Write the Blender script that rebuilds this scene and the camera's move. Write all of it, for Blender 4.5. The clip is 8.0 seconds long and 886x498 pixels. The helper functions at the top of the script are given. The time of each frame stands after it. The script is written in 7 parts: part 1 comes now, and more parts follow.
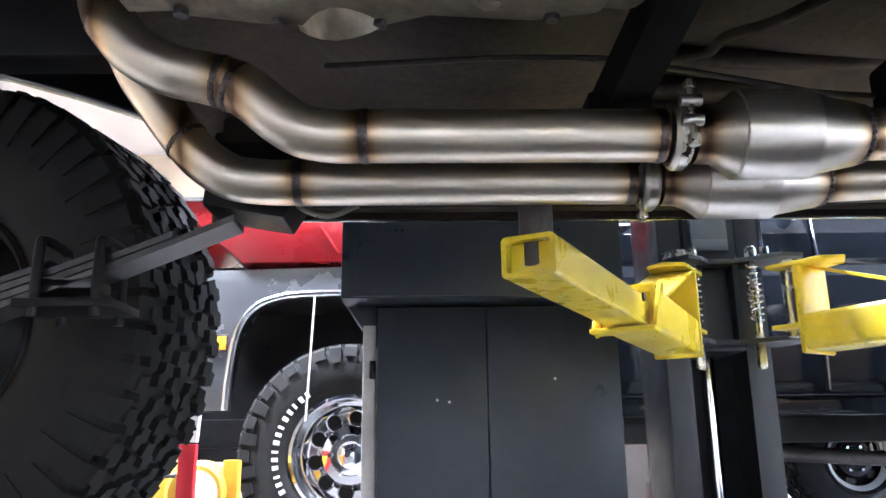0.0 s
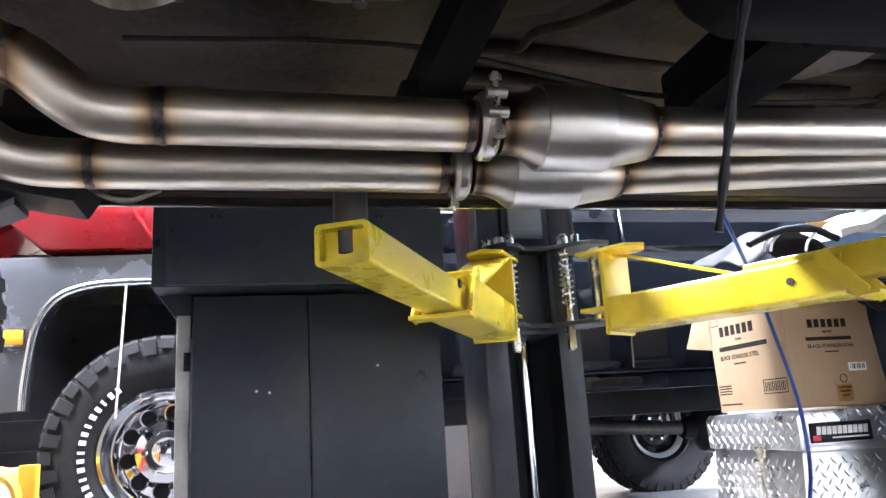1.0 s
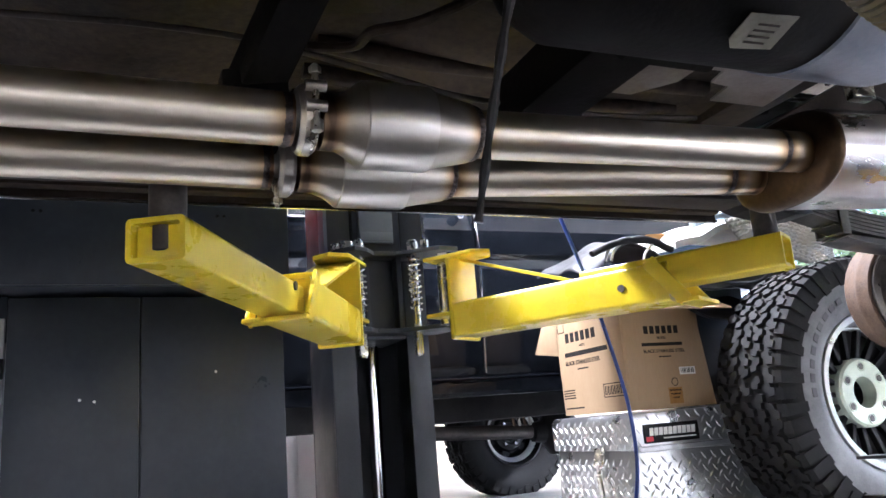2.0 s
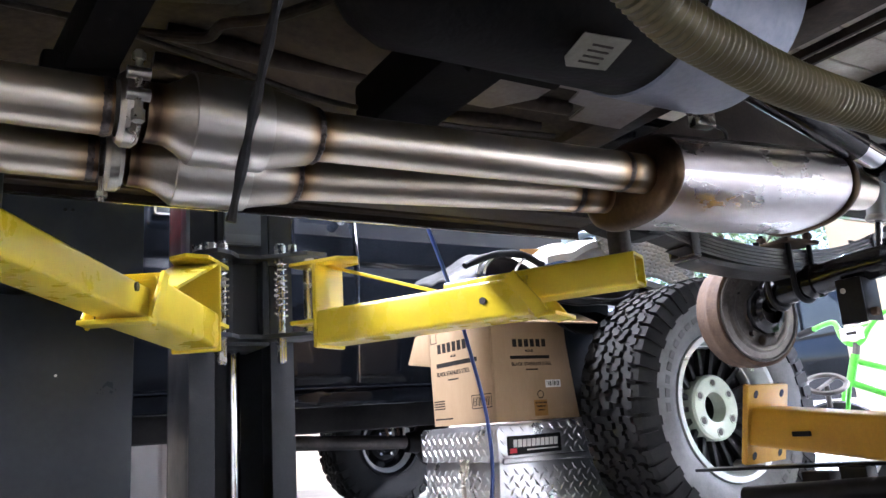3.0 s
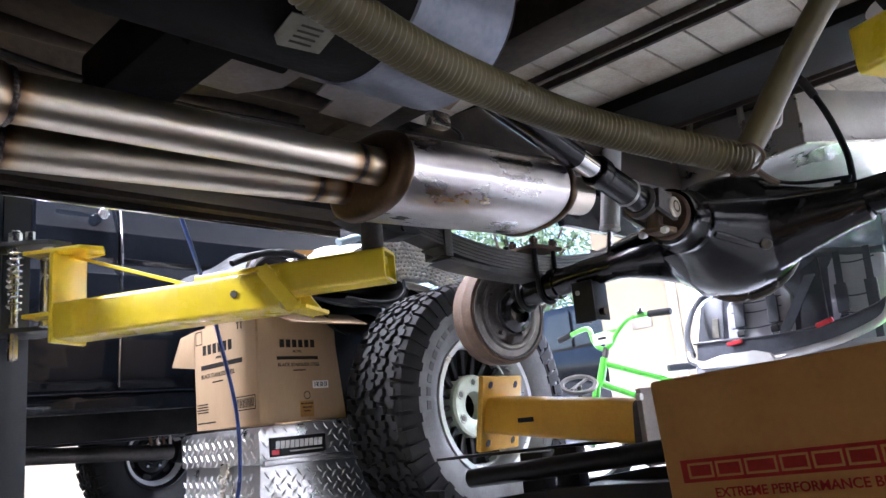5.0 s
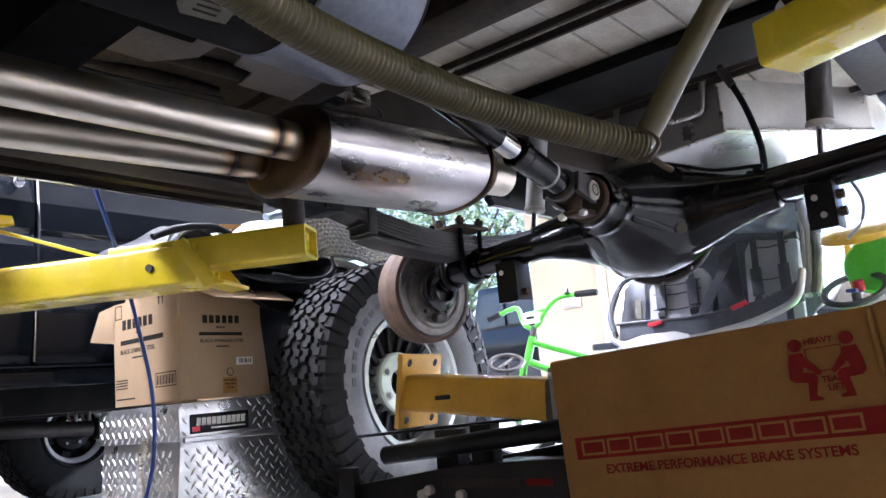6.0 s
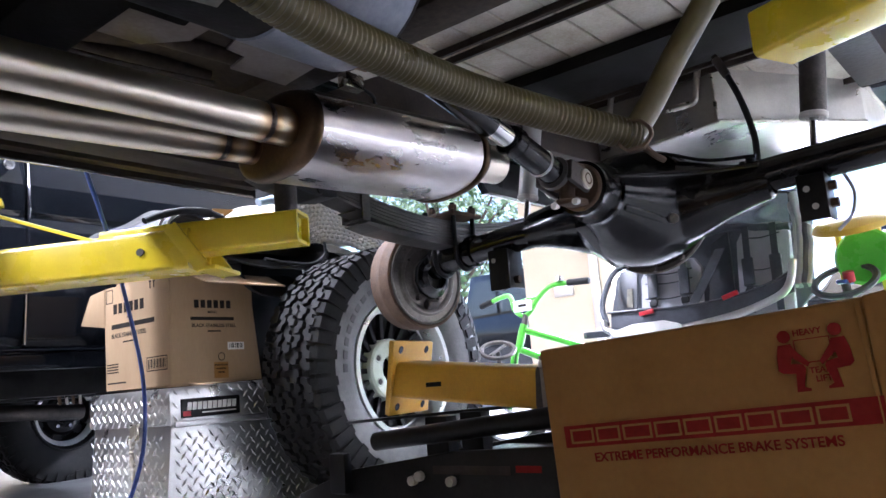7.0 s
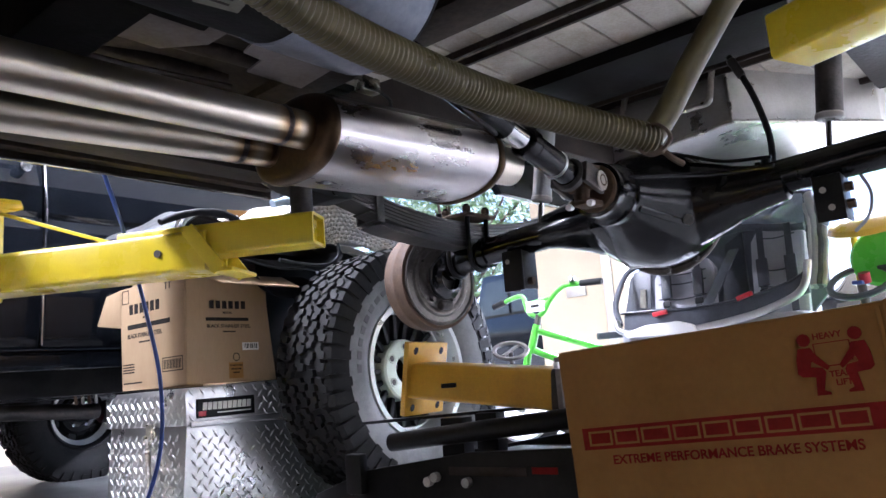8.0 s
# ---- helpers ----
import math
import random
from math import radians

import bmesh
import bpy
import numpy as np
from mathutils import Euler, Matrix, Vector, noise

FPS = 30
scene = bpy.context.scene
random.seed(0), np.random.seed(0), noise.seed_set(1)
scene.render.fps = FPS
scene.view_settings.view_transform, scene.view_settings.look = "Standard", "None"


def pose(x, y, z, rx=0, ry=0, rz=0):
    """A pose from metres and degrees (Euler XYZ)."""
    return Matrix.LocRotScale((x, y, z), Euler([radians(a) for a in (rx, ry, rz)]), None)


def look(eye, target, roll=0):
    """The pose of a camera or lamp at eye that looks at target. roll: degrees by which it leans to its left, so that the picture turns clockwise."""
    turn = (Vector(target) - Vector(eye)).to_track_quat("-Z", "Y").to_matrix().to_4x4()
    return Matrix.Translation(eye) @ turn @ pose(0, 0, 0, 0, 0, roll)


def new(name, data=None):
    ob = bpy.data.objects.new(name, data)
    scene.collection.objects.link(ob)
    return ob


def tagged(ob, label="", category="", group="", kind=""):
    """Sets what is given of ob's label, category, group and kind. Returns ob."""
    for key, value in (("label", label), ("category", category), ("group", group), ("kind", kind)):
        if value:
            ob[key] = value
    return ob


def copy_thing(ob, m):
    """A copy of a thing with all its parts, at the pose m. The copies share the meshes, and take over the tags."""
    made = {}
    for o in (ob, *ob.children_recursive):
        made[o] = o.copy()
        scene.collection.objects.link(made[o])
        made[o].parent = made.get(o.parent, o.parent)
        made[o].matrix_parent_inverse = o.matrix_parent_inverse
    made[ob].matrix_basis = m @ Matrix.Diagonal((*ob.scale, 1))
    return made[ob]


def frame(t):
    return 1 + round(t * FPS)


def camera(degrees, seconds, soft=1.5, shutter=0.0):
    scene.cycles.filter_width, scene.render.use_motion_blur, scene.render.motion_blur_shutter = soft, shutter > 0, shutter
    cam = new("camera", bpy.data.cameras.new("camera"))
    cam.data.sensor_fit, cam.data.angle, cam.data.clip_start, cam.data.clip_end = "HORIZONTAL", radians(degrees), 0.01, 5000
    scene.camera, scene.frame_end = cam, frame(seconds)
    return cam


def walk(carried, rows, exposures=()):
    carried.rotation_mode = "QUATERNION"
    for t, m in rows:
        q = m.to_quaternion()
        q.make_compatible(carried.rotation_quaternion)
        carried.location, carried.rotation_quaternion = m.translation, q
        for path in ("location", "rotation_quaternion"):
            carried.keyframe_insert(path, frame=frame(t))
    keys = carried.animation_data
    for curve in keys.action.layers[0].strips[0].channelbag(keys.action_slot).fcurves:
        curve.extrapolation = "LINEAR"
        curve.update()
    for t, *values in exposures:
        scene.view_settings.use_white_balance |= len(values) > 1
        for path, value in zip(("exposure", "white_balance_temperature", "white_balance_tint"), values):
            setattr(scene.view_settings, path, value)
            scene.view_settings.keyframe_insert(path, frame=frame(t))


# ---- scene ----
cam = camera(60.0, 8.0)
PATH = [
    (0, (0.504, 0.348, 0.45), (0.523, 2.284, 0.953), -0.6),
    (0.5, (0.509, 0.356, 0.453), (0.824, 2.274, 0.925), -2.9),
    (1, (0.53, 0.356, 0.454), (0.979, 2.252, 0.907), -3.5),
    (1.5, (0.549, 0.355, 0.452), (1.151, 2.209, 0.904), -4.1),
    (2, (0.589, 0.36, 0.445), (1.359, 2.15, 0.895), -4.6),
    (3.5, (0.675, 0.341, 0.442), (1.789, 1.938, 0.898), -3.9),
    (4, (0.689, 0.329, 0.422), (1.898, 1.855, 0.878), -4.3),
    (4.5, (0.706, 0.316, 0.413), (2.011, 1.762, 0.866), -4.9),
    (5, (0.728, 0.291, 0.4), (2.146, 1.631, 0.838), -5.5),
    (6.5, (0.752, 0.264, 0.398), (2.296, 1.488, 0.742), -4.9),
    (7, (0.752, 0.265, 0.399), (2.297, 1.491, 0.731), -4.7),
    (7.5, (0.749, 0.265, 0.4), (2.288, 1.499, 0.732), -4.7),
    (8, (0.743, 0.267, 0.402), (2.269, 1.515, 0.736), -4.6),
]
walk(cam, [(t, look(eye, target, roll)) for t, eye, target, roll in PATH], [(0, 3.25, 5300, 17), (2.2, 2.8, 5500, 20), (4, 2.55, 5500, 21), (8, 2.3, 5400, 22)])

# ---- light ----
world = bpy.data.worlds.new("sky")
scene.world = world
world.use_nodes = True
wn = world.node_tree
sky = wn.nodes.new("ShaderNodeTexSky")
sky.sky_type, sky.sun_disc = "NISHITA", False
sky.sun_elevation, sky.sun_rotation = radians(74), radians(63)
wn.links.new(sky.outputs[0], wn.nodes["Background"].inputs[0])
wn.nodes["Background"].inputs[1].default_value = 0.11

sun = new("sun", bpy.data.lights.new("sun", "SUN"))
sun.data.energy, sun.data.angle, sun.data.color = 3.2, radians(0.5), (1, 0.95, 0.88)
sun.matrix_world = look((8.0, 6.5, 12), (6.5, 3.5, 0))


def area_lamp(name, loc, target, sx, sy, watts, colour):
    ob = new(name, bpy.data.lights.new(name, "AREA"))
    ob.data.shape, ob.data.size, ob.data.size_y = "RECTANGLE", sx, sy
    ob.data.energy, ob.data.color = watts, colour
    ob.matrix_world = look(loc, target)
    return ob


area_lamp("doorway_daylight", (7.4, 0.9, 3.3), (2.2, 0.9, 0.3), 4.2, 0.9, 1200, (0.98, 0.98, 0.97))
area_lamp("side_doorway_daylight", (7.4, 5.4, 3.3), (2.5, 3.8, 0.3), 3.0, 0.9, 250, (0.90, 0.96, 1.0))

# ---- materials ----


def surf(name, c1, c2=None, rough=0.5, metal=0.0, scale=6.0, fine=90.0, bump=0.0, stretch=(1, 1, 1), coat=0.0, rough_var=0.12, spec=0.5, detail=6.0):
    """A procedural surface: two colours mixed by broad stains, fine grain in roughness and relief."""
    m = bpy.data.materials.new(name)
    m.use_nodes = True
    nt = m.node_tree
    n, L = nt.nodes, nt.links
    b = n["Principled BSDF"]
    c2 = c2 or tuple(v * 0.75 for v in c1)
    tc = n.new("ShaderNodeTexCoord")
    mp = n.new("ShaderNodeMapping")
    mp.inputs["Scale"].default_value = stretch
    L.new(tc.outputs["Object"], mp.inputs[0])
    big = n.new("ShaderNodeTexNoise")
    big.inputs["Scale"].default_value, big.inputs["Detail"].default_value, big.inputs["Roughness"].default_value = scale, detail, 0.65
    small = n.new("ShaderNodeTexNoise")
    small.inputs["Scale"].default_value, small.inputs["Detail"].default_value = fine, 4
    L.new(mp.outputs[0], big.inputs["Vector"])
    L.new(mp.outputs[0], small.inputs["Vector"])
    ramp = n.new("ShaderNodeValToRGB")
    ramp.color_ramp.elements[0].position, ramp.color_ramp.elements[1].position = 0.33, 0.68
    ramp.color_ramp.elements[0].color, ramp.color_ramp.elements[1].color = (*c1, 1), (*c2, 1)
    add = n.new("ShaderNodeMath")
    add.operation = "MULTIPLY_ADD"
    L.new(small.outputs[0], add.inputs[0])
    add.inputs[1].default_value = 0.3
    L.new(big.outputs[0], add.inputs[2])
    sub = n.new("ShaderNodeMath")
    sub.operation = "SUBTRACT"
    L.new(add.outputs[0], sub.inputs[0])
    sub.inputs[1].default_value = 0.15
    L.new(sub.outputs[0], ramp.inputs[0])
    L.new(ramp.outputs[0], b.inputs["Base Color"])
    rr = n.new("ShaderNodeMapRange")
    rr.inputs[3].default_value, rr.inputs[4].default_value = max(rough - rough_var, 0.03), min(rough + rough_var, 1)
    rr.inputs[1].default_value, rr.inputs[2].default_value = 0.3, 0.7
    L.new(big.outputs[0], rr.inputs[0])
    L.new(rr.outputs[0], b.inputs["Roughness"])
    b.inputs["Metallic"].default_value = metal
    b.inputs["Coat Weight"].default_value = coat
    b.inputs["Specular IOR Level"].default_value = spec
    if bump:
        bp = n.new("ShaderNodeBump")
        bp.inputs["Strength"].default_value, bp.inputs["Distance"].default_value = min(bump, 1), 0.002
        L.new(small.outputs[0], bp.inputs["Height"])
        L.new(bp.outputs[0], b.inputs["Normal"])
    return m


def welded_steel(name, xs, c1=(0.73, 0.66, 0.555), c2=(0.65, 0.575, 0.47), rough=0.34, reach=0.024):
    """Brushed stainless tube with straw-brown heat tint spreading from the welds at the given x (object space)."""
    m = surf(name, c1, c2, rough, 1.0, 9, 160, 0.03, (0.12, 3, 3), rough_var=0.03)
    n, L = m.node_tree.nodes, m.node_tree.links
    b = n["Principled BSDF"]
    src = b.inputs["Base Color"].links[0].from_socket
    tc = n.new("ShaderNodeTexCoord")
    sp = n.new("ShaderNodeSeparateXYZ")
    L.new(tc.outputs["Object"], sp.inputs[0])
    near = None
    for x in xs:
        d = n.new("ShaderNodeMath")
        d.operation = "SUBTRACT"
        L.new(sp.outputs[0], d.inputs[0])
        d.inputs[1].default_value = x
        a = n.new("ShaderNodeMath")
        a.operation = "ABSOLUTE"
        L.new(d.outputs[0], a.inputs[0])
        if near is None:
            near = a
        else:
            k = n.new("ShaderNodeMath")
            k.operation = "MINIMUM"
            L.new(near.outputs[0], k.inputs[0])
            L.new(a.outputs[0], k.inputs[1])
            near = k
    ns = n.new("ShaderNodeTexNoise")
    ns.inputs["Scale"].default_value = 35
    L.new(tc.outputs["Object"], ns.inputs["Vector"])
    w = n.new("ShaderNodeMath")
    w.operation = "MULTIPLY_ADD"
    L.new(ns.outputs[0], w.inputs[0])
    w.inputs[1].default_value = -0.012
    L.new(near.outputs[0], w.inputs[2])
    mr = n.new("ShaderNodeMapRange")
    mr.inputs[1].default_value, mr.inputs[2].default_value = -0.004, reach
    L.new(w.outputs[0], mr.inputs[0])
    ramp = n.new("ShaderNodeValToRGB")
    e = ramp.color_ramp.elements
    e[0].position, e[0].color = 0.0, (0.20, 0.145, 0.11, 1)
    e[1].position, e[1].color = 1.0, (1, 1, 1, 1)
    for pos, col in ((0.2, (0.52, 0.39, 0.27, 1)), (0.45, (0.84, 0.72, 0.55, 1)), (0.7, (0.97, 0.92, 0.84, 1))):
        k = e.new(pos)
        k.color = col
    L.new(mr.outputs[0], ramp.inputs[0])
    mix = n.new("ShaderNodeMix")
    mix.data_type, mix.blend_type = "RGBA", "MULTIPLY"
    mix.inputs["Factor"].default_value = 1
    L.new(src, mix.inputs["A"])
    L.new(ramp.outputs[0], mix.inputs["B"])
    L.new(mix.outputs["Result"], b.inputs["Base Color"])
    return m


def glass(name, tint=(0.9, 0.95, 0.95), rough=0.02):
    m = bpy.data.materials.new(name)
    m.use_nodes = True
    b = m.node_tree.nodes["Principled BSDF"]
    b.inputs["Base Color"].default_value = (*tint, 1)
    b.inputs["Roughness"].default_value, b.inputs["Transmission Weight"].default_value = rough, 1
    return m


def glow(name, colour, strength):
    m = bpy.data.materials.new(name)
    m.use_nodes = True
    b = m.node_tree.nodes["Principled BSDF"]
    b.inputs["Base Color"].default_value = (*colour, 1)
    b.inputs["Emission Color"].default_value, b.inputs["Emission Strength"].default_value = (*colour, 1), strength
    return m


CONCRETE = surf("sealed_concrete", (0.19, 0.185, 0.175), (0.14, 0.137, 0.13), 0.45, 0, 1.2, 60, 0.15)
CREAM = surf("cream_wall_paint", (0.48, 0.405, 0.295), (0.43, 0.36, 0.26), 0.7, 0, 1.5, 120, 0.1)
WHITE = surf("white_paint", (0.8, 0.79, 0.76), (0.72, 0.71, 0.68), 0.6, 0, 2, 120, 0.08)
STEEL_PIPE = welded_steel("stainless_pipe", (-99,))
WELD = surf("weld_bead", (0.055, 0.045, 0.040), (0.15, 0.13, 0.12), 0.38, 1.0, 160, 300, 0.4)
CLAMP = surf("clamp_steel", (0.56, 0.53, 0.48), (0.40, 0.375, 0.335), 0.33, 1.0, 20, 200, 0.05)
ZINC = surf("zinc_plated_steel", (0.72, 0.70, 0.62), (0.60, 0.58, 0.50), 0.25, 1.0, 25, 150, 0.05)
CHROME = surf("chrome", (0.66, 0.66, 0.67), (0.60, 0.60, 0.62), 0.07, 1.0, 8, 100, 0.0, rough_var=0.03)
YELLOW = surf("yellow_powder_coat", (0.80, 0.62, 0.015), (0.72, 0.53, 0.012), 0.32, 0, 5, 220, 0.12, coat=0.25)
OCHRE = surf("ochre_paint", (0.72, 0.40, 0.015), (0.58, 0.30, 0.012), 0.4, 0, 8, 180, 0.12)
BLACK = surf("black_paint", (0.006, 0.006, 0.007), (0.016, 0.015, 0.014), 0.38, 0, 7, 150, 0.15, spec=0.15)
GLOSS_BLACK = surf("gloss_black_paint", (0.005, 0.005, 0.0055), (0.012, 0.0115, 0.011), 0.17, 0, 9, 45, 0.55, coat=0.18, spec=0.3, rough_var=0.12)
FRAME = surf("dirty_frame_paint", (0.022, 0.018, 0.015), (0.055, 0.042, 0.033), 0.6, 0, 7, 120, 0.35, spec=0.12)
PAN = surf("undercoated_floor_pan", (0.010, 0.008, 0.006), (0.075, 0.056, 0.040), 0.6, 0, 3.2, 70, 0.6, spec=0.12, detail=9.0)
DUSTY = surf("dusty_primer", (0.30, 0.27, 0.25), (0.20, 0.165, 0.14), 0.7, 0, 5, 130, 0.25)
BED = surf("aged_bed_sheet_metal", (0.56, 0.52, 0.45), (0.33, 0.27, 0.20), 0.55, 0.1, 5, 140, 0.2)
TANK_BLACK = surf("matt_tank_undercoat", (0.005, 0.005, 0.005), (0.014, 0.012, 0.010), 0.6, 0, 8, 120, 0.3, spec=0.06)
ALLOY = surf("dull_cast_alloy", (0.30, 0.26, 0.19), (0.09, 0.07, 0.05), 0.45, 0.7, 8, 70, 0.6)
ALUMINIUM = surf("aluminium_sheet", (0.66, 0.66, 0.66), (0.56, 0.55, 0.55), 0.42, 1.0, 3, 180, 0.06, (1, 4, 1))
RUST = surf("rusted_iron", (0.062, 0.036, 0.021), (0.115, 0.074, 0.046), 0.85, 0.1, 30, 200, 0.5)
IRON = surf("grimy_iron", (0.050, 0.047, 0.044), (0.12, 0.105, 0.095), 0.5, 0.7, 14, 160, 0.35)
PLATE_IRON = surf("scuffed_backing_plate", (0.17, 0.155, 0.14), (0.07, 0.062, 0.055), 0.42, 0.7, 13, 150, 0.3)
GREY_SHOCK = surf("grey_shock_paint", (0.42, 0.42, 0.41), (0.34, 0.34, 0.33), 0.4, 0, 10, 120, 0.05)
SPRING = surf("leaf_spring_steel", (0.055, 0.054, 0.053), (0.11, 0.103, 0.097), 0.42, 0.5, 12, 140, 0.2)
RUBBER = surf("tyre_rubber", (0.013, 0.013, 0.013), (0.026, 0.025, 0.023), 0.75, 0, 12, 160, 0.3, spec=0.15)
RUBBER_GREY = surf("dusty_tyre_rubber", (0.17, 0.168, 0.16), (0.11, 0.11, 0.105), 0.75, 0, 10, 150, 0.2)
TYRE_MARK = surf("moulded_tyre_mark", (0.105, 0.105, 0.10), (0.08, 0.08, 0.077), 0.7, 0, 10, 150, 0.2)
LETTER = surf("raised_white_letter_rubber", (0.70, 0.69, 0.66), (0.6, 0.59, 0.56), 0.6, 0, 20, 100, 0.05)
CARDBOARD = surf("brown_cardboard", (0.34, 0.235, 0.13), (0.29, 0.195, 0.105), 0.75, 0, 4, 160, 0.12, (1, 1, 0.3))
DARK_CARD = surf("kraft_cardboard", (0.30, 0.158, 0.042), (0.235, 0.120, 0.031), 0.75, 0, 6, 140, 0.15, spec=0.25)
RED_INK = surf("red_ink", (0.22, 0.017, 0.015), (0.16, 0.013, 0.012), 0.85, 0, 30, 150, 0.05, spec=0.12)
BLACK_INK = surf("black_ink", (0.014, 0.012, 0.011), (0.03, 0.026, 0.022), 0.85, 0, 30, 150, 0.0, spec=0.1)
CABINET = surf("blue_black_enamel", (0.020, 0.025, 0.032), (0.034, 0.039, 0.046), 0.36, 0, 5, 60, 0.06, spec=0.35)
STRIP = surf("grey_painted_strip", (0.52, 0.50, 0.46), (0.40, 0.38, 0.34), 0.6, 0, 8, 120, 0.15)
POST = surf("charcoal_powder_coat", (0.022, 0.025, 0.029), (0.042, 0.046, 0.051), 0.42, 0, 6, 180, 0.15)
POST_FACE = surf("blue_grey_powder_coat", (0.13, 0.155, 0.185), (0.17, 0.19, 0.22), 0.4, 0, 6, 180, 0.12)
DIAMOND = surf("diamond_plate_aluminium", (0.64, 0.64, 0.63), (0.52, 0.52, 0.51), 0.32, 1.0, 5, 180, 0.08)
CAR_BLACK = surf("black_car_paint", (0.004, 0.005, 0.007), (0.006, 0.007, 0.009), 0.07, 0, 3, 100, 0.0, spec=0.28, rough_var=0.03)
CAR_SILVER = surf("grey_metallic_car_paint", (0.19, 0.197, 0.205), (0.155, 0.16, 0.168), 0.26, 0.6, 3, 200, 0.02, coat=0.6)
CAR_RED = surf("red_car_paint", (0.24, 0.008, 0.010), (0.20, 0.007, 0.009), 0.3, 0, 3, 100, 0.0, coat=0.4)
AMBER = surf("amber_lens", (0.75, 0.36, 0.02), (0.65, 0.30, 0.02), 0.2, 0, 10, 100)
GREEN = surf("lime_green_paint", (0.12, 0.58, 0.05), (0.10, 0.50, 0.04), 0.3, 0, 6, 120, 0.0, coat=0.3)
OLIVE = surf("olive_hose", (0.095, 0.082, 0.038), (0.14, 0.118, 0.060), 0.36, 0, 14, 120, 0.12)
BLUE = surf("blue_cable_jacket", (0.03, 0.06, 0.26), (0.025, 0.05, 0.2), 0.4, 0, 10, 100)
FABRIC = surf("charcoal_fabric", (0.075, 0.08, 0.095), (0.11, 0.118, 0.14), 0.9, 0, 20, 220, 0.3)
FABRIC_LIGHT = surf("grey_fabric", (0.32, 0.32, 0.35), (0.38, 0.38, 0.41), 0.85, 0, 16, 220, 0.3)
KNIT = surf("cream_knit", (0.44, 0.39, 0.30), (0.34, 0.34, 0.33), 0.9, 0, 8, 140, 0.6)
MAT_RUBBER = surf("black_rubber_mat", (0.010, 0.010, 0.011), (0.02, 0.02, 0.02), 0.6, 0, 10, 160, 0.15, spec=0.2)
RED_PLASTIC = surf("red_plastic", (0.55, 0.03, 0.04), (0.48, 0.02, 0.03), 0.35, 0, 8, 100)
YELLOW_PLASTIC = surf("yellow_plastic", (0.80, 0.52, 0.05), (0.75, 0.47, 0.04), 0.35, 0, 8, 100)
SEAT_VINYL = surf("dark_vinyl", (0.03, 0.035, 0.045), (0.06, 0.065, 0.075), 0.4, 0, 8, 120, 0.1)
LABEL_PAPER = surf("soiled_paper_label", (0.20, 0.19, 0.145), (0.13, 0.12, 0.09), 0.7, 0, 30, 150, 0.05)
TRIM = surf("stainless_trim", (0.70, 0.71, 0.72), (0.62, 0.63, 0.65), 0.15, 1.0, 10, 100, 0.0)
RIM_GREY = surf("machined_alloy_rim", (0.60, 0.61, 0.59), (0.50, 0.51, 0.49), 0.35, 0.8, 8, 120, 0.05)
HUB_GREEN = surf("pale_green_anodised_hub", (0.52, 0.57, 0.45), (0.45, 0.49, 0.39), 0.45, 0.3, 10, 120, 0.05)
TANK_METAL = surf("dull_tank_aluminium", (0.56, 0.555, 0.54), (0.44, 0.43, 0.41), 0.33, 1.0, 4, 150, 0.1)
# Blue-grey paint; on the saddle tank it stands for a highlight.
BLUE_STEEL = surf("blue_grey_highlight_and_paint", (0.13, 0.145, 0.19), (0.24, 0.255, 0.30), 0.35, 0.4, 9, 120, 0.2)
ASPHALT = surf("driveway_concrete", (0.48, 0.47, 0.45), (0.40, 0.39, 0.37), 0.8, 0, 1, 40, 0.3)
LEAF = surf("foliage", (0.09, 0.15, 0.04), (0.12, 0.20, 0.06), 0.6, 0, 3, 60)
BARK = surf("bark", (0.12, 0.085, 0.06), (0.07, 0.05, 0.035), 0.9, 0, 8, 60, 0.5)
TINTED = surf("tinted_window", (0.01, 0.012, 0.014), (0.015, 0.017, 0.02), 0.06, 0, 2, 60, 0.0, rough_var=0.02)
TUBE_GLOW = glow("fluorescent_tube", (1.0, 0.97, 0.90), 9.0)

# ---- mesh helpers ----


def bm_box(x0, x1, y0, y1, z0, z1, b=0.003, seg=2):
    bm = bmesh.new()
    bmesh.ops.create_cube(bm, size=1)
    for v in bm.verts:
        v.co = Vector((x0 + (v.co.x + 0.5) * (x1 - x0), y0 + (v.co.y + 0.5) * (y1 - y0), z0 + (v.co.z + 0.5) * (z1 - z0)))
    if b:
        bmesh.ops.bevel(bm, geom=bm.edges[:], offset=b, segments=seg, profile=0.6, affect="EDGES", clamp_overlap=True)
    return bm


def bm_obox(a, c, w, h, b=0.003, up=(0, 0, 1), seg=2):
    """A bar of width w and height h from a to c."""
    a, c = Vector(a), Vector(c)
    d = (c - a).normalized()
    side = d.cross(Vector(up)).normalized()
    top = side.cross(d)
    bm = bm_box(0, (c - a).length, -w / 2, w / 2, -h / 2, h / 2, b, seg)
    m = Matrix((d, -side, top)).transposed().to_4x4()
    m.translation = a
    bm.transform(m)
    return bm


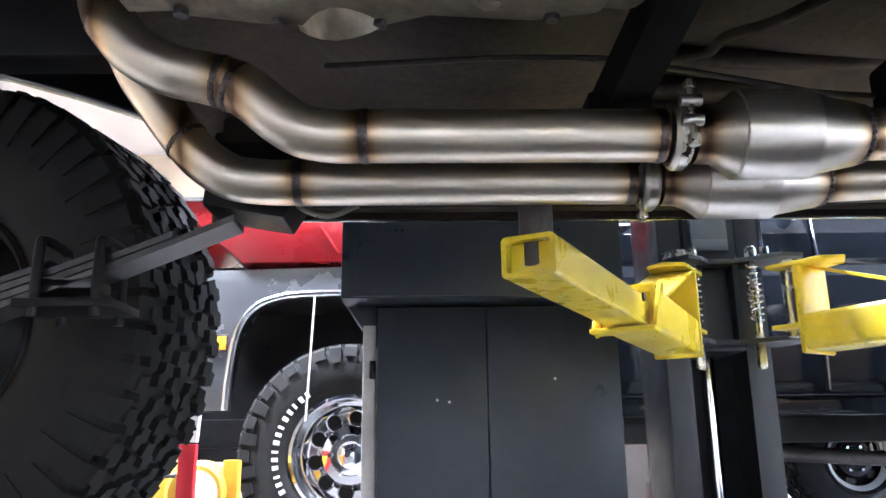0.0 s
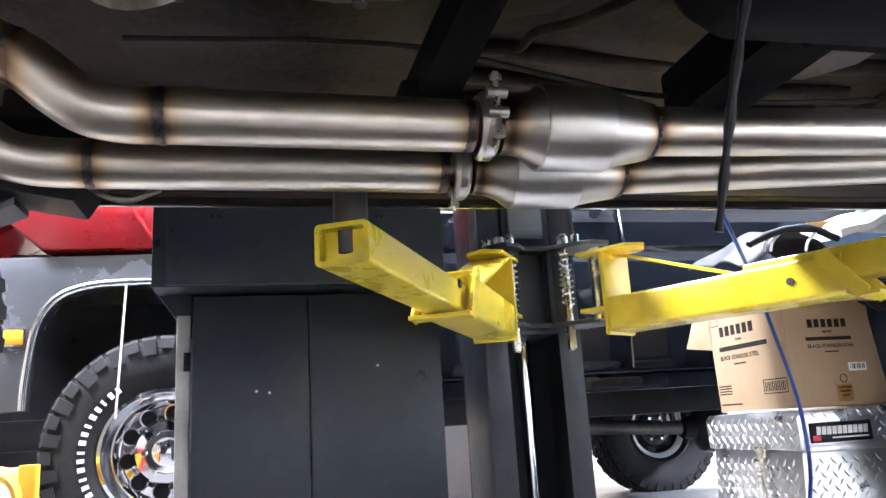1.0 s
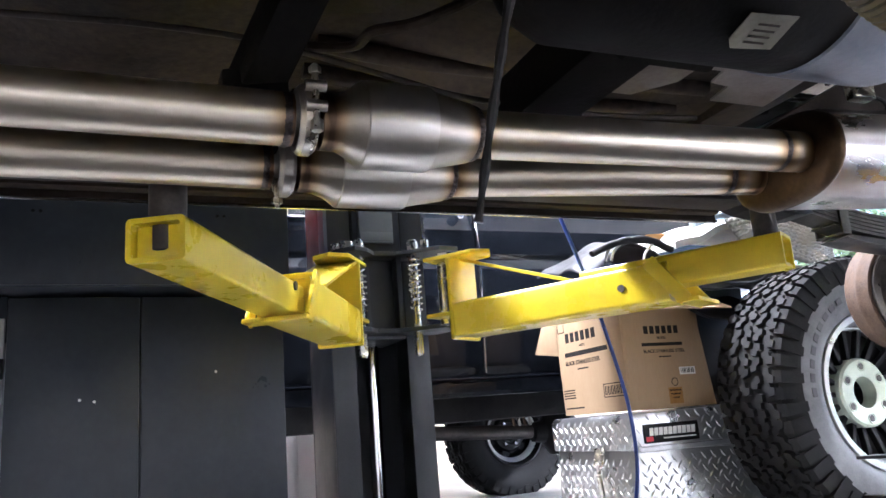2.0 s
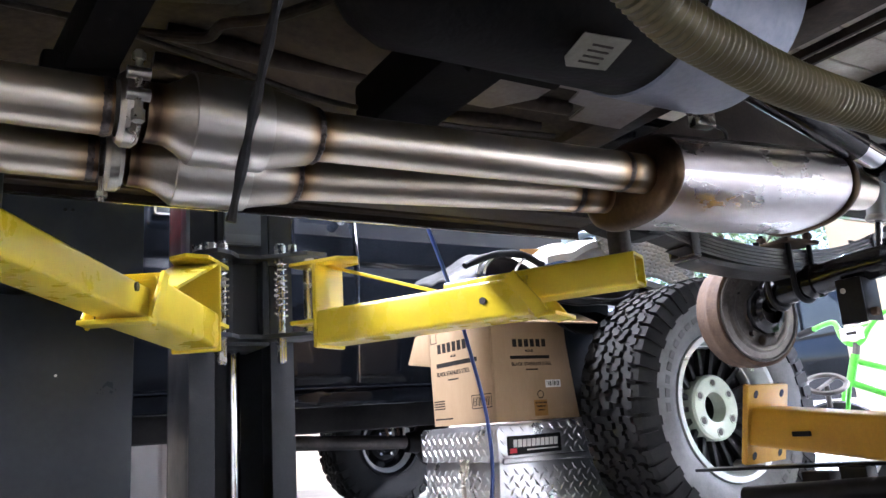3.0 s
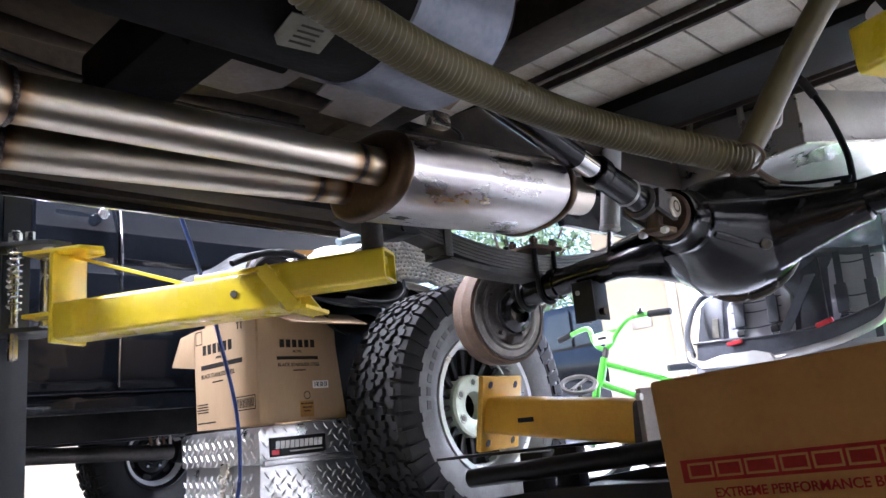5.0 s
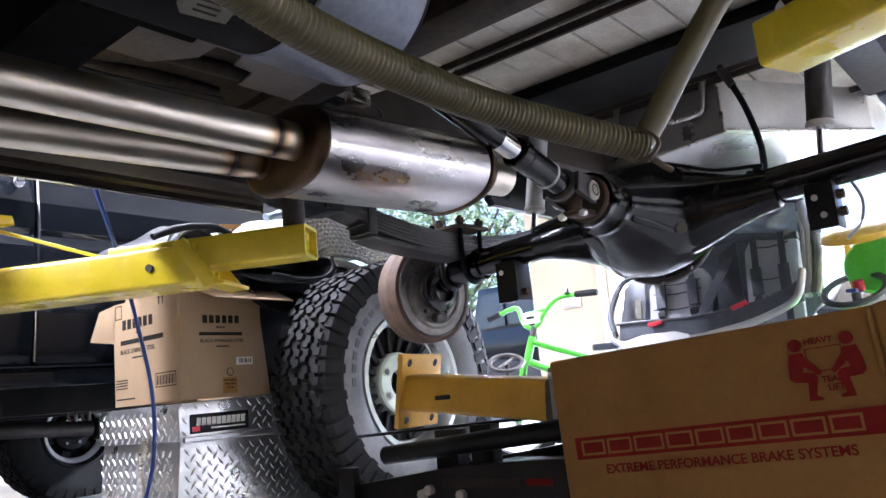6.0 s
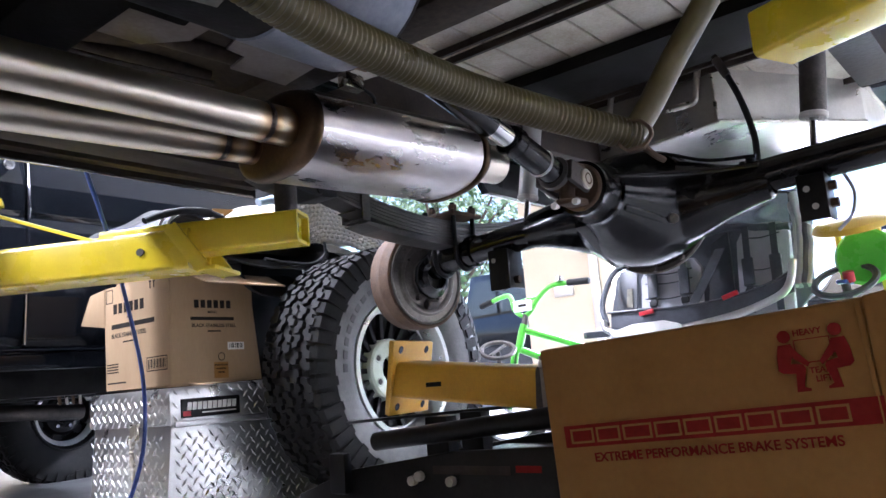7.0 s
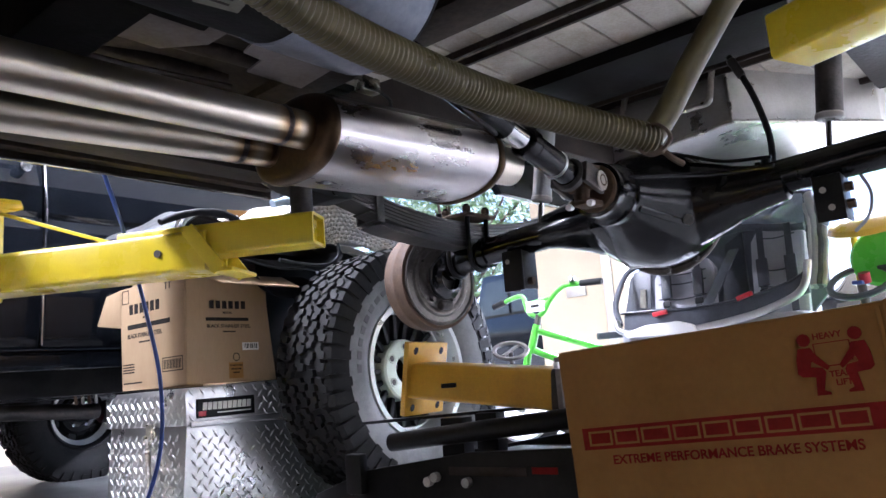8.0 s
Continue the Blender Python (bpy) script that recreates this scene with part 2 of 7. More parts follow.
def bm_hollow(a, c, w, h, wall=0.006, up=(0, 0, 1)):
    """A square tube, open at both ends."""
    a, c = Vector(a), Vector(c)
    d = (c - a).normalized()
    side = d.cross(Vector(up)).normalized()
    top = side.cross(d)
    bm = bmesh.new()
    r = min(w, h) * 0.12

    def ring(p, ww, hh, rr):
        vs = []
        for sx, sy, k in ((1, 1, 0), (-1, 1, 1), (-1, -1, 2), (1, -1, 3)):
            for q in range(4):
                ang = (k + q / 3) * math.pi / 2
                vs.append(bm.verts.new(p + side * (sx * (ww / 2 - rr) + rr * math.cos(ang)) + top * (sy * (hh / 2 - rr) + rr * math.sin(ang))))
        return vs

    o0, o1 = ring(a, w, h, r), ring(c, w, h, r)
    i0, i1 = ring(a, w - 2 * wall, h - 2 * wall, r * 0.5), ring(c, w - 2 * wall, h - 2 * wall, r * 0.5)
    for p, q in ((o0, o1), (o1, i1), (i1, i0), (i0, o0)):
        for k in range(len(p)):
            bm.faces.new((p[k], p[(k + 1) % len(p)], q[(k + 1) % len(p)], q[k]))
    bmesh.ops.recalc_face_normals(bm, faces=bm.faces[:])
    return bm


def spline(points, steps=8):
    pts = [Vector(p) for p in points]
    pts = [pts[0] * 2 - pts[1]] + pts + [pts[-1] * 2 - pts[-2]]
    out = []
    for k in range(1, len(pts) - 2):
        p0, p1, p2, p3 = pts[k - 1 : k + 3]
        for s in range(steps):
            t = s / steps
            out.append(0.5 * (2 * p1 + (p2 - p0) * t + (2 * p0 - 5 * p1 + 4 * p2 - p3) * t * t + (3 * p1 - p0 - 3 * p2 + p3) * t**3))
    out.append(pts[-2])
    return out


def bm_tube(path, r, seg=20, caps=True):
    """A tube along a path; r is a number or a function of (share of the path, metres along it)."""
    path = [Vector(p) for p in path]
    bm = bmesh.new()
    total = sum((path[k + 1] - path[k]).length for k in range(len(path) - 1))
    d0 = (path[1] - path[0]).normalized()
    n = d0.orthogonal().normalized()
    rings, gone = [], 0.0
    for k, p in enumerate(path):
        d = (path[min(k + 1, len(path) - 1)] - path[max(k - 1, 0)]).normalized()
        n = (n - d * n.dot(d)).normalized()
        m = d.cross(n)
        if k:
            gone += (p - path[k - 1]).length
        rad = r(gone / total, gone) if callable(r) else r
        rings.append([bm.verts.new(p + (n * math.cos(a) + m * math.sin(a)) * rad) for a in [2 * math.pi * j / seg for j in range(seg)]])
    for a, b in zip(rings, rings[1:]):
        for k in range(seg):
            bm.faces.new((a[k], a[(k + 1) % seg], b[(k + 1) % seg], b[k]))
    if caps:
        bm.faces.new(rings[0][::-1])
        bm.faces.new(rings[-1])
    bmesh.ops.recalc_face_normals(bm, faces=bm.faces[:])
    return bm


def bm_cyl(a, c, r, r2=None, seg=28, b=0.0):
    a, c = Vector(a), Vector(c)
    if b:
        d = (c - a).normalized() * b
        r2 = r if r2 is None else r2
        prof = [(a, r - b), (a + d, r), (c - d, r2), (c, r2 - b)]
        bm = bm_tube([p for p, _ in prof], 1.0, seg)
        bm.verts.ensure_lookup_table()
        for k, (p, rad) in enumerate(prof):
            for v in bm.verts[k * seg : (k + 1) * seg]:
                v.co = p + (v.co - p) * rad
        return bm
    return bm_tube([a, c], (lambda s, g: r + ((r if r2 is None else r2) - r) * s), seg)


def bm_lathe(profile, origin, axis, seg=48, closed=False):
    """Turns a profile of (radius, distance along the axis) round the axis."""
    axis = Vector(axis).normalized()
    n = axis.orthogonal().normalized()
    m = axis.cross(n)
    o = Vector(origin)
    bm = bmesh.new()
    rings = []
    for r, hgt in profile:
        if r < 1e-5:
            rings.append([bm.verts.new(o + axis * hgt)])
        else:
            rings.append([bm.verts.new(o + axis * hgt + (n * math.cos(2 * math.pi * k / seg) + m * math.sin(2 * math.pi * k / seg)) * r) for k in range(seg)])
    pairs = list(zip(rings, rings[1:])) + ([(rings[-1], rings[0])] if closed else [])
    for a, b in pairs:
        for k in range(seg):
            j = (k + 1) % seg
            if len(a) == 1 and len(b) == 1:
                continue
            if len(a) == 1:
                bm.faces.new((a[0], b[j], b[k]))
            elif len(b) == 1:
                bm.faces.new((a[k], a[j], b[0]))
            else:
                bm.faces.new((a[k], a[j], b[j], b[k]))
    bmesh.ops.recalc_face_normals(bm, faces=bm.faces[:])
    return bm


def bm_prism(poly, origin, u, v, depth, b=0.0):
    """A flat outline in the plane of u and v, thickened along the vector depth."""
    o, u, v, dp = Vector(origin), Vector(u), Vector(v), Vector(depth)
    bm = bmesh.new()
    a = [bm.verts.new(o + u * x + v * y) for x, y in poly]
    c = [bm.verts.new(o + u * x + v * y + dp) for x, y in poly]
    bm.faces.new(a)
    bm.faces.new(c[::-1])
    for k in range(len(a)):
        bm.faces.new((a[k], c[k], c[(k + 1) % len(a)], a[(k + 1) % len(a)]))
    bmesh.ops.recalc_face_normals(bm, faces=bm.faces[:])
    if b:
        bmesh.ops.bevel(bm, geom=bm.edges[:], offset=b, segments=2, profile=0.6, affect="EDGES", clamp_overlap=True)
    return bm


def joined(*bms):
    out = bmesh.new()
    for b in bms:
        me = bpy.data.meshes.new("tmp")
        b.to_mesh(me)
        b.free()
        out.from_mesh(me)
        bpy.data.meshes.remove(me)
    return out


def rough_up(bm, amp, freq):
    for v in bm.verts:
        v.co += Vector(noise.noise_vector(v.co * freq)) * amp
    return bm


def world_of(ob):
    m = ob.matrix_basis.copy()
    return world_of(ob.parent) @ m if ob.parent else m


def thing(name, loc, label, category, group="", kind=""):
    ob = new(name)
    ob.empty_display_size = 0.05
    ob.matrix_basis = Matrix.Translation(loc) if not isinstance(loc, Matrix) else loc
    return tagged(ob, label, category, group, kind)


def part(name, bm, material, parent=None, label="", sharp=35, local=False):
    """Links a bmesh as one mesh object under a thing; its points are in world space unless local is set."""
    if parent is not None and not local:
        bm.transform(world_of(parent).inverted())
    me = bpy.data.meshes.new(name)
    bm.to_mesh(me)
    bm.free()
    me.materials.append(material)
    me.shade_smooth()
    me.set_sharp_from_angle(angle=radians(sharp))
    ob = new(name, me)
    ob.parent = parent
    if label:
        ob["label"] = label
    return ob


def structure(name, bm, material, label, category):
    return tagged(part(name, bm, material), label, category, kind="structure")


def lettering(text, size, m, material, parent, label):
    """Words as a thin mesh, in the built-in font; m is the pose of its middle, in the parent's space."""
    cu = bpy.data.curves.new("lettering", "FONT")
    cu.body, cu.size, cu.extrude, cu.align_x, cu.align_y, cu.offset = text, size, 0.0003, "CENTER", "CENTER", size * 0.018
    tmp = bpy.data.objects.new("tmp", cu)
    scene.collection.objects.link(tmp)
    me = bpy.data.meshes.new_from_object(tmp.evaluated_get(bpy.context.evaluated_depsgraph_get()))
    bpy.data.objects.remove(tmp)
    me.materials.clear()
    me.materials.append(material)
    ob = new("lettering", me)
    ob.parent, ob.matrix_basis = parent, m
    ob["label"] = label
    return ob


# ---- room ----
structure("floor", bm_box(-4.5, 6.6, -3.2, 7.0, -0.15, 0, 0), CONCRETE, "smooth sealed grey concrete garage floor", "floor")
structure("ceiling", bm_box(-4.5, 6.6, -3.2, 7.0, 3.1, 3.25, 0), WHITE, "white painted garage ceiling", "ceiling")
structure("wall_back", bm_box(-4.5, 6.6, 7.0, 7.15, 0, 3.1, 0), CREAM, "cream painted garage back wall", "wall")
# Near wall is out of view; its white is chosen to bounce light underneath.
structure("bounce_wall_near", bm_box(-4.5, 6.6, -3.35, -3.2, 0, 3.1, 0), WHITE, "unseen near wall, white to bounce light onto the pipes", "wall")
structure("wall_front", bm_box(-4.65, -4.5, -3.2, 7.0, 0, 3.1, 0), CREAM, "cream painted garage end wall", "wall")
dw = joined(bm_box(6.45, 6.6, 3.07, 3.90, 0, 2.5, 0), bm_box(6.45, 6.6, -3.2, 7.0, 2.5, 3.1, 0), bm_box(6.45, 6.6, -3.2, -1.3, 0, 2.5, 0), bm_box(6.45, 6.6, 6.8, 7.0, 0, 2.5, 0))
structure("wall_doorway", dw, CREAM, "cream wall with two open garage doorways", "wall")
structure("trim", joined(bm_box(6.41, 6.447, 3.17, 3.22, 0.0, 2.5, 0.004), bm_box(6.39, 6.41, 3.16, 3.23, 0.0, 2.5, 0.002)), ALUMINIUM, "galvanised steel garage door track", "door track")
structure("door_track_bracket", bm_box(6.42, 6.447, 3.42, 3.6, 1.0, 1.09, 0.003), ALUMINIUM, "galvanised steel wall bracket", "bracket")


def ceiling_light(x, y):
    t = thing("ceiling_light", (x, y, 3.1), "white fluorescent ceiling light with two long tubes", "ceiling light", "ceiling lights")
    part("housing", bm_box(x - 0.62, x + 0.62, y - 0.09, y + 0.09, 3.05, 3.099, 0.01), WHITE, t)
    for dy in (-0.045, 0.045):
        part("tube", bm_cyl((x - 0.6, y + dy, 3.03), (x + 0.6, y + dy, 3.03), 0.018), TUBE_GLOW, t)
    return t


for lx, ly in ((-1.2, 3.0), (1.9, 3.0), (1.9, -0.9), (-1.2, 5.4), (1.9, 5.4)):
    ceiling_light(lx, ly)
# Area lamps added below the tubes to strengthen their light.
for lx, watts in ((-1.2, 85), (1.9, 70)):
    area_lamp("ceiling_fill_lamp", (lx, 3.0, 2.98), (lx, 3.0, 0), 1.2, 0.3, watts, (1, 0.98, 0.94))
# Extra fill with no fixture above it, brightens the far cabinet and wall.
area_lamp("ceiling_fill_lamp", (1.0, 5.4, 2.98), (1.0, 5.4, 0), 1.2, 0.3, 40, (1, 0.98, 0.94))
area_lamp("ceiling_fill_lamp", (1.9, -0.9, 2.98), (1.9, -0.9, 0), 1.2, 0.3, 60, (1, 0.98, 0.94))

# ---- outdoors ----
structure("ground", bm_box(6.6, 400, -300, 300, -0.2, -0.02, 0), ASPHALT, "pale concrete driveway in daylight", "driveway")

# ---- vehicle on the lift ----
truck = thing("raised_truck", (1.2, 0.9, 0.783), "underside of an old black truck raised on lift arms", "truck")
R = 0.0288
NEAR = [(0.117, 1.14, 0.99), (0.128, 1.13, 0.945), (0.148, 1.12, 0.908), (0.175, 1.12, 0.878), (0.213, 1.12, 0.857), (0.25, 1.12, 0.848), (0.283, 1.12, 0.838), (0.306, 1.12, 0.824), (0.332, 1.12, 0.802), (0.36, 1.12, 0.784), (0.395, 1.12, 0.777), (0.428, 1.12, 0.777)]
FAR = [(0.105, 1.26, 0.955), (0.125, 1.26, 0.918), (0.15, 1.26, 0.882), (0.175, 1.26, 0.848), (0.195, 1.26, 0.823), (0.218, 1.26, 0.801), (0.25, 1.26, 0.782), (0.29, 1.262, 0.776), (0.334, 1.262, 0.775)]


def ring_weld(p, d, r, parent, width=0.0045, proud=0.0013):
    """A rippled bead round a pipe."""
    p, d = Vector(p), Vector(d).normalized()
    n = d.orthogonal().normalized()
    m = d.cross(n)
    bm = bmesh.new()
    seg, prof = 72, ((-1.0, -0.4), (-0.55, 0.75), (0, 1.1), (0.55, 0.75), (1.0, -0.4))
    rows = []
    for k in range(seg):
        a = 2 * math.pi * k / seg
        o = n * math.cos(a) + m * math.sin(a)
        wob = 0.0005 * math.sin(k * 2.1) + 0.0003 * math.sin(k * 5.3)
        rows.append([bm.verts.new(p + d * (w * width + wob) + o * (r + h * proud * (1.0 if k % 2 else 0.6))) for w, h in prof])
    for k in range(seg):
        a, b = rows[k], rows[(k + 1) % seg]
        for j in range(len(prof) - 1):
            bm.faces.new((a[j], b[j], b[j + 1], a[j + 1]))
    bmesh.ops.recalc_face_normals(bm, faces=bm.faces[:])
    return part("weld_bead", bm, WELD, parent)


ox = 1.2
pipe_n = part("exhaust_pipe", bm_tube(spline(NEAR, 5), R, 40), welded_steel("bent_stainless_pipe", [x - ox for x in (0.128, 0.272, 0.288, 0.425)]), truck, "brushed stainless bent exhaust downpipe with heat-tinted welds")
ring_weld((0.14, 1.124, 0.92), (0.55, -0.15, -0.85), R, pipe_n)
ring_weld((0.270, 1.12, 0.8425), (1, 0, -0.27), R, pipe_n)
ring_weld((0.286, 1.12, 0.836), (1, 0, -0.55), R, pipe_n)
pipe_f = part("exhaust_pipe", bm_tube(spline(FAR, 5), R, 40), welded_steel("far_bent_stainless_pipe", [x - ox for x in (0.19, 0.334)]), truck, "brushed stainless bent exhaust downpipe with heat-tinted welds")
ring_weld((0.189, 1.26, 0.830), (0.7, 0, -0.75), R, pipe_f)
mid_n = part("exhaust_pipe", bm_cyl((0.428, 1.12, 0.777), (0.752, 1.12, 0.7755), R, seg=40), welded_steel("front_straight_pipe", [x - ox for x in (0.428, 0.748)]), truck, "straight brushed stainless exhaust pipe")
ring_weld((0.428, 1.12, 0.777), (1, 0, 0), R, mid_n, 0.006)
ring_weld((0.745, 1.12, 0.7755), (1, 0, 0), R, mid_n)
mid_f = part("exhaust_pipe", bm_cyl((0.334, 1.262, 0.775), (0.755, 1.266, 0.775), R, seg=40), welded_steel("far_front_straight_pipe", [x - ox for x in (0.334, 0.752)]), truck, "straight brushed stainless exhaust pipe")
ring_weld((0.334, 1.262, 0.775), (1, 0, 0), R, mid_f, 0.006)
ring_weld((0.747, 1.266, 0.775), (1, 0, 0), R, mid_f)


def v_clamp(x, y, z, down):
    """V-band clamp round a pipe joint, with a barrel bolt."""
    c = part("band_clamp", bm_lathe([(R, -0.010), (R + 0.005, -0.010), (R + 0.0095, -0.005), (R + 0.0095, 0.005), (R + 0.005, 0.010), (R, 0.010)], (x, y, z), (1, 0, 0), 56), CLAMP, truck, "stainless V-band clamp")
    s = -1 if down else 1
    bx, by = x + 0.004, y - 0.041
    if down:
        pts = ((x - 0.012, y - 0.012, z - 0.028), (x - 0.012, y - 0.012, z - 0.058))
        part("clamp_bolt", joined(bm_cyl(*pts, 0.0035, seg=12), bm_cyl((x - 0.012, y - 0.012, z - 0.052), (x - 0.012, y - 0.012, z - 0.046), 0.007, seg=6)), ZINC, c)
    else:
        part("clamp_bolt", joined(bm_cyl((bx, by, z - 0.026), (bx, by, z + 0.046), 0.0036, seg=12), bm_cyl((bx, by, z - 0.028), (bx, by, z - 0.016), 0.0065, seg=6), bm_cyl((bx, by, z + 0.036), (bx, by, z + 0.043), 0.0065, seg=6)), ZINC, c)
        for dz in (0.022, 0.0):
            part("trunnion", bm_cyl((bx - 0.011, by, z + dz), (bx + 0.011, by, z + dz), 0.0062, seg=16), CLAMP, c)
    return c


v_clamp(0.766, 1.12, 0.7755, False)
v_clamp(0.772, 1.266, 0.775, True)


def catalyst(x0, y, z, length, rr, name):
    a, b = 0.24 * length, 0.68 * length
    prof = [(R + 0.002, 0), (R + 0.003, 0.02), (rr * 0.8, a * 0.72), (rr * 0.97, a * 0.95), (rr, a * 1.08), (rr, b * 0.98), (rr * 0.985, b), (rr * 0.93, b * 1.06), (R + 0.006, length * 0.96), (R + 0.001, length)]
    c = part("catalytic_converter", bm_lathe(prof, (x0, y, z), (1, 0, 0), 64), welded_steel(name, [x0 - ox + q for q in (0.008, length)], (0.52, 0.48, 0.42), (0.40, 0.36, 0.30), 0.36, 0.02), truck, "satin stainless catalytic converter with tapered ends", 50)
    part("core_band", bm_lathe([(rr - 0.001, 0), (rr + 0.0016, 0.001), (rr + 0.0018, 0.003), (rr + 0.0018, b - a - 0.003), (rr + 0.0016, b - a - 0.001), (rr - 0.001, b - a)], (x0 + a, y, z), (1, 0, 0), 64), surf(name + "_band", (0.64, 0.61, 0.56), (0.60, 0.565, 0.51), 0.34, 1.0, 12, 150, 0.0, rough_var=0.02), c)
    ring_weld((x0 + length, y, z), (1, 0, 0), R + 0.001, c, 0.005, 0.003)
    return c


catalyst(0.782, 1.12, 0.7755, 0.182, 0.047, "near_catalyst_steel")
catalyst(0.788, 1.266, 0.775, 0.205, 0.047, "far_catalyst_steel")
MUFF_A, MUFF_B = Vector((1.488, 1.155, 0.783)), Vector((1.884, 1.11, 0.79))
pn = part("exhaust_pipe", bm_cyl((0.962, 1.12, 0.7755), (1.485, 1.108, 0.783), R, seg=40), welded_steel("rear_straight_pipe", [x - ox for x in (0.965, 1.425, 1.47)]), truck, "straight brushed stainless exhaust pipe into the muffler")
ring_weld((1.425, 1.109, 0.7823), (1, -0.02, 0), R, pn)
pf = part("exhaust_pipe", bm_cyl((0.990, 1.266, 0.775), (1.485, 1.205, 0.781), R, seg=40), welded_steel("far_rear_straight_pipe", [x - ox for x in (0.995, 1.425, 1.47)]), truck, "straight brushed stainless exhaust pipe into the muffler")
ring_weld((1.425, 1.211, 0.780), (1, -0.12, 0), R, pf)


def muffler():
    d = (MUFF_B - MUFF_A).normalized()
    side = d.cross(Vector((0, 0, 1))).normalized()
    up = side.cross(d)
    length = (MUFF_B - MUFF_A).length

    def oval(stations, seg=80):
        bm = bmesh.new()
        rings = []
        for along, grow in stations:
            ring = []
            for k in range(seg):
                a = 2 * math.pi * k / seg
                ca, sa = math.cos(a), math.sin(a)
                w, h = 0.108 + grow, 0.062 + grow
                ring.append(bm.verts.new(MUFF_A + d * along + side * (w * math.copysign(abs(ca) ** 0.85, ca)) + up * (h * math.copysign(abs(sa) ** 0.85, sa))))
            rings.append(ring)
        for a, b in zip(rings, rings[1:]):
            for k in range(seg):
                bm.faces.new((a[k], a[(k + 1) % seg], b[(k + 1) % seg], b[k]))
        bm.faces.new(rings[0][::-1])
        bm.faces.new(rings[-1])
        bmesh.ops.recalc_face_normals(bm, faces=bm.faces[:])
        return bm

    shell = surf("muffler_shell_steel", (0.72, 0.69, 0.675), (0.58, 0.54, 0.54), 0.29, 1.0, 8, 60, 0.0, (0.7, 1.6, 1.6), rough_var=0.07)
    mu = part("muffler", oval([(0.0, -0.001), (length * 0.5, 0), (length - 0.035, -0.001)]), shell, truck, "polished stainless oval muffler with heat tint", 50)
    tint = surf("heat_tinted_end_cap", (0.05, 0.034, 0.02), (0.12, 0.078, 0.045), 0.42, 1.0, 12, 150, 0.1)
    part("end_cap", oval([(-0.012, -0.012), (-0.010, -0.006), (-0.006, 0.001), (0.004, 0.0035), (0.008, 0.003), (0.010, 0.0005)]), tint, mu, "brown heat-tinted muffler end cap", 60)
    part("end_cap", oval([(length - 0.045, 0.0005), (length - 0.041, 0.003), (length - 0.035, 0.0035), (length - 0.027, 0.0), (length - 0.021, -0.012)]), tint, mu, "brown heat-tinted muffler end cap", 60)
    # folded lock seam along the shell
    part("lock_seam", bm_obox(MUFF_A + d * 0.01 + up * 0.052 + side * 0.072, MUFF_A + d * (length - 0.045) + up * 0.052 + side * 0.072, 0.012, 0.004, 0.001, up + side * 1.1), IRON, mu)
    part("outlet_pipe", bm_cyl(MUFF_B - d * 0.04 + side * 0.045, MUFF_B + d * 0.055 + side * 0.045, 0.036, seg=40), STEEL_PIPE, mu)
    return mu


muffler()

# frame, floor pan and drivetrain
part("frame_rail", bm_box(0.21, 1.60, 1.335, 1.40, 0.785, 0.90, 0.008), FRAME, truck, "brown-black dirty steel frame rail")
part("frame_rail", bm_box(-0.4, 2.1, 0.40, 0.46, 0.80, 0.92, 0.008), FRAME, truck, "brown-black dirty steel frame rail")
part("frame_rail", bm_prism([(1.6, 0.785), (1.6, 0.9), (2.05, 1.12), (2.9, 1.15), (3.7, 1.1), (3.7, 1.0), (2.9, 1.03), (2.1, 1.0)], (0, 1.335, 0), (1, 0, 0), (0, 0, 1), (0, 0.065, 0), 0.005), FRAME, truck, "kicked-up rear frame rail")
part("frame_rail", bm_prism([(2.1, 0.80), (2.1, 0.92), (2.35, 1.16), (2.9, 1.17), (3.7, 1.1), (3.7, 1.0), (2.9, 1.05), (2.4, 1.04)], (0, 0.40, 0), (1, 0, 0), (0, 0, 1), (0, 0.06, 0), 0.005), FRAME, truck, "kicked-up rear frame rail")
part("rocker_panel", joined(bm_box(0.08, 1.9, 1.72, 1.76, 0.885, 1.05, 0.012), bm_box(0.08, 1.9, 1.744, 1.748, 0.868, 0.89, 0.001)), FRAME, truck, "dark rocker panel with a thin pinch-weld lip")
part("pinch_weld", bm_box(0.09, 1.89, 1.7405, 1.7435, 0.866, 0.872, 0.0005), TRIM, truck)
pan = bmesh.new()
bmesh.ops.create_grid(pan, x_segments=90, y_segments=60, size=0.5)
for v in pan.verts:
    x, y = 0.07 + (v.co.x + 0.5) * 1.70, 0.0 + (v.co.y + 0.5) * 1.75
    z = 1.03 + 0.015 * math.sin(x * 9) * (0.3 + 0.7 * (y > 1.2)) + 0.05 * math.exp(-((y - 0.9) / 0.18) ** 2) + 0.006 * noise.noise((x * 6, y * 6, 0))
    z += 0.008 * max(0, math.sin(y * 40)) * (x > 0.9)
    v.co = Vector((x, y, z))
pan_top = bmesh.ops.extrude_face_region(pan, geom=pan.faces[:])
bmesh.ops.translate(pan, vec=(0, 0, 0.02), verts=[g for g in pan_top["geom"] if isinstance(g, bmesh.types.BMVert)])
part("floor_pan", pan, PAN, truck, "dirty undercoated floor pan")
part("cab_body", joined(bm_box(0.07, 1.8, -0.05, 0.0, 0.9, 1.9, 0.02), bm_box(0.07, 1.8, 1.765, 1.80, 0.9, 1.9, 0.02), bm_box(0.07, 1.8, 0.0, 1.765, 1.6, 1.65, 0.0)), CAR_BLACK, truck, "black cab body")
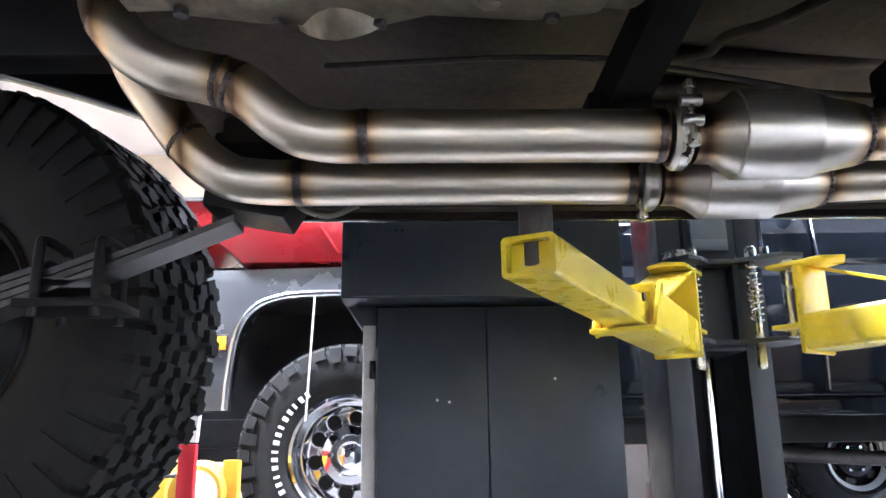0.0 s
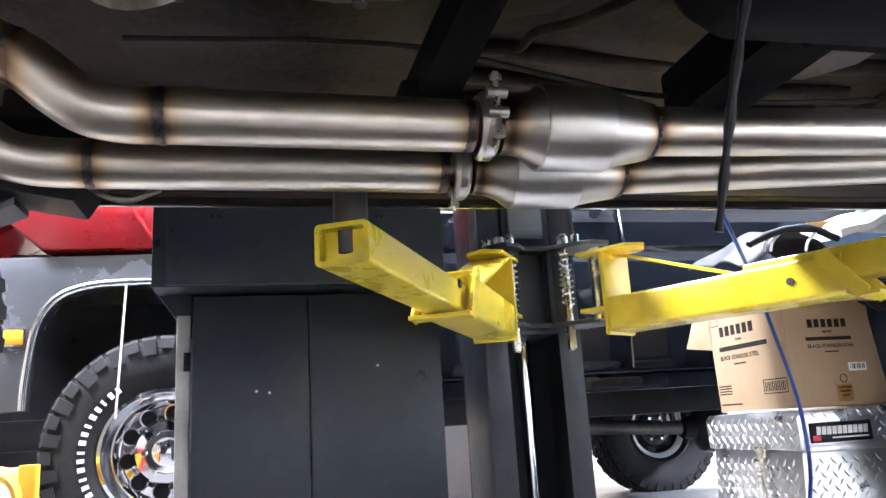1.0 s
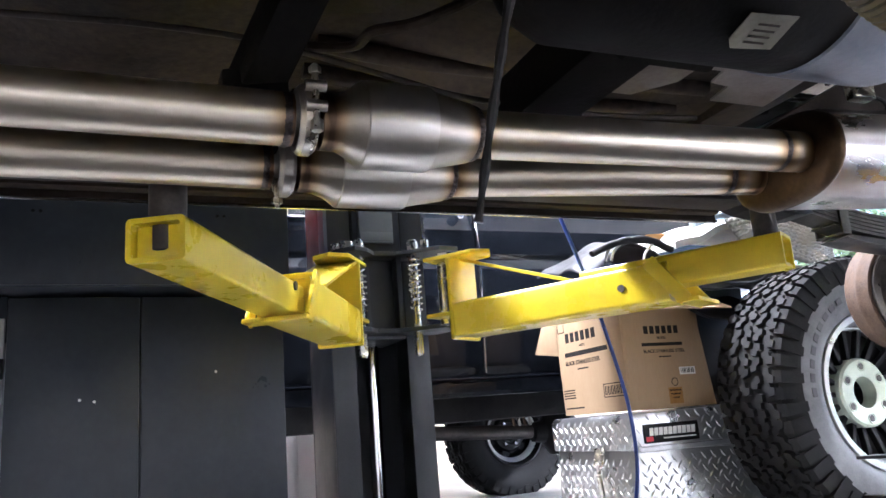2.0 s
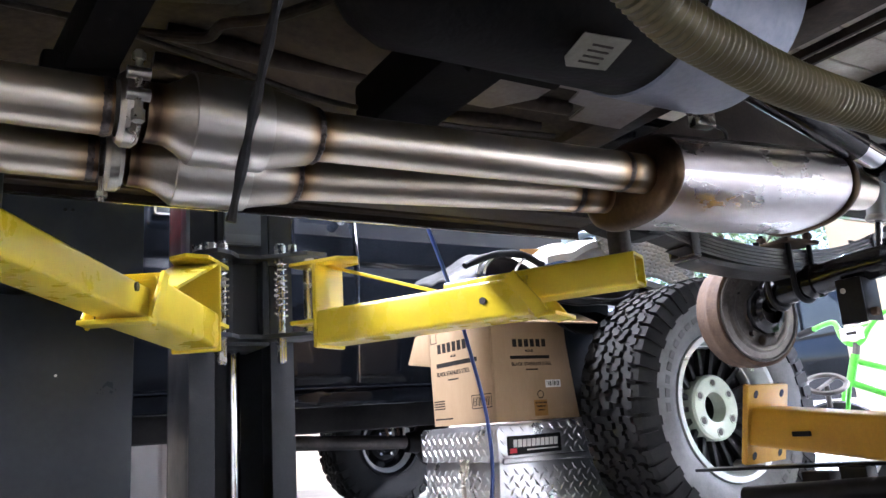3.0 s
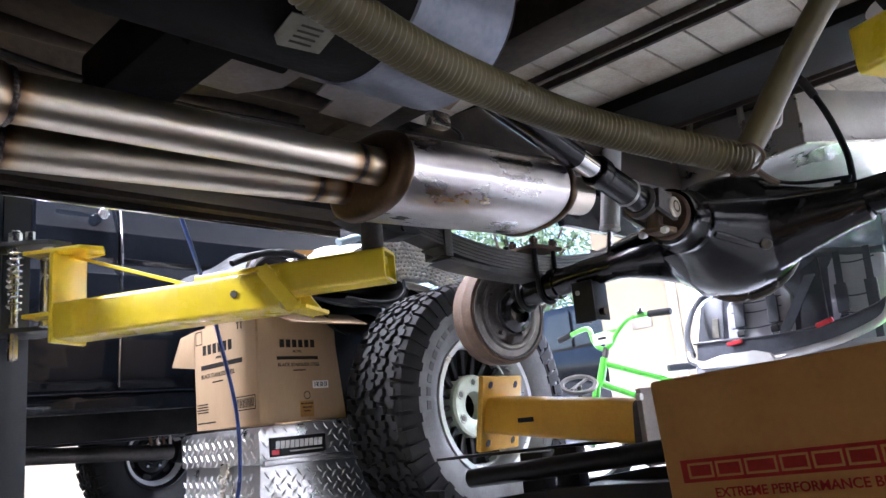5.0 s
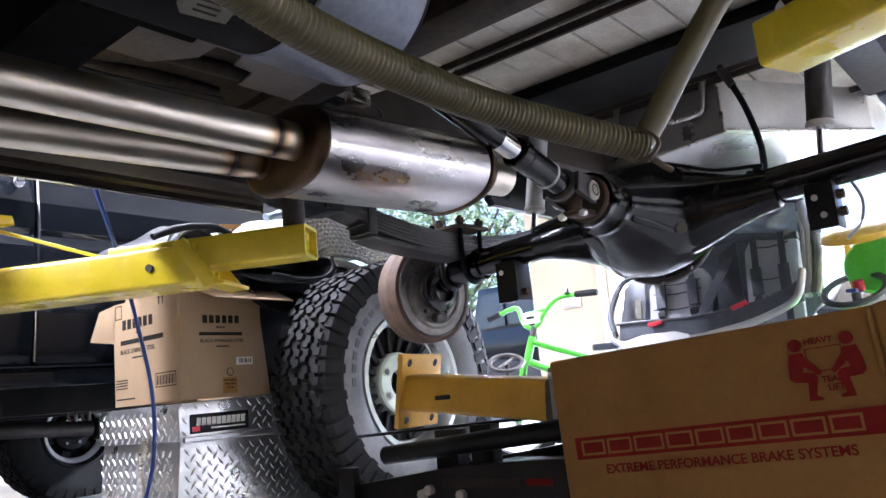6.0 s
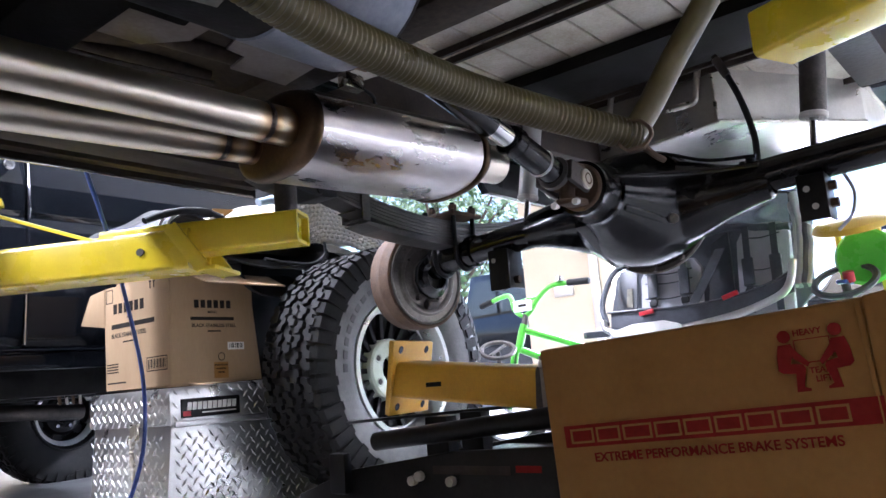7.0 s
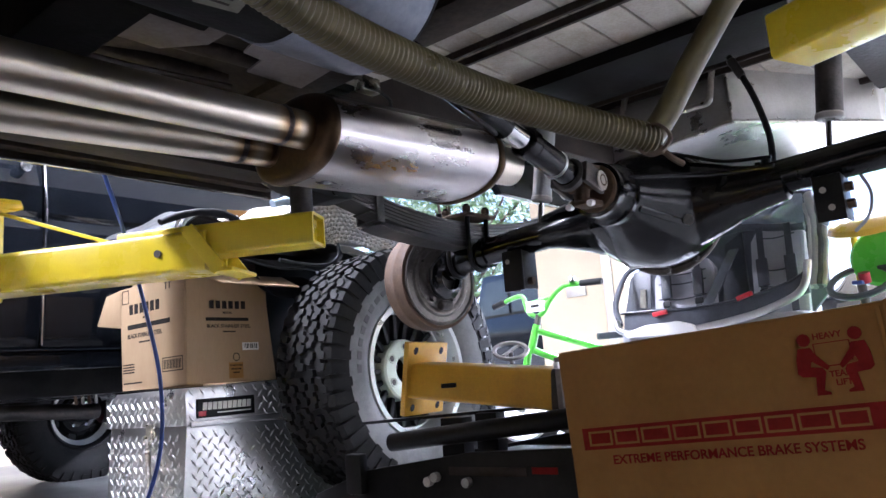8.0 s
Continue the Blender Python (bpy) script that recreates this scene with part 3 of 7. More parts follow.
part("engine_bay", joined(bm_box(-0.9, 0.065, 0.0, 1.30, 1.12, 1.2, 0.01), bm_box(-0.9, 0.065, 1.30, 1.36, 0.975, 1.2, 0.01), bm_box(-0.9, 0.065, 1.36, 1.85, 1.24, 1.26, 0.0)), BLACK, truck, "black engine bay panels")
part("bed_side", bm_prism([(1.81, 1.02), (2.02, 1.03), (2.10, 1.13), (2.25, 1.2), (2.7, 1.2), (2.85, 1.13), (2.93, 1.03), (4.2, 1.03), (4.2, 1.9), (1.81, 1.9)], (0, 1.765, 0), (1, 0, 0), (0, 0, 1), (0, 0.035, 0), 0.006), CAR_BLACK, truck, "black cargo bed side")
part("cab_back", bm_box(1.70, 1.80, 0.0, 1.765, 1.02, 1.6, 0.005), PAN, truck, "dirty cab back panel")
cast = bm_box(0.19, 0.72, 0.78, 1.045, 0.878, 1.0, 0.022, 3)
bmesh.ops.subdivide_edges(cast, edges=cast.edges[:], cuts=5, use_grid_fill=True)
gear = part("transmission", rough_up(rough_up(cast, 0.010, 9), 0.004, 30), ALLOY, truck, "dull cast transmission with a sump pan")
sump = bm_prism([(0.23, 0.80), (0.30, 0.80), (0.66, 0.83), (0.69, 0.90), (0.67, 1.02), (0.60, 1.035), (0.50, 1.025), (0.44, 1.045), (0.34, 1.04), (0.25, 1.02)], (0, 0, 0.862), (1, 0, 0), (0, 1, 0), (0, 0, 0.024), 0.007)
part("sump_pan", rough_up(sump, 0.002, 25), ALLOY, gear, "stained cast sump cover")
part("drain_plug", joined(bm_cyl((0.556, 0.985, 0.850), (0.556, 0.985, 0.866), 0.0115, seg=6, b=0.001), bm_cyl((0.556, 0.985, 0.858), (0.556, 0.985, 0.863), 0.019, seg=24, b=0.001)), ALLOY, gear)
for x, y in ((0.26, 1.01), (0.35, 1.028), (0.45, 1.032), (0.62, 1.022), (0.675, 0.96)):
    part("sump_bolt", bm_cyl((x, y, 0.856), (x, y, 0.866), 0.008, seg=6, b=0.001), IRON, gear)
for k in range(6):
    part("rib", bm_obox((0.27 + k * 0.075, 1.045, 0.905), (0.30 + k * 0.085, 1.047, 0.985), 0.010, 0.014, 0.003, (0, 1, 0)), ALLOY, gear)
part("housing_boss", rough_up(bm_lathe([(0.0, -0.02), (0.035, -0.018), (0.045, 0.0), (0.05, 0.03)], (0.41, 1.03, 0.90), (0.1, 0.8, -0.5), 20), 0.003, 30), ALLOY, gear)
# pressed beads and folded seams of the floor pan
for k, (y0, y1) in enumerate(((1.14, 1.10), (1.20, 1.18), (1.42, 1.42), (1.52, 1.52), (1.62, 1.62))):
    part("pressed_bead", bm_tube(spline([(0.86, y0, 1.040), (1.0, y0, 1.028), (1.3, (y0 + y1) / 2, 1.030), (1.62, y1, 1.040)], 6), 0.016, 14), PAN, truck)
part("seam_flange", bm_tube(spline([(0.78, 1.40, 1.012), (0.90, 1.375, 1.012), (0.918, 1.325, 1.012), (0.968, 1.293, 1.014), (1.0, 1.255, 1.015), (1.04, 1.20, 1.02), (1.10, 1.08, 1.04)], 6), 0.008, 10), PAN, truck, "folded seam of the floor pan")
part("access_cover", rough_up(bm_prism([(0.74, 1.16), (0.80, 1.10), (0.93, 1.11), (0.96, 1.18), (0.92, 1.26), (0.80, 1.30)], (0, 0, 1.005), (1, 0, 0), (0, 1, 0), (0, 0, 0.012), 0.004), 0.003, 14), FRAME, truck, "stained oval access cover")
part("crossmember", joined(bm_obox((0.71, 1.30, 0.82), (0.81, 0.98, 1.02), 0.055, 0.05, 0.006), bm_box(0.69, 0.77, 1.2, 1.36, 0.80, 0.87, 0.008)), TANK_BLACK, truck, "black crossmember bracket")
part("crossmember", bm_box(1.12, 1.22, 0.9, 1.34, 0.88, 0.96, 0.008), TANK_BLACK, truck, "black crossmember with angled gusset")
part("mount_bracket", bm_prism([(0, 0), (0.13, 0.0), (0.16, 0.05), (0.14, 0.11), (0.02, 0.11), (-0.03, 0.05)], (1.12, 0.93, 0.87), (1, 0, 0), (0, 0.3, 0.95), (0, 0.10, -0.03), 0.006), TANK_BLACK, truck, "black angled mount bracket")
part("brake_line", bm_tube(spline([(0.35, 1.33, 0.972), (0.521, 1.33, 0.980), (0.609, 1.33, 0.984), (0.753, 1.33, 0.981), (0.832, 1.33, 0.967), (0.966, 1.33, 0.942), (1.04, 1.33, 0.928), (1.132, 1.33, 0.921), (1.3, 1.33, 0.918), (1.5, 1.33, 0.93)], 6), 0.0045, 12), IRON, truck)
part("heat_shield", bm_prism([(1.255, 1.13), (1.40, 1.085), (1.54, 1.14), (1.62, 1.15), (1.64, 1.31), (1.52, 1.31), (1.51, 1.255), (1.47, 1.25), (1.46, 1.21), (1.41, 1.21), (1.41, 1.26), (1.36, 1.32), (1.27, 1.32)], (0, 0, 0.955), (1, 0, 0), (0, 1, 0), (0, 0, 0.004), 0), DUSTY, truck, "dusty pale sheet-metal panel with notches")
part("panel_bracket", joined(bm_box(1.565, 1.61, 1.085, 1.12, 0.925, 0.952, 0.004), bm_box(1.572, 1.60, 1.080, 1.0845, 0.922, 0.945, 0.002)), BLACK, truck, "small black clip with a bright face")
part("clip_face", bm_box(1.577, 1.597, 1.0775, 1.0798, 0.926, 0.942, 0.001), CLAMP, truck)
part("copper_panel", bm_prism([(1.50, 1.10), (1.66, 1.06), (1.70, 1.16), (1.56, 1.17)], (0, 0, 0.948), (1, 0, 0), (0, 1, 0), (0, 0, 0.004), 0), surf("worn_tan_panel", (0.30, 0.19, 0.11), (0.20, 0.13, 0.08), 0.6, 0.2, 14, 120, 0.2), truck, "worn tan sheet-metal patch")
part("wire_bracket", bm_box(1.56, 1.60, 1.07, 1.09, 0.86, 0.885, 0.003), ZINC, truck)
part("wire", bm_tube(spline([(1.60, 1.08, 0.87), (1.63, 1.08, 0.86), (1.64, 1.09, 0.84)], 5), 0.003, 8), BLACK, truck)
# saddle tank with paper label
st = part("saddle_tank", bm_tube([(0.93, 0.905, 0.92), (0.95, 0.905, 0.92), (0.98, 0.905, 0.92), (1.42, 0.915, 0.93), (1.45, 0.915, 0.93), (1.47, 0.915, 0.93)], lambda s, g: 0.125 if 0.03 < g < 0.51 else (0.112 if 0.01 < g < 0.53 else 0.09), 56), TANK_BLACK, truck, "black steel round-bottomed tank", 50)
# Paler band puts the tank's bluish highlight into colour.
part("tank_highlight_band", bm_lathe([(0.1262, 0), (0.1285, 0.003), (0.1285, 0.15), (0.1262, 0.153)], (1.275, 0.912, 0.927), (1, 0.02, 0.02), 56), BLUE_STEEL, st, "blue-grey band painting in the highlight on the tank")
lab = bm_prism([(-0.03, -0.022), (0.03, -0.024), (0.031, 0.02), (-0.02, 0.023), (-0.03, 0.012)], (1.165, 0.868, 0.7985), (1, 0, 0.05), (0, 0.955, -0.296), (0, -0.0003, -0.0012), 0)
part("paper_label", lab, LABEL_PAPER, st, "soiled paper label")
for k in range(4):
    part("label_line", bm_prism([(-0.015, -0.0012), (0.012, -0.0012), (0.012, 0.0012), (-0.015, 0.0012)], (1.168, 0.857 + k * 0.0075, 0.8001 - k * 0.0023), (1, 0, 0.05), (0, 0.955, -0.296), (0, -0.0002, -0.0006), 0), FRAME, st)
# cargo bed underside: planks and hat channels
bed = part("cargo_bed", bm_box(1.65, 4.2, 0.0, 1.75, 1.245, 1.27, 0.0), BED, truck, "worn ribbed sheet-metal cargo bed underside")
for k in range(16):
    y0 = 0.02 + k * 0.107
    part("panel", bm_box(1.66, 4.15, y0, y0 + 0.102, 1.234, 1.2445, 0.002, 1), BED, bed)
for x0 in (1.78, 2.24, 2.88, 3.4):
    part("hat_channel", joined(bm_box(x0, x0 + 0.012, 0.05, 1.65, 1.215, 1.236, 0.002), bm_box(x0 + 0.055, x0 + 0.067, 0.05, 1.65, 1.215, 1.236, 0.002)), FRAME, bed, "dirty brown steel channel")
# Wide black slab fills in the shadow between bed planks and tank.
part("crossmember", bm_box(2.545, 2.80, 0.05, 1.66, 1.195, 1.2325, 0.006), TANK_BLACK, truck, "black rear bed crossmember, widened to paint in the shadow")

# rear axle along y
AX, DY, DZ = 2.43, 1.0, 0.752
AXLE_LINE = [(AX, 1.70, 0.712), (AX, 1.55, 0.728), (AX, 1.40, 0.744), (AX, 1.20, 0.752), (AX, 0.80, 0.762), (AX, 0.55, 0.775), (AX, 0.18, 0.79)]
axle = part("rear_axle", bm_tube(AXLE_LINE, 0.037, 36), GLOSS_BLACK, truck, "gloss black rear axle housing with a large differential")
for y, z in ((1.49, 0.735), (1.62, 0.72)):
    part("spring_perch_collar", bm_lathe([(0.034, -0.014), (0.043, -0.010), (0.043, 0.010), (0.034, 0.014)], (AX, y, z), (0, 1, 0), 36), GLOSS_BLACK, axle)


def cast_body(profile, squash, seg=44):
    """A cast housing turned round the pinion axis, broadened sideways towards the carrier, with an uneven skin."""
    bm = bm_lathe(profile, (AX, DY, DZ), (-1, 0, 0.045), seg)
    for v in bm.verts:
        k = max(0.0, min(1.0, (v.co.x - 2.20) / 0.2))
        v.co.y = DY + (v.co.y - DY) * (1 + squash * k)
        v.co += Vector(noise.noise_vector(v.co * 22)) * 0.0022
    return bm


part("differential", cast_body([(0.0, -0.135), (0.06, -0.128), (0.105, -0.10), (0.130, -0.066), (0.134, -0.05), (0.134, 0.03), (0.122, 0.075), (0.094, 0.13), (0.073, 0.18), (0.062, 0.215), (0.0, 0.22)], 0.16), GLOSS_BLACK, axle, "wet-looking gloss black differential casting", 40)
part("cover_flange", bm_lathe([(0.12, -0.007), (0.146, -0.007), (0.149, -0.003), (0.149, 0.003), (0.146, 0.007), (0.12, 0.007)], (AX + 0.055, DY, DZ), (1, 0, 0), 64), IRON, axle, "bare metal cover edge")
for k in range(12):
    an = 2 * math.pi * k / 12
    part("cover_bolt", bm_cyl((AX + 0.035, DY + 0.139 * math.cos(an), DZ + 0.139 * math.sin(an)), (AX + 0.049, DY + 0.139 * math.cos(an), DZ + 0.139 * math.sin(an)), 0.0075, seg=6), IRON, axle)
part("pinion_nose", bm_lathe([(0.062, 0.20), (0.067, 0.206), (0.067, 0.222), (0.060, 0.228), (0.053, 0.245), (0.053, 0.262), (0.058, 0.264), (0.058, 0.276), (0.040, 0.28)], (AX, DY, DZ), (-1, 0, 0.045), 40), GLOSS_BLACK, axle)
for sgn in (-1, 1):
    part("axle_horn", bm_lathe([(0.030, 0.305), (0.038, 0.30), (0.046, 0.255), (0.062, 0.20), (0.085, 0.14), (0.108, 0.07)], (AX, DY, DZ + 0.004 * sgn), (0, sgn, -0.02 * sgn), 32), GLOSS_BLACK, axle)
    # flat webs that brace the nose against the tubes
    part("web", bm_prism([(2.20, DY + sgn * 0.055), (2.34, DY + sgn * 0.09), (2.425, DY + sgn * 0.12), (2.425, DY + sgn * 0.30), (2.395, DY + sgn * 0.29), (2.33, DY + sgn * 0.17)], (0, 0, DZ + 0.028), (1, 0, 0), (0, 1, 0), (0, 0, 0.013), 0.004), GLOSS_BLACK, axle, "flat cast web")
    part("web", bm_obox((2.235, DY + sgn * 0.050, DZ - 0.026), (2.36, DY + sgn * 0.105, DZ - 0.058), 0.016, 0.026, 0.006, (0, sgn, -0.5)), GLOSS_BLACK, axle, "slanted cast rib")
part("oil_boss", rough_up(bm_prism([(2.24, -0.050), (2.27, -0.064), (2.40, -0.125), (2.43, -0.13), (2.43, -0.05), (2.25, -0.035)], (0, DY + 0.02, DZ), (1, 0, 0), (0, 0, 1), (0, 0.055, 0), 0.008), 0.001, 40), GLOSS_BLACK, axle, "raised cast boss under the nose")
part("fill_plug", bm_cyl((2.352, DY - 0.105, DZ - 0.05), (2.335, DY - 0.118, DZ - 0.054), 0.012, seg=8, b=0.002), IRON, axle)
part("bump_bracket", joined(bm_box(2.383, 2.389, 1.350, 1.412, 0.612, 0.718, 0.002), bm_box(2.389, 2.45, 1.350, 1.356, 0.615, 0.715, 0.002), bm_box(2.389, 2.45, 1.406, 1.412, 0.615, 0.715, 0.002)), BLACK, axle, "black drilled bracket under the axle tube")
part("bump_bracket", joined(bm_box(2.383, 2.389, 0.588, 0.642, 0.648, 0.742, 0.002), bm_box(2.389, 2.45, 0.588, 0.594, 0.65, 0.74, 0.002), bm_box(2.389, 2.45, 0.636, 0.642, 0.65, 0.74, 0.002)), BLACK, axle, "black drilled bracket under the axle tube")
# Pale discs paint in the brightness seen through the drilled holes.
for y, z in ((1.395, 0.69), (0.624, 0.712), (0.612, 0.675)):
    part("lit_bracket_hole", bm_cyl((2.3835, y, z), (2.3815, y, z), 0.0065, seg=14), STRIP, axle)
for y, z in ((1.35, 0.635), (0.588, 0.68), (0.588, 0.715)):
    part("bracket_bolt", bm_cyl((2.41, y + 0.002, z), (2.41, y - 0.014, z), 0.010, seg=6), RUST, axle)
part("brake_line", bm_tube(spline([(2.36, 0.98, 0.868), (2.39, 0.90, 0.855), (2.41, 0.82, 0.825), (2.42, 0.72, 0.812)], 6), 0.0042, 8), BLACK, axle)
part("line_fitting", joined(bm_box(2.40, 2.425, 0.945, 0.98, 0.868, 0.882, 0.003), bm_cyl((2.41, 0.955, 0.87), (2.41, 0.955, 0.90), 0.007, seg=8)), RUST, axle)
part("vent_hose", bm_tube(spline([(2.45, 0.728, 0.80), (2.50, 0.738, 0.84), (2.54, 0.75, 0.90), (2.57, 0.775, 0.99), (2.58, 0.80, 1.06), (2.58, 0.825, 1.12)], 8), 0.0075, 12), MAT_RUBBER, axle)
part("hose_sleeve", rough_up(bm_cyl((2.58, 0.80, 1.06), (2.58, 0.822, 1.112), 0.0105, seg=12, b=0.002), 0.001, 90), IRON, axle)
part("vent_stub", joined(bm_cyl((2.43, 0.735, 0.79), (2.43, 0.735, 0.815), 0.010, seg=10), bm_cyl((2.43, 0.752, 0.79), (2.43, 0.752, 0.808), 0.007, seg=8)), BLACK, axle)
part("hanging_wire", bm_tube(spline([(2.44, 0.565, 0.745), (2.44, 0.55, 0.70), (2.43, 0.558, 0.655), (2.42, 0.585, 0.625)], 6), 0.0035, 8), STRIP, axle)

# universal joint and driveshaft
J = Vector((2.10, 1.0, 0.7665))
SD = Vector((-1, 0, 0.265)).normalized()
shaft = part("driveshaft", joined(bm_cyl(J + SD * 0.045, J + SD * 0.185, 0.0265, seg=40, b=0.004), bm_cyl(J + SD * 0.185, J + SD * 0.212, 0.030, seg=40, b=0.003), bm_cyl(J + SD * 0.27, J + SD * 0.90, 0.024, seg=36)), GLOSS_BLACK, truck, "black driveshaft with a bright slip joint")
part("slip_joint", bm_cyl(J + SD * 0.21, J + SD * 0.272, 0.0205, seg=36, b=0.002), CHROME, shaft, "bright machined slip joint")
part("shaft_weld_ring", bm_lathe([(0.0262, -0.004), (0.0285, 0.0), (0.0262, 0.004)], J + SD * 0.10, SD, 40), ALUMINIUM, shaft)
SN = Vector((0.265, 0, 1)).normalized()
part("yoke", joined(*[bm_obox(J + SD * 0.055 + Vector((0, e, 0)), J - SD * 0.018 + Vector((0, e, 0)), 0.012, 0.044, 0.005) for e in (-0.036, 0.036)], bm_cyl(J + SD * 0.04, J + SD * 0.062, 0.034, seg=28, b=0.005)), IRON, shaft)
part("pinion_yoke", joined(*[bm_obox(J + Vector((0.058, 0, e)), J + Vector((-0.018, 0, e * 1.05)), 0.042, 0.013, 0.005) for e in (-0.036, 0.036)], bm_cyl(J + Vector((0.042, 0, -0.001)), J + Vector((0.062, 0, -0.002)), 0.050, seg=32, b=0.004)), RUST, shaft, "rusty pinion yoke")
part("universal_joint", joined(bm_cyl(J - Vector((0, 0.034, 0)), J + Vector((0, 0.034, 0)), 0.013, seg=24), bm_cyl(J - SN * 0.04, J + SN * 0.04, 0.015, seg=24)), RUST, shaft)
for e in (-1, 1):
    cp = part("bearing_cap", bm_cyl(J + Vector((0, 0.032 * e, 0)), J + Vector((0, 0.047 * e, 0)), 0.0205, seg=32, b=0.002), CLAMP, shaft, "bright bearing cap")
    part("snap_ring", bm_lathe([(0.009, 0), (0.012, 0.0006), (0.0125, 0.0012), (0.009, 0.0012)], J + Vector((0, 0.0468 * e, 0)), (0, e, 0), 24), RUST, cp)
for e in (-0.034, 0.034):
    part("strap_bolt", bm_cyl(J + Vector((-0.01, e * 0.7, -0.043)), J + Vector((-0.024, e * 0.7, -0.045)), 0.007, seg=6), ALUMINIUM, shaft)

# left rear brake drum, spring, shock
DC, DA = Vector((2.412, 1.655, 0.682)), Vector((0.13, 1, 0.03)).normalized()
drum = part("brake_drum", bm_lathe([(0.0, 0.0), (0.126, 0.0), (0.134, -0.004), (0.1405, -0.002), (0.142, 0.006), (0.1415, 0.024), (0.1435, 0.028), (0.1435, 0.036), (0.141, 0.040), (0.140, 0.074), (0.133, 0.082), (0.06, 0.088), (0, 0.088)], DC, DA, 72), RUST, truck, "rusty brake drum with an iron backing plate")
plate = part("backing_plate", bm_lathe([(0.0, -0.020), (0.045, -0.020), (0.052, -0.016), (0.056, -0.009), (0.084, -0.008), (0.090, -0.012), (0.100, -0.012), (0.106, -0.006), (0.122, -0.005), (0.126, -0.009), (0.1295, -0.008), (0.130, 0.0), (0.05, 0.0)], DC, DA, 72), PLATE_IRON, drum, "grimy iron backing plate")
DR = Vector((1, -0.13, 0)).normalized()
DU = DR.cross(DA) * -1
for a, r, q in ((0.3, 0.066, 0.007), (1.0, 0.066, 0.007), (2.2, 0.07, 0.007), (3.3, 0.112, 0.004), (3.9, 0.112, 0.004), (4.5, 0.078, 0.005), (4.9, 0.095, 0.0035), (5.2, 0.095, 0.0035), (5.7, 0.112, 0.004)):
    p = DC + DR * (r * math.cos(a)) + DU * (r * math.sin(a)) - DA * 0.008
    part("stud", bm_cyl(p, p - DA * (0.012 if q > 0.006 else 0.004), q, seg=8), IRON, plate)
for a, w in ((3.75, 0.020), (5.0, 0.012), (5.55, 0.016)):
    p = DC + DR * (0.088 * math.cos(a)) + DU * (0.088 * math.sin(a)) - DA * 0.0085
    part("slot", bm_obox(p - DR * w / 2, p + DR * w / 2, 0.003, 0.007, 0.0008, DU), BLACK, plate)
part("axle_flange", bm_lathe([(0.036, 0.0), (0.060, 0.0), (0.062, 0.006), (0.060, 0.014), (0.045, 0.018), (0.036, 0.03)], DC - DA * 0.02, -DA, 10), GLOSS_BLACK, axle, "bolted black axle flange")
part("wheel_cylinder", bm_cyl(DC + DU * 0.075 - DR * 0.02 - DA * 0.02, DC + DU * 0.075 + DR * 0.02 - DA * 0.02, 0.014, seg=16, b=0.003), IRON, plate)


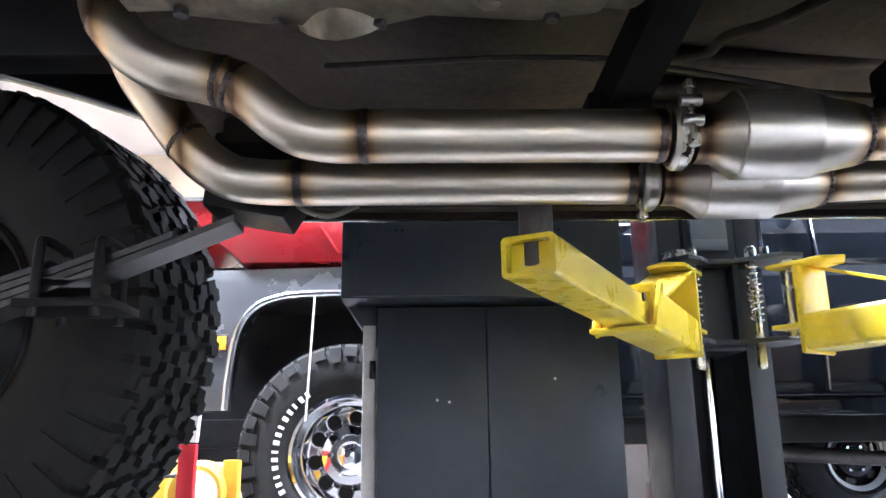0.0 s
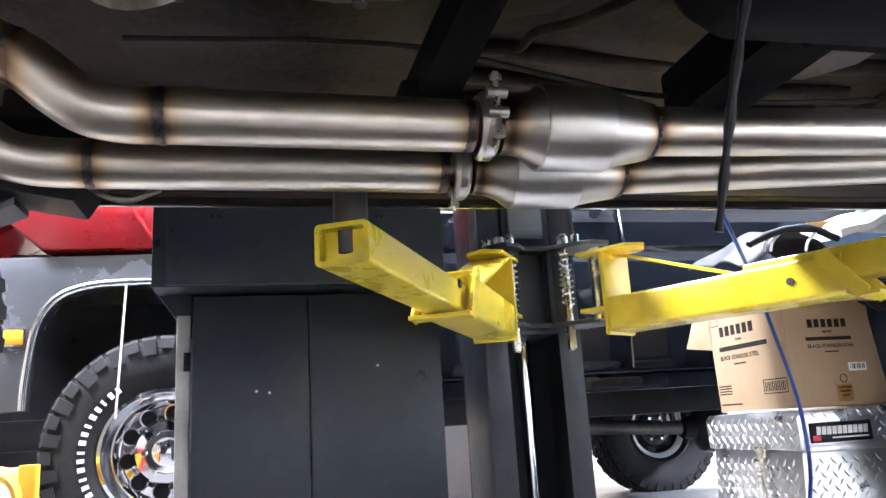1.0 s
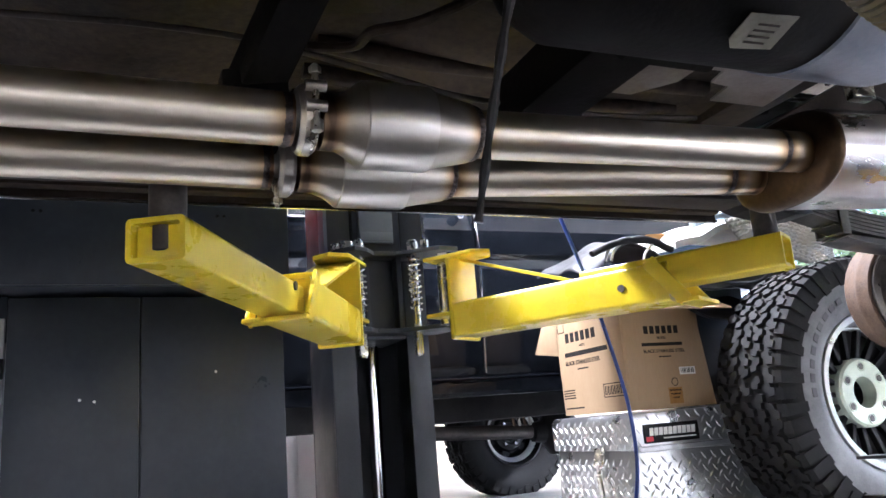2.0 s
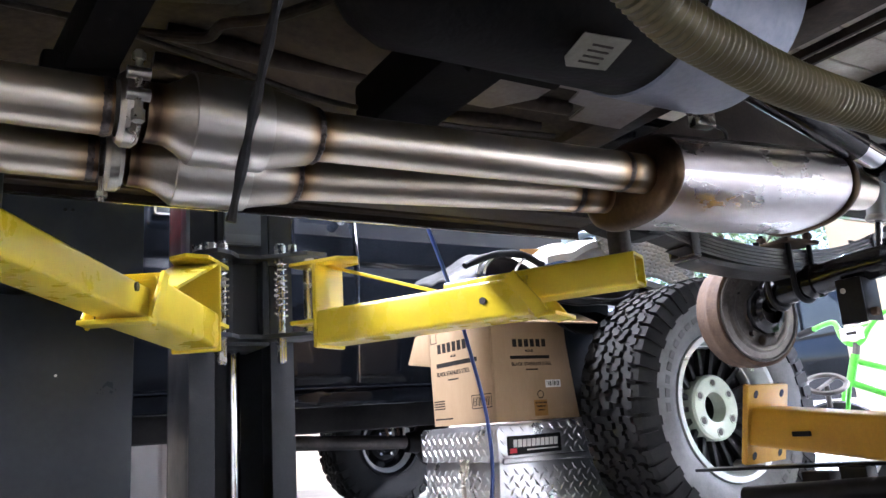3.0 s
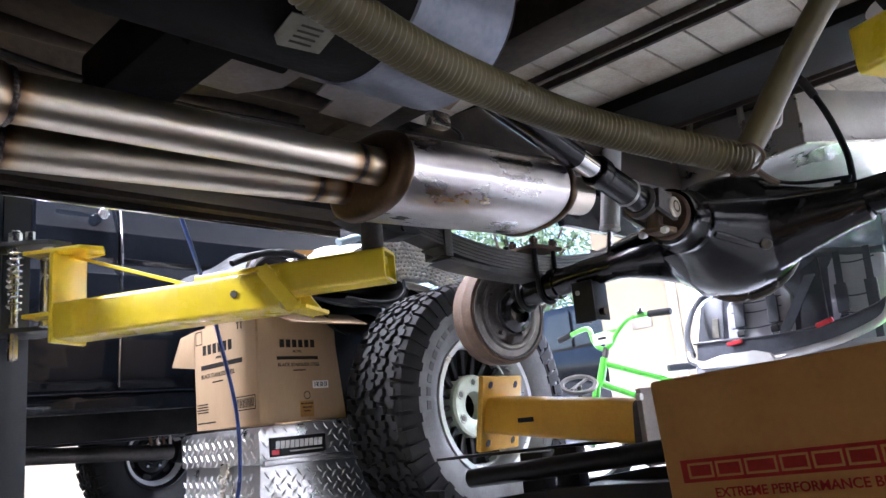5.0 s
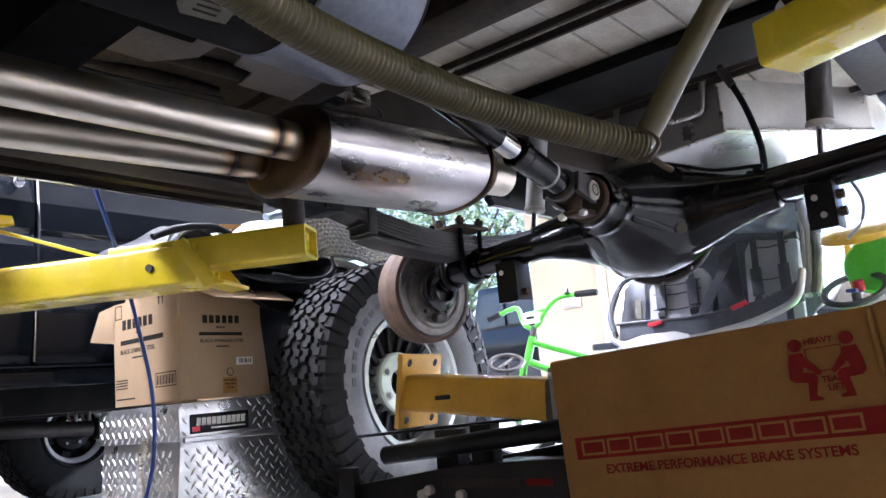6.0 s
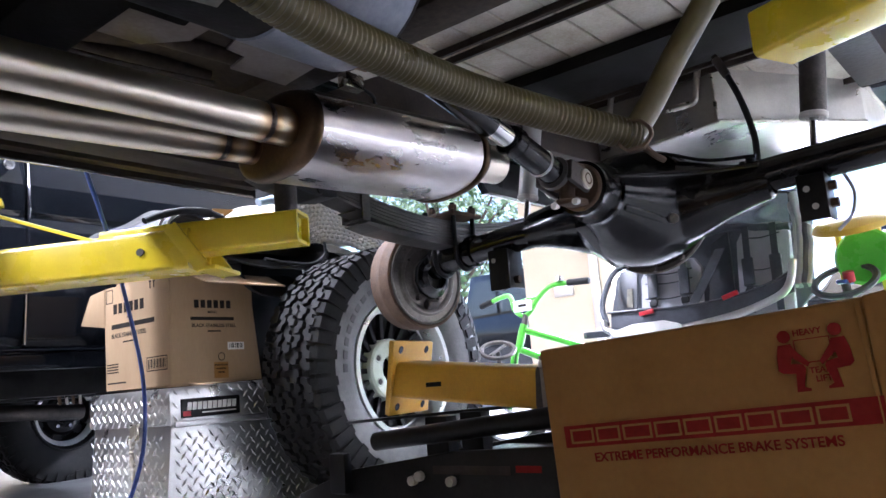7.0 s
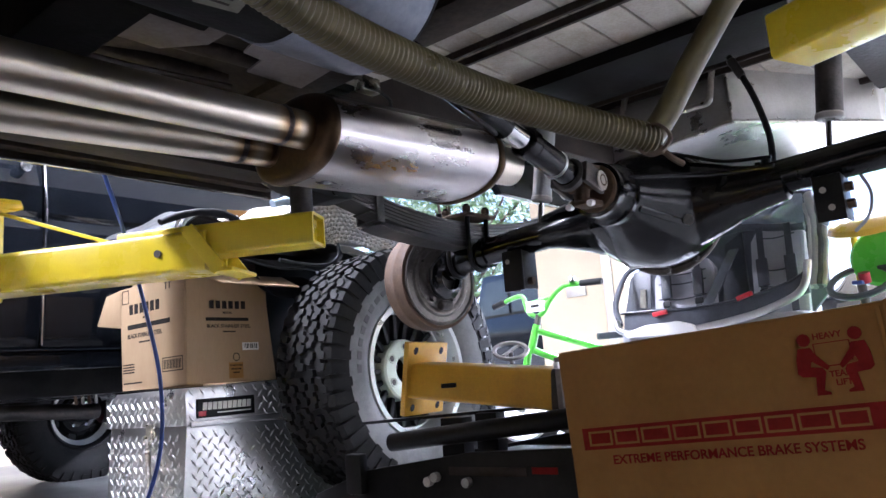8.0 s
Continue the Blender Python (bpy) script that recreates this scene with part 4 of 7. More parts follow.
def leaf_pack(y):
    """Arched spring pack over the axle, clamped by two U-bolts."""
    arc = lambda x: 0.32 * (x - 2.36) ** 2
    sp = part("leaf_spring", bm_box(2.39, 2.47, y - 0.03, y + 0.03, 0.758, 0.772, 0.002), SPRING, truck, "black multi-leaf rear spring pack")
    for k, (front, back) in enumerate(((1.78, 3.04), (1.80, 2.99), (1.83, 2.93), (1.88, 2.86), (1.95, 2.79), (2.02, 2.71))):
        xs = [front + (back - front) * j / 28 for j in range(29)]
        low = [(x, 0.8145 - 0.0088 * k + arc(x)) for x in xs]
        high = [(x, z + 0.0073 * min(1.0, 0.45 + 14 * min(x - front, back - x))) for x, z in reversed(low)]
        part("leaf", bm_prism(low + high, (0, y - 0.03, 0), (1, 0, 0), (0, 0, 1), (0, 0.06, 0), 0), SPRING, sp, sharp=25)
    helper = [(2.045, 0.779), (2.10, 0.768), (2.22, 0.757), (2.34, 0.752), (2.54, 0.752), (2.62, 0.760), (2.62, 0.764), (2.52, 0.766), (2.34, 0.767), (2.20, 0.773), (2.06, 0.785)]
    part("helper_leaf", bm_prism(helper, (0, y - 0.036, 0), (1, 0, 0), (0, 0, 1), (0, 0.072, 0), 0.001), SPRING, sp, "thick tapered bottom leaf")
    for e in (-0.037, 0.037):
        za = 0.728 - 0.1 * e
        loop = [(AX + 0.043 * math.cos(a), y + e, za + 0.043 * math.sin(a)) for a in [math.pi * (1 + q / 10) for q in range(11)]]
        part("u_bolt", bm_tube([(AX - 0.043, y + e, 0.872)] + loop + [(AX + 0.043, y + e, 0.872)], 0.0068, 14), BLACK, sp, "black threaded U-bolt")
        for x in (AX - 0.043, AX + 0.043):
            part("u_bolt_nut", bm_cyl((x, y + e, 0.852), (x, y + e, 0.866), 0.0125, seg=6), RUST, sp)
    part("spring_plate", bm_box(2.365, 2.495, y - 0.055, y + 0.055, 0.836, 0.847, 0.003), RUST, sp, "rusty spring clamp plate")
    part("centre_bolt", bm_cyl((2.30, y - 0.01, 0.82), (2.30, y - 0.01, 0.838), 0.008, seg=8), BLACK, sp)
    for x, h in ((2.05, 0.066), (2.79, 0.05)):
        z = 0.826 + arc(x)
        part("rebound_clip", joined(bm_box(x - 0.013, x + 0.013, y - 0.037, y - 0.0315, z - h, z + 0.002, 0.0015), bm_box(x - 0.013, x + 0.013, y + 0.0315, y + 0.037, z - h, z + 0.002, 0.0015), bm_box(x - 0.013, x + 0.013, y - 0.037, y + 0.037, z - h - 0.005, z - h, 0.0015)), SPRING, sp)
    part("spring_hanger", bm_prism([(1.74, 0.86), (1.80, 0.838), (1.90, 0.822), (1.955, 0.828), (1.955, 0.842), (1.88, 0.86), (1.86, 0.93), (1.74, 0.95)], (0, y - 0.04, 0), (1, 0, 0), (0, 0, 1), (0, 0.08, 0), 0.004), BLACK, sp)
    for x, z in ((1.83, 0.847), (1.90, 0.838)):
        part("hanger_rivet", bm_cyl((x, y - 0.046, z), (x, y - 0.039, z), 0.009, seg=12), BLACK, sp)
    return sp


leaf_pack(1.555)
leaf_pack(0.30)


def shock(top, bot, share, r=0.026, paint=GREY_SHOCK):
    top, bot = Vector(top), Vector(bot)
    mid = top.lerp(bot, share)
    s = part("shock_absorber", bm_cyl(top, mid, r, seg=32, b=0.003), paint, truck, "tubular shock absorber with a bright rod")
    part("shock_cap", bm_lathe([(0.0, -0.002), (r * 0.40, -0.002), (r * 0.42, 0.002), (r * 0.60, 0.002), (r * 0.62, 0.004), (r * 0.95, 0.004), (r * 1.08, 0.001), (r * 1.10, -0.006), (r * 1.0, -0.010)], mid, bot - top, 36), STRIP, s, "pale crimped end cap")
    part("rod", bm_cyl(mid, bot, 0.0085, seg=16), CHROME, s)
    part("mounting_eye", bm_cyl(bot + Vector((0, -0.02, -0.01)), bot + Vector((0, 0.02, -0.01)), 0.018, seg=20), IRON, s)
    return s


shock((2.515, 1.312, 1.08), (2.487, 1.352, 0.775), 0.725)
shock((2.475, 0.575, 1.14), (2.47, 0.617, 0.79), 0.75, 0.0265, IRON)

# aluminium fuel tank behind the axle, with a cut-off corner
TANK_PLAN = [(2.95, 1.44), (2.95, 0.95), (3.46, 0.655), (3.95, 0.655), (3.95, 1.44)]
tank_z = lambda y: 1.07 - 0.092 * (y - 0.95)
tk = bm_prism(TANK_PLAN, (0, 0, 1.07), (1, 0, 0), (0, 1, 0), (0, 0, 0.235), 0.005)
for v in tk.verts:
    if v.co.z < 1.2:
        v.co.z += tank_z(v.co.y) - 1.07
tank = part("fuel_tank", tk, TANK_METAL, truck, "welded bare aluminium fuel tank")
seam = [(2.948, 1.43, tank_z(1.43)), (2.948, 0.952, tank_z(0.952)), (3.46, 0.653, tank_z(0.653))]
for a, b in zip(seam, seam[1:]):
    n = 40
    bead = [Vector(a).lerp(Vector(b), q / n) for q in range(n + 1)]
    part("weld_seam", bm_tube(bead, lambda s, g: 0.0062 + 0.0012 * math.sin(g * 420), 10), CLAMP, tank, "rippled bright weld bead")
part("weld_seam", bm_tube([(2.946, 0.953, tank_z(0.953) + 0.2 * q / 20) for q in range(21)], lambda s, g: 0.0055 + 0.0012 * math.sin(g * 420), 10), CLAMP, tank, "rippled bright weld bead")
for y in (1.045, 1.325):
    ring = []
    for cy, cz, a0 in ((y + 0.036, 1.145, 270), (y + 0.046, 1.248, 0), (y - 0.046, 1.248, 90), (y - 0.036, 1.145, 180)):
        sgn = 1 if cy > y else -1
        for q in range(5):
            a = radians((a0 if sgn > 0 else a0) + 22.5 * q)
            ring.append((2.905 + 0.03 * (cz > 1.2), cy + 0.016 * math.cos(a), cz + 0.016 * math.sin(a)))
    ring.append(ring[0])
    part("lifting_loop", bm_tube(ring, 0.0095, 12), CLAMP, tank, "welded rounded-rectangle alloy loop")
    part("loop_bracket", bm_prism([(y - 0.066, 1.232), (y + 0.066, 1.232), (y + 0.058, 1.275), (y - 0.058, 1.275)], (2.949, 0, 0), (0, 1, 0), (0, 0, 1), (-0.028, 0, 0), 0.003), CLAMP, tank)
# right rear jounce mount and near frame details
part("shock_mount", bm_tube([(2.05, 0.47, 0.90), (2.05, 0.53, 0.90)], 0.022, 24), IRON, truck)
part("body_mount", bm_lathe([(0, 0), (0.03, 0), (0.034, 0.01), (0.034, 0.03), (0.02, 0.035), (0, 0.035)], (1.98, 0.50, 0.92), (0, 0.3, 1), 28), LETTER, truck, "pale rubber body mount")
part("frame_bracket", bm_box(2.12, 2.3, 0.30, 0.45, 0.80, 0.86, 0.01), BLUE_STEEL, truck)


# ---- wheels ----


def tyre_mesh(rad, width, rim, centre, axis, seed, blocks=46, lugs=True, side=0.83):
    """Carcass and tread blocks of an all-terrain tyre; axis points out of its face."""
    axis = Vector(axis).normalized()
    hw = width / 2
    prof = [(rim, -hw * 0.78), (rim + 0.012, -hw * 0.86), (rim + 0.05, -hw * 0.98), (rad * 0.80, -hw * 1.0), (rad * 0.9, -hw * 0.96), (rad * 0.955, -hw * 0.84), (rad * 0.968, -hw * 0.5), (rad * 0.97, 0), (rad * 0.968, hw * 0.5), (rad * 0.955, hw * 0.84), (rad * 0.9, hw * 0.96), (rad * 0.80, hw * 1.0), (rim + 0.05, hw * 0.98), (rim + 0.012, hw * 0.86), (rim, hw * 0.78)]
    body = bm_lathe(prof, centre, axis, 96)
    n = axis.orthogonal().normalized()
    m = axis.cross(n)
    o = Vector(centre)
    rng = random.Random(seed)
    verts, faces = [], []

    ZIG = ((0, 0.05), (0.5, 0.0), (0.62, 0.28), (1.0, 0.36), (1.0, 0.95), (0.48, 1.0), (0.36, 0.66), (0.0, 0.58))

    def block(a0, a1, h0, h1, r0, r1, skew, flip):
        base, q = len(verts), len(ZIG)
        for rr, shrink in ((r0, 0.0), (r1, 0.09)):
            for s, hs in ZIG:
                s = 0.5 + (s - 0.5) * (1 - shrink)
                hs = 0.5 + (hs - 0.5) * (1 - shrink)
                hs = 1 - hs if flip else hs
                ang = a0 + (a1 - a0) * s + skew * hs
                verts.append(o + axis * (h0 + (h1 - h0) * hs) + (n * math.cos(ang) + m * math.sin(ang)) * rr)
        for k in range(q):
            faces.append((base + k, base + (k + 1) % q, base + q + (k + 1) % q, base + q + k))
        faces.append(tuple(base + q + k for k in range(q)))

    step = 2 * math.pi / blocks
    for k in range(blocks):
        a = k * step
        for lane, (h0, h1) in enumerate(((-0.86, -0.52), (-0.50, -0.20), (-0.17, 0.15), (0.18, 0.48), (0.52, 0.86))):
            off = step * (0.0, 0.45, 0.15, 0.7, 0.3)[lane] + rng.uniform(-0.06, 0.06) * step
            wide = step * rng.uniform(0.80, 0.92)
            block(a + off, a + off + wide, h0 * hw, h1 * hw, rad * 0.955, rad, step * rng.uniform(-0.3, 0.3), lane % 2)
        if lugs:
            for sgn in (-1, 1):
                off = step * (0.0 if sgn < 0 else 0.6)
                reach = side if k % 2 else side + 0.05
                b0 = len(verts)
                for ang, cut in ((a + off, 0), (a + off + step * 0.72, 0)):
                    for rr, hh in ((rad * 0.995, 0.80), (rad * 0.965, 0.965), (rad * reach, 1.035), (rad * reach, 0.97), (rad * 0.95, 0.78)):
                        verts.append(o + axis * (sgn * hh * hw) + (n * math.cos(ang) + m * math.sin(ang)) * rr)
                for j in range(4):
                    faces.append((b0 + j, b0 + j + 1, b0 + 6 + j, b0 + 5 + j))
                faces.append((b0, b0 + 1, b0 + 2, b0 + 3, b0 + 4))
                faces.append((b0 + 5, b0 + 6, b0 + 7, b0 + 8, b0 + 9))
    me = bpy.data.meshes.new("tmp")
    me.from_pydata(verts, [], faces)
    tread = bmesh.new()
    tread.from_mesh(me)
    bpy.data.meshes.remove(me)
    bmesh.ops.recalc_face_normals(tread, faces=tread.faces[:])
    return body, tread


def sidewall_marks(parent, centre, axis, r0, r1, face, spans, material, name="raised_letter"):
    """Plain raised bars on a sidewall where lettering stands."""
    axis = Vector(axis).normalized()
    right = Vector((0, 0, 1)).cross(axis).normalized()
    up = axis.cross(right)
    o = Vector(centre)
    for a0, a1 in spans:
        bm = bmesh.new()
        rows = []
        for k in range(5):
            a = radians(a0 + (a1 - a0) * k / 4)
            d = right * math.cos(a) + up * math.sin(a)
            rows.append([bm.verts.new(o + axis * (face + e) + d * r) for r, e in ((r0, 0), (r0, 0.002), (r1, 0.002), (r1, 0))])
        for p, q in zip(rows, rows[1:]):
            for j in range(3):
                bm.faces.new((p[j], q[j], q[j + 1], p[j + 1]))
        bm.faces.new(rows[0][::-1])
        bm.faces.new(rows[-1])
        bmesh.ops.recalc_face_normals(bm, faces=bm.faces[:])
        part(name, bm, material, parent)


# front wheel of the raised truck
fwc, fwa = Vector((-0.345, 1.74, 0.66)), Vector((-0.20, -1, 0)).normalized()
body, tread = tyre_mesh(0.435, 0.27, 0.215, fwc, fwa, 3, 50, side=0.76)
fw = part("front_wheel", bm_lathe([(0.0, -0.03), (0.06, -0.03), (0.07, -0.06), (0.18, -0.08), (0.205, 0.1), (0.215, 0.115), (0.21, 0.118), (0.195, 0.10), (0.17, -0.06), (0.06, -0.02)], fwc, fwa, 48), BLACK, truck, "black front wheel with a knobbly tyre")
part("tyre", body, RUBBER, fw)
part("tread", tread, RUBBER, fw)
fsp = part("leaf_spring", bm_box(-0.02, 0.05, 1.345, 1.405, 0.66, 0.675, 0.003), SPRING, truck, "black front leaf spring with U-bolts")
for k in range(4):
    xs = [-0.55 + (0.78 - 0.08 * k) * j / 20 for j in range(21)]
    ln = [(x, 0.655 + 0.0115 * (3 - k) * -1 + 0.02 + 0.36 * (x + 0.05) + 0.12 * (x + 0.05) ** 2) for x in xs]
    part("leaf", bm_prism(ln + [(x, z + 0.009) for x, z in reversed(ln)], (0, 1.345, 0), (1, 0, 0), (0, 0, 1), (0, 0.06, 0), 0), SPRING, fsp)
part("spring_eye", bm_cyl((0.235, 1.34, 0.795), (0.235, 1.41, 0.795), 0.026, seg=24), BLACK, fsp)
part("spring_hanger", bm_prism([(0.19, 0.77), (0.30, 0.75), (0.33, 0.80), (0.30, 0.86), (0.2, 0.86)], (0, 1.33, 0), (1, 0, 0), (0, 0, 1), (0, 0.09, 0), 0.005), BLACK, fsp)
for x in (-0.02, 0.06):
    part("u_bolt", bm_tube(spline([(x, 1.335, 0.62), (x, 1.335, 0.71), (x, 1.345, 0.725), (x, 1.405, 0.725), (x, 1.415, 0.71), (x, 1.415, 0.62)], 5), 0.007, 12), BLACK, fsp)
part("u_bolt_plate", bm_box(-0.045, 0.085, 1.325, 1.425, 0.632, 0.644, 0.003), BLACK, fsp)
part("fender", bm_prism([(-1.2, 1.30), (-0.9, 1.29), (-0.426, 1.235), (-0.264, 1.187), (-0.097, 1.13), (0.0, 1.05), (0.07, 0.965), (0.07, 1.6), (-1.2, 1.6)], (0, 1.85, 0), (1, 0, 0), (0, 0, 1), (0, 0.04, 0), 0.006), CAR_BLACK, truck, "black front fender over the wheel")
part("brake_hose", bm_tube(spline([(0.30, 1.36, 0.80), (0.32, 1.35, 0.77), (0.36, 1.34, 0.755), (0.40, 1.34, 0.77)], 5), 0.004, 8), CLAMP, truck)

# ---- lift ----


def lift_post(m):
    p = thing("lift_post", m, "charcoal two-post vehicle lift column with a carriage", "vehicle lift", "lift columns")
    d = dict(parent=p, local=True)
    # local: x along the vehicle, +y away from the vehicle, origin on the floor
    for x0, x1, y0, y1 in ((-0.14, -0.128, 0.013, 0.247), (0.128, 0.14, 0.013, 0.247), (-0.14, 0.14, 0.248, 0.26), (-0.14, -0.075, 0.0, 0.012), (0.075, 0.14, 0.0, 0.012)):
        part("column_plate", bm_box(x0, x1, y0, y1, 0.022, 2.7, 0.002), POST, label="charcoal folded steel column plate", **d)
    part("base_plate", bm_box(-0.22, 0.22, -0.08, 0.34, 0.0, 0.022, 0.003), POST, **d)
    part("cylinder_rod", bm_cyl((0.0, 0.10, 0.1), (0.0, 0.10, 0.72), 0.019, seg=24), CHROME, label="bright hydraulic cylinder rod", **d)
    part("carriage", joined(bm_box(-0.07, 0.07, -0.01, 0.2, 0.69, 1.6, 0.004), bm_box(-0.055, -0.04, -0.05, 0.0, 0.70, 0.92, 0.002), bm_box(0.04, 0.055, -0.05, 0.0, 0.70, 0.92, 0.002)), POST, label="black sliding carriage", **d)
    part("slider_cover", joined(bm_box(-0.055, 0.045, -0.028, -0.012, 0.96, 1.30, 0.003), bm_box(-0.053, 0.043, -0.032, -0.028, 0.965, 0.99, 0.002)), POST_FACE, **d)
    # Thin pale strips added for the reflective sheen on the column's sides.
    part("column_sheen_strip", bm_box(-0.15, -0.1405, -0.004, 0.06, 0.93, 2.6, 0.001), POST_FACE, **d)
    part("column_sheen_strip", bm_box(0.1405, 0.15, -0.004, 0.06, 0.93, 2.6, 0.001), TRIM, **d)
    for z in (0.70, 0.913):
        poly = [(-0.16, 0.0), (-0.14, -0.09), (-0.10, -0.13), (-0.06, -0.11), (-0.03, -0.07), (0.03, -0.07), (0.08, -0.11), (0.13, -0.15), (0.19, -0.14), (0.2, -0.09), (0.16, 0.0)]
        part("arm_plate", bm_prism(poly, (0, 0, z), (1, 0, 0), (0, 1, 0), (0, 0, 0.012), 0.002), POST, **d)
    for x, y in ((-0.075, -0.075), (0.078, -0.085)):
        pin = part("lock_pin", joined(bm_cyl((x, y, 0.635), (x, y, 0.955), 0.010, seg=20), bm_cyl((x, y, 0.64), (x, y, 0.715), 0.013, seg=4), bm_cyl((x, y, 0.925), (x, y, 0.95), 0.015, seg=6)), ZINC, label="zinc plated arm lock pin", **d)
        turns = [(x + 0.016 * math.cos(k * 0.6), y + 0.016 * math.sin(k * 0.6), 0.76 + k * 0.0015) for k in range(100)]
        part("coil_spring", bm_tube(turns, 0.0028, 6), ZINC, pin, local=True)
    for x, y in ((-0.135, -0.06), (-0.12, -0.09), (-0.105, -0.09), (0.10, -0.12)):
        part("bolt_head", bm_cyl((x, y, 0.925), (x, y, 0.945), 0.011, seg=6), ZINC, **d)
    return p


post1 = lift_post(pose(1.25, 2.376, 0))
post2 = copy_thing(post1, pose(1.25, -0.62, 0, 0, 0, 180))


def lift_arm(post, pivot, tip, z_out, reach, label, flip, pad_h, bottom_in, ih=0.057):
    """Telescoping arm: hinge bracket, outer tube, inner tube and a pad on a post."""
    pivot, tip = Vector((*pivot, z_out)), Vector((*tip, z_out))
    d = (tip - pivot).normalized()
    length = (tip - pivot).length
    side = Vector((d.y, -d.x, 0))
    oh, ow, iw = 0.085, 0.105, 0.076
    zc = Vector((0, 0, 0.66 + oh / 2 - z_out))
    o0, o1 = pivot + zc, pivot + d * length * reach + zc
    zi = Vector((0, 0, bottom_in + ih / 2 - z_out))
    a = part("arm", bm_hollow(o0, o1, ow, oh, 0.008), YELLOW, post, label)
    col = pivot + d * length * reach
    ct, cb = col - d * 0.035 + zc + Vector((0, 0, oh / 2 + 0.004)), col + d * 0.035 + zc - Vector((0, 0, oh / 2 + 0.004))
    straps = [bm_obox(ct + side * e, cb + side * e, 0.008, 0.030, 0.003, d) for e in (ow / 2 + 0.004, -ow / 2 - 0.004)]
    part("collar", joined(*straps, bm_obox(ct - d * 0.013, ct + d * 0.013, ow + 0.016, 0.009, 0.003), bm_obox(cb - d * 0.020, cb + d * 0.028, ow + 0.016, 0.009, 0.003)), YELLOW, a)
    part("tube_mouth", bm_obox(o1 - d * 0.012, o1 - d * 0.006, ow - 0.014, oh - 0.014, 0.001), YELLOW, a)
    part("inner_tube", bm_hollow(pivot + d * length * 0.45 + zi, tip + zi, iw, ih, 0.007), YELLOW, a, "yellow steel inner tube")
    part("end_plug", bm_obox(tip - d * 0.02 + zi, tip - d * 0.014 + zi, iw - 0.016, ih - 0.016, 0.001), YELLOW, a)
    pv = pivot - d * 0.075
    part("hinge_plate", bm_prism([(-0.06, 0), (0.06, 0), (0.045, 0.14), (0.0, 0.17), (-0.045, 0.14)], pv + Vector((0, 0, 0.862 - z_out)), side, d, (0, 0, 0.010), 0.002), YELLOW, a)
    part("hinge_plate", bm_prism([(-0.06, 0), (0.06, 0), (0.05, 0.10), (-0.05, 0.10)], pv + Vector((0, 0, 0.715 - z_out)), side, d, (0, 0, 0.010), 0.002), YELLOW, a)
    part("hinge_back", bm_obox(pivot - d * 0.006 + Vector((0, 0, 0.757 - z_out)), pivot + d * 0.006 + Vector((0, 0, 0.757 - z_out)), 0.115, 0.209, 0.012), YELLOW, a)
    part("hinge_pin", bm_cyl(pv + d * 0.03 + Vector((0, 0, 0.70 - z_out)), pv + d * 0.03 + Vector((0, 0, 0.885 - z_out)), 0.026, seg=28), ZINC, a, "bright zinc hinge pin")
    g0 = pivot + Vector((0, 0, 0.866 - z_out))
    part("gusset_strap", bm_obox(g0 - d * 0.01 + side * 0.0, pivot + d * 0.33 + Vector((0, 0, 0.66 + oh - z_out)), 0.018 if flip else 0.10, 0.008, 0.002), YELLOW, a)
    hs = pivot + d * length * 0.58 + zc
    for s in (-1, 1):
        part("stop_bolt", bm_cyl(hs + side * s * (ow / 2), hs + side * s * (ow / 2 + 0.004), 0.008, seg=12), IRON, a)
    top = tip - d * 0.035 + zi + Vector((0, 0, ih / 2))
    pad = part("lift_pad", bm_cyl(top - Vector((0, 0, 0.04)), Vector((top.x, top.y, pad_h)), 0.0235, seg=32, b=0.002), IRON, a, "bare steel lift pad post")
    return a


lift_arm(post1, (1.085, 2.19), (0.625, 1.325), 0.70, 0.47, "yellow telescoping lift arm with a welded gusset", False, 0.786, 0.666)
lift_arm(post1, (1.395, 2.13), (1.785, 1.445), 0.70, 0.71, "yellow telescoping lift arm with a narrow strap", True, 0.86, 0.693, 0.067)
lift_arm(post2, (1.39, -0.30), (1.693, 0.483), 0.70, 0.60, "yellow telescoping lift arm under the near frame rail", True, 0.80, 0.74)
lift_arm(post2, (1.085, -0.36), (0.625, 0.44), 0.70, 0.47, "yellow telescoping lift arm under the near frame rail", False, 0.80, 0.666)

# ---- parked truck behind the lift ----
TY = 3.40
pk = thing("parked_truck", (1.2, 3.4, 0.0), "parked black and grey truck with red hood and chrome arches", "truck")


def arch(cx, cz, r, n=16, a0=180, a1=0):
    return [(cx + r * math.cos(radians(a0 + (a1 - a0) * k / n)), cz + r * 1.04 * math.sin(radians(a0 + (a1 - a0) * k / n))) for k in range(n + 1)]


ARCH = [(-0.32, 0.60), (-0.315, 0.72), (-0.29, 0.90), (-0.23, 1.00), (-0.13, 1.045), (0.02, 1.06), (0.30, 1.06), (0.45, 1.045), (0.55, 1.00), (0.61, 0.90), (0.64, 0.72), (0.645, 0.60)]
part("fender", bm_prism([(-0.62, 0.60), (-0.62, 1.15), (-0.42, 1.16), (0.90, 1.19), (0.90, 0.60)] + ARCH[::-1], (0, TY, 0), (1, 0, 0), (0, 0, 1), (0, 0.10, 0), 0.006), CAR_SILVER, pk, "grey metallic front fender")
trim = spline([(x, TY - 0.006, z) for x, z in ARCH], 4)
part("wheel_arch_trim", bm_tube(trim, 0.016, 12), TRIM, pk, "bright chrome wheel arch trim")
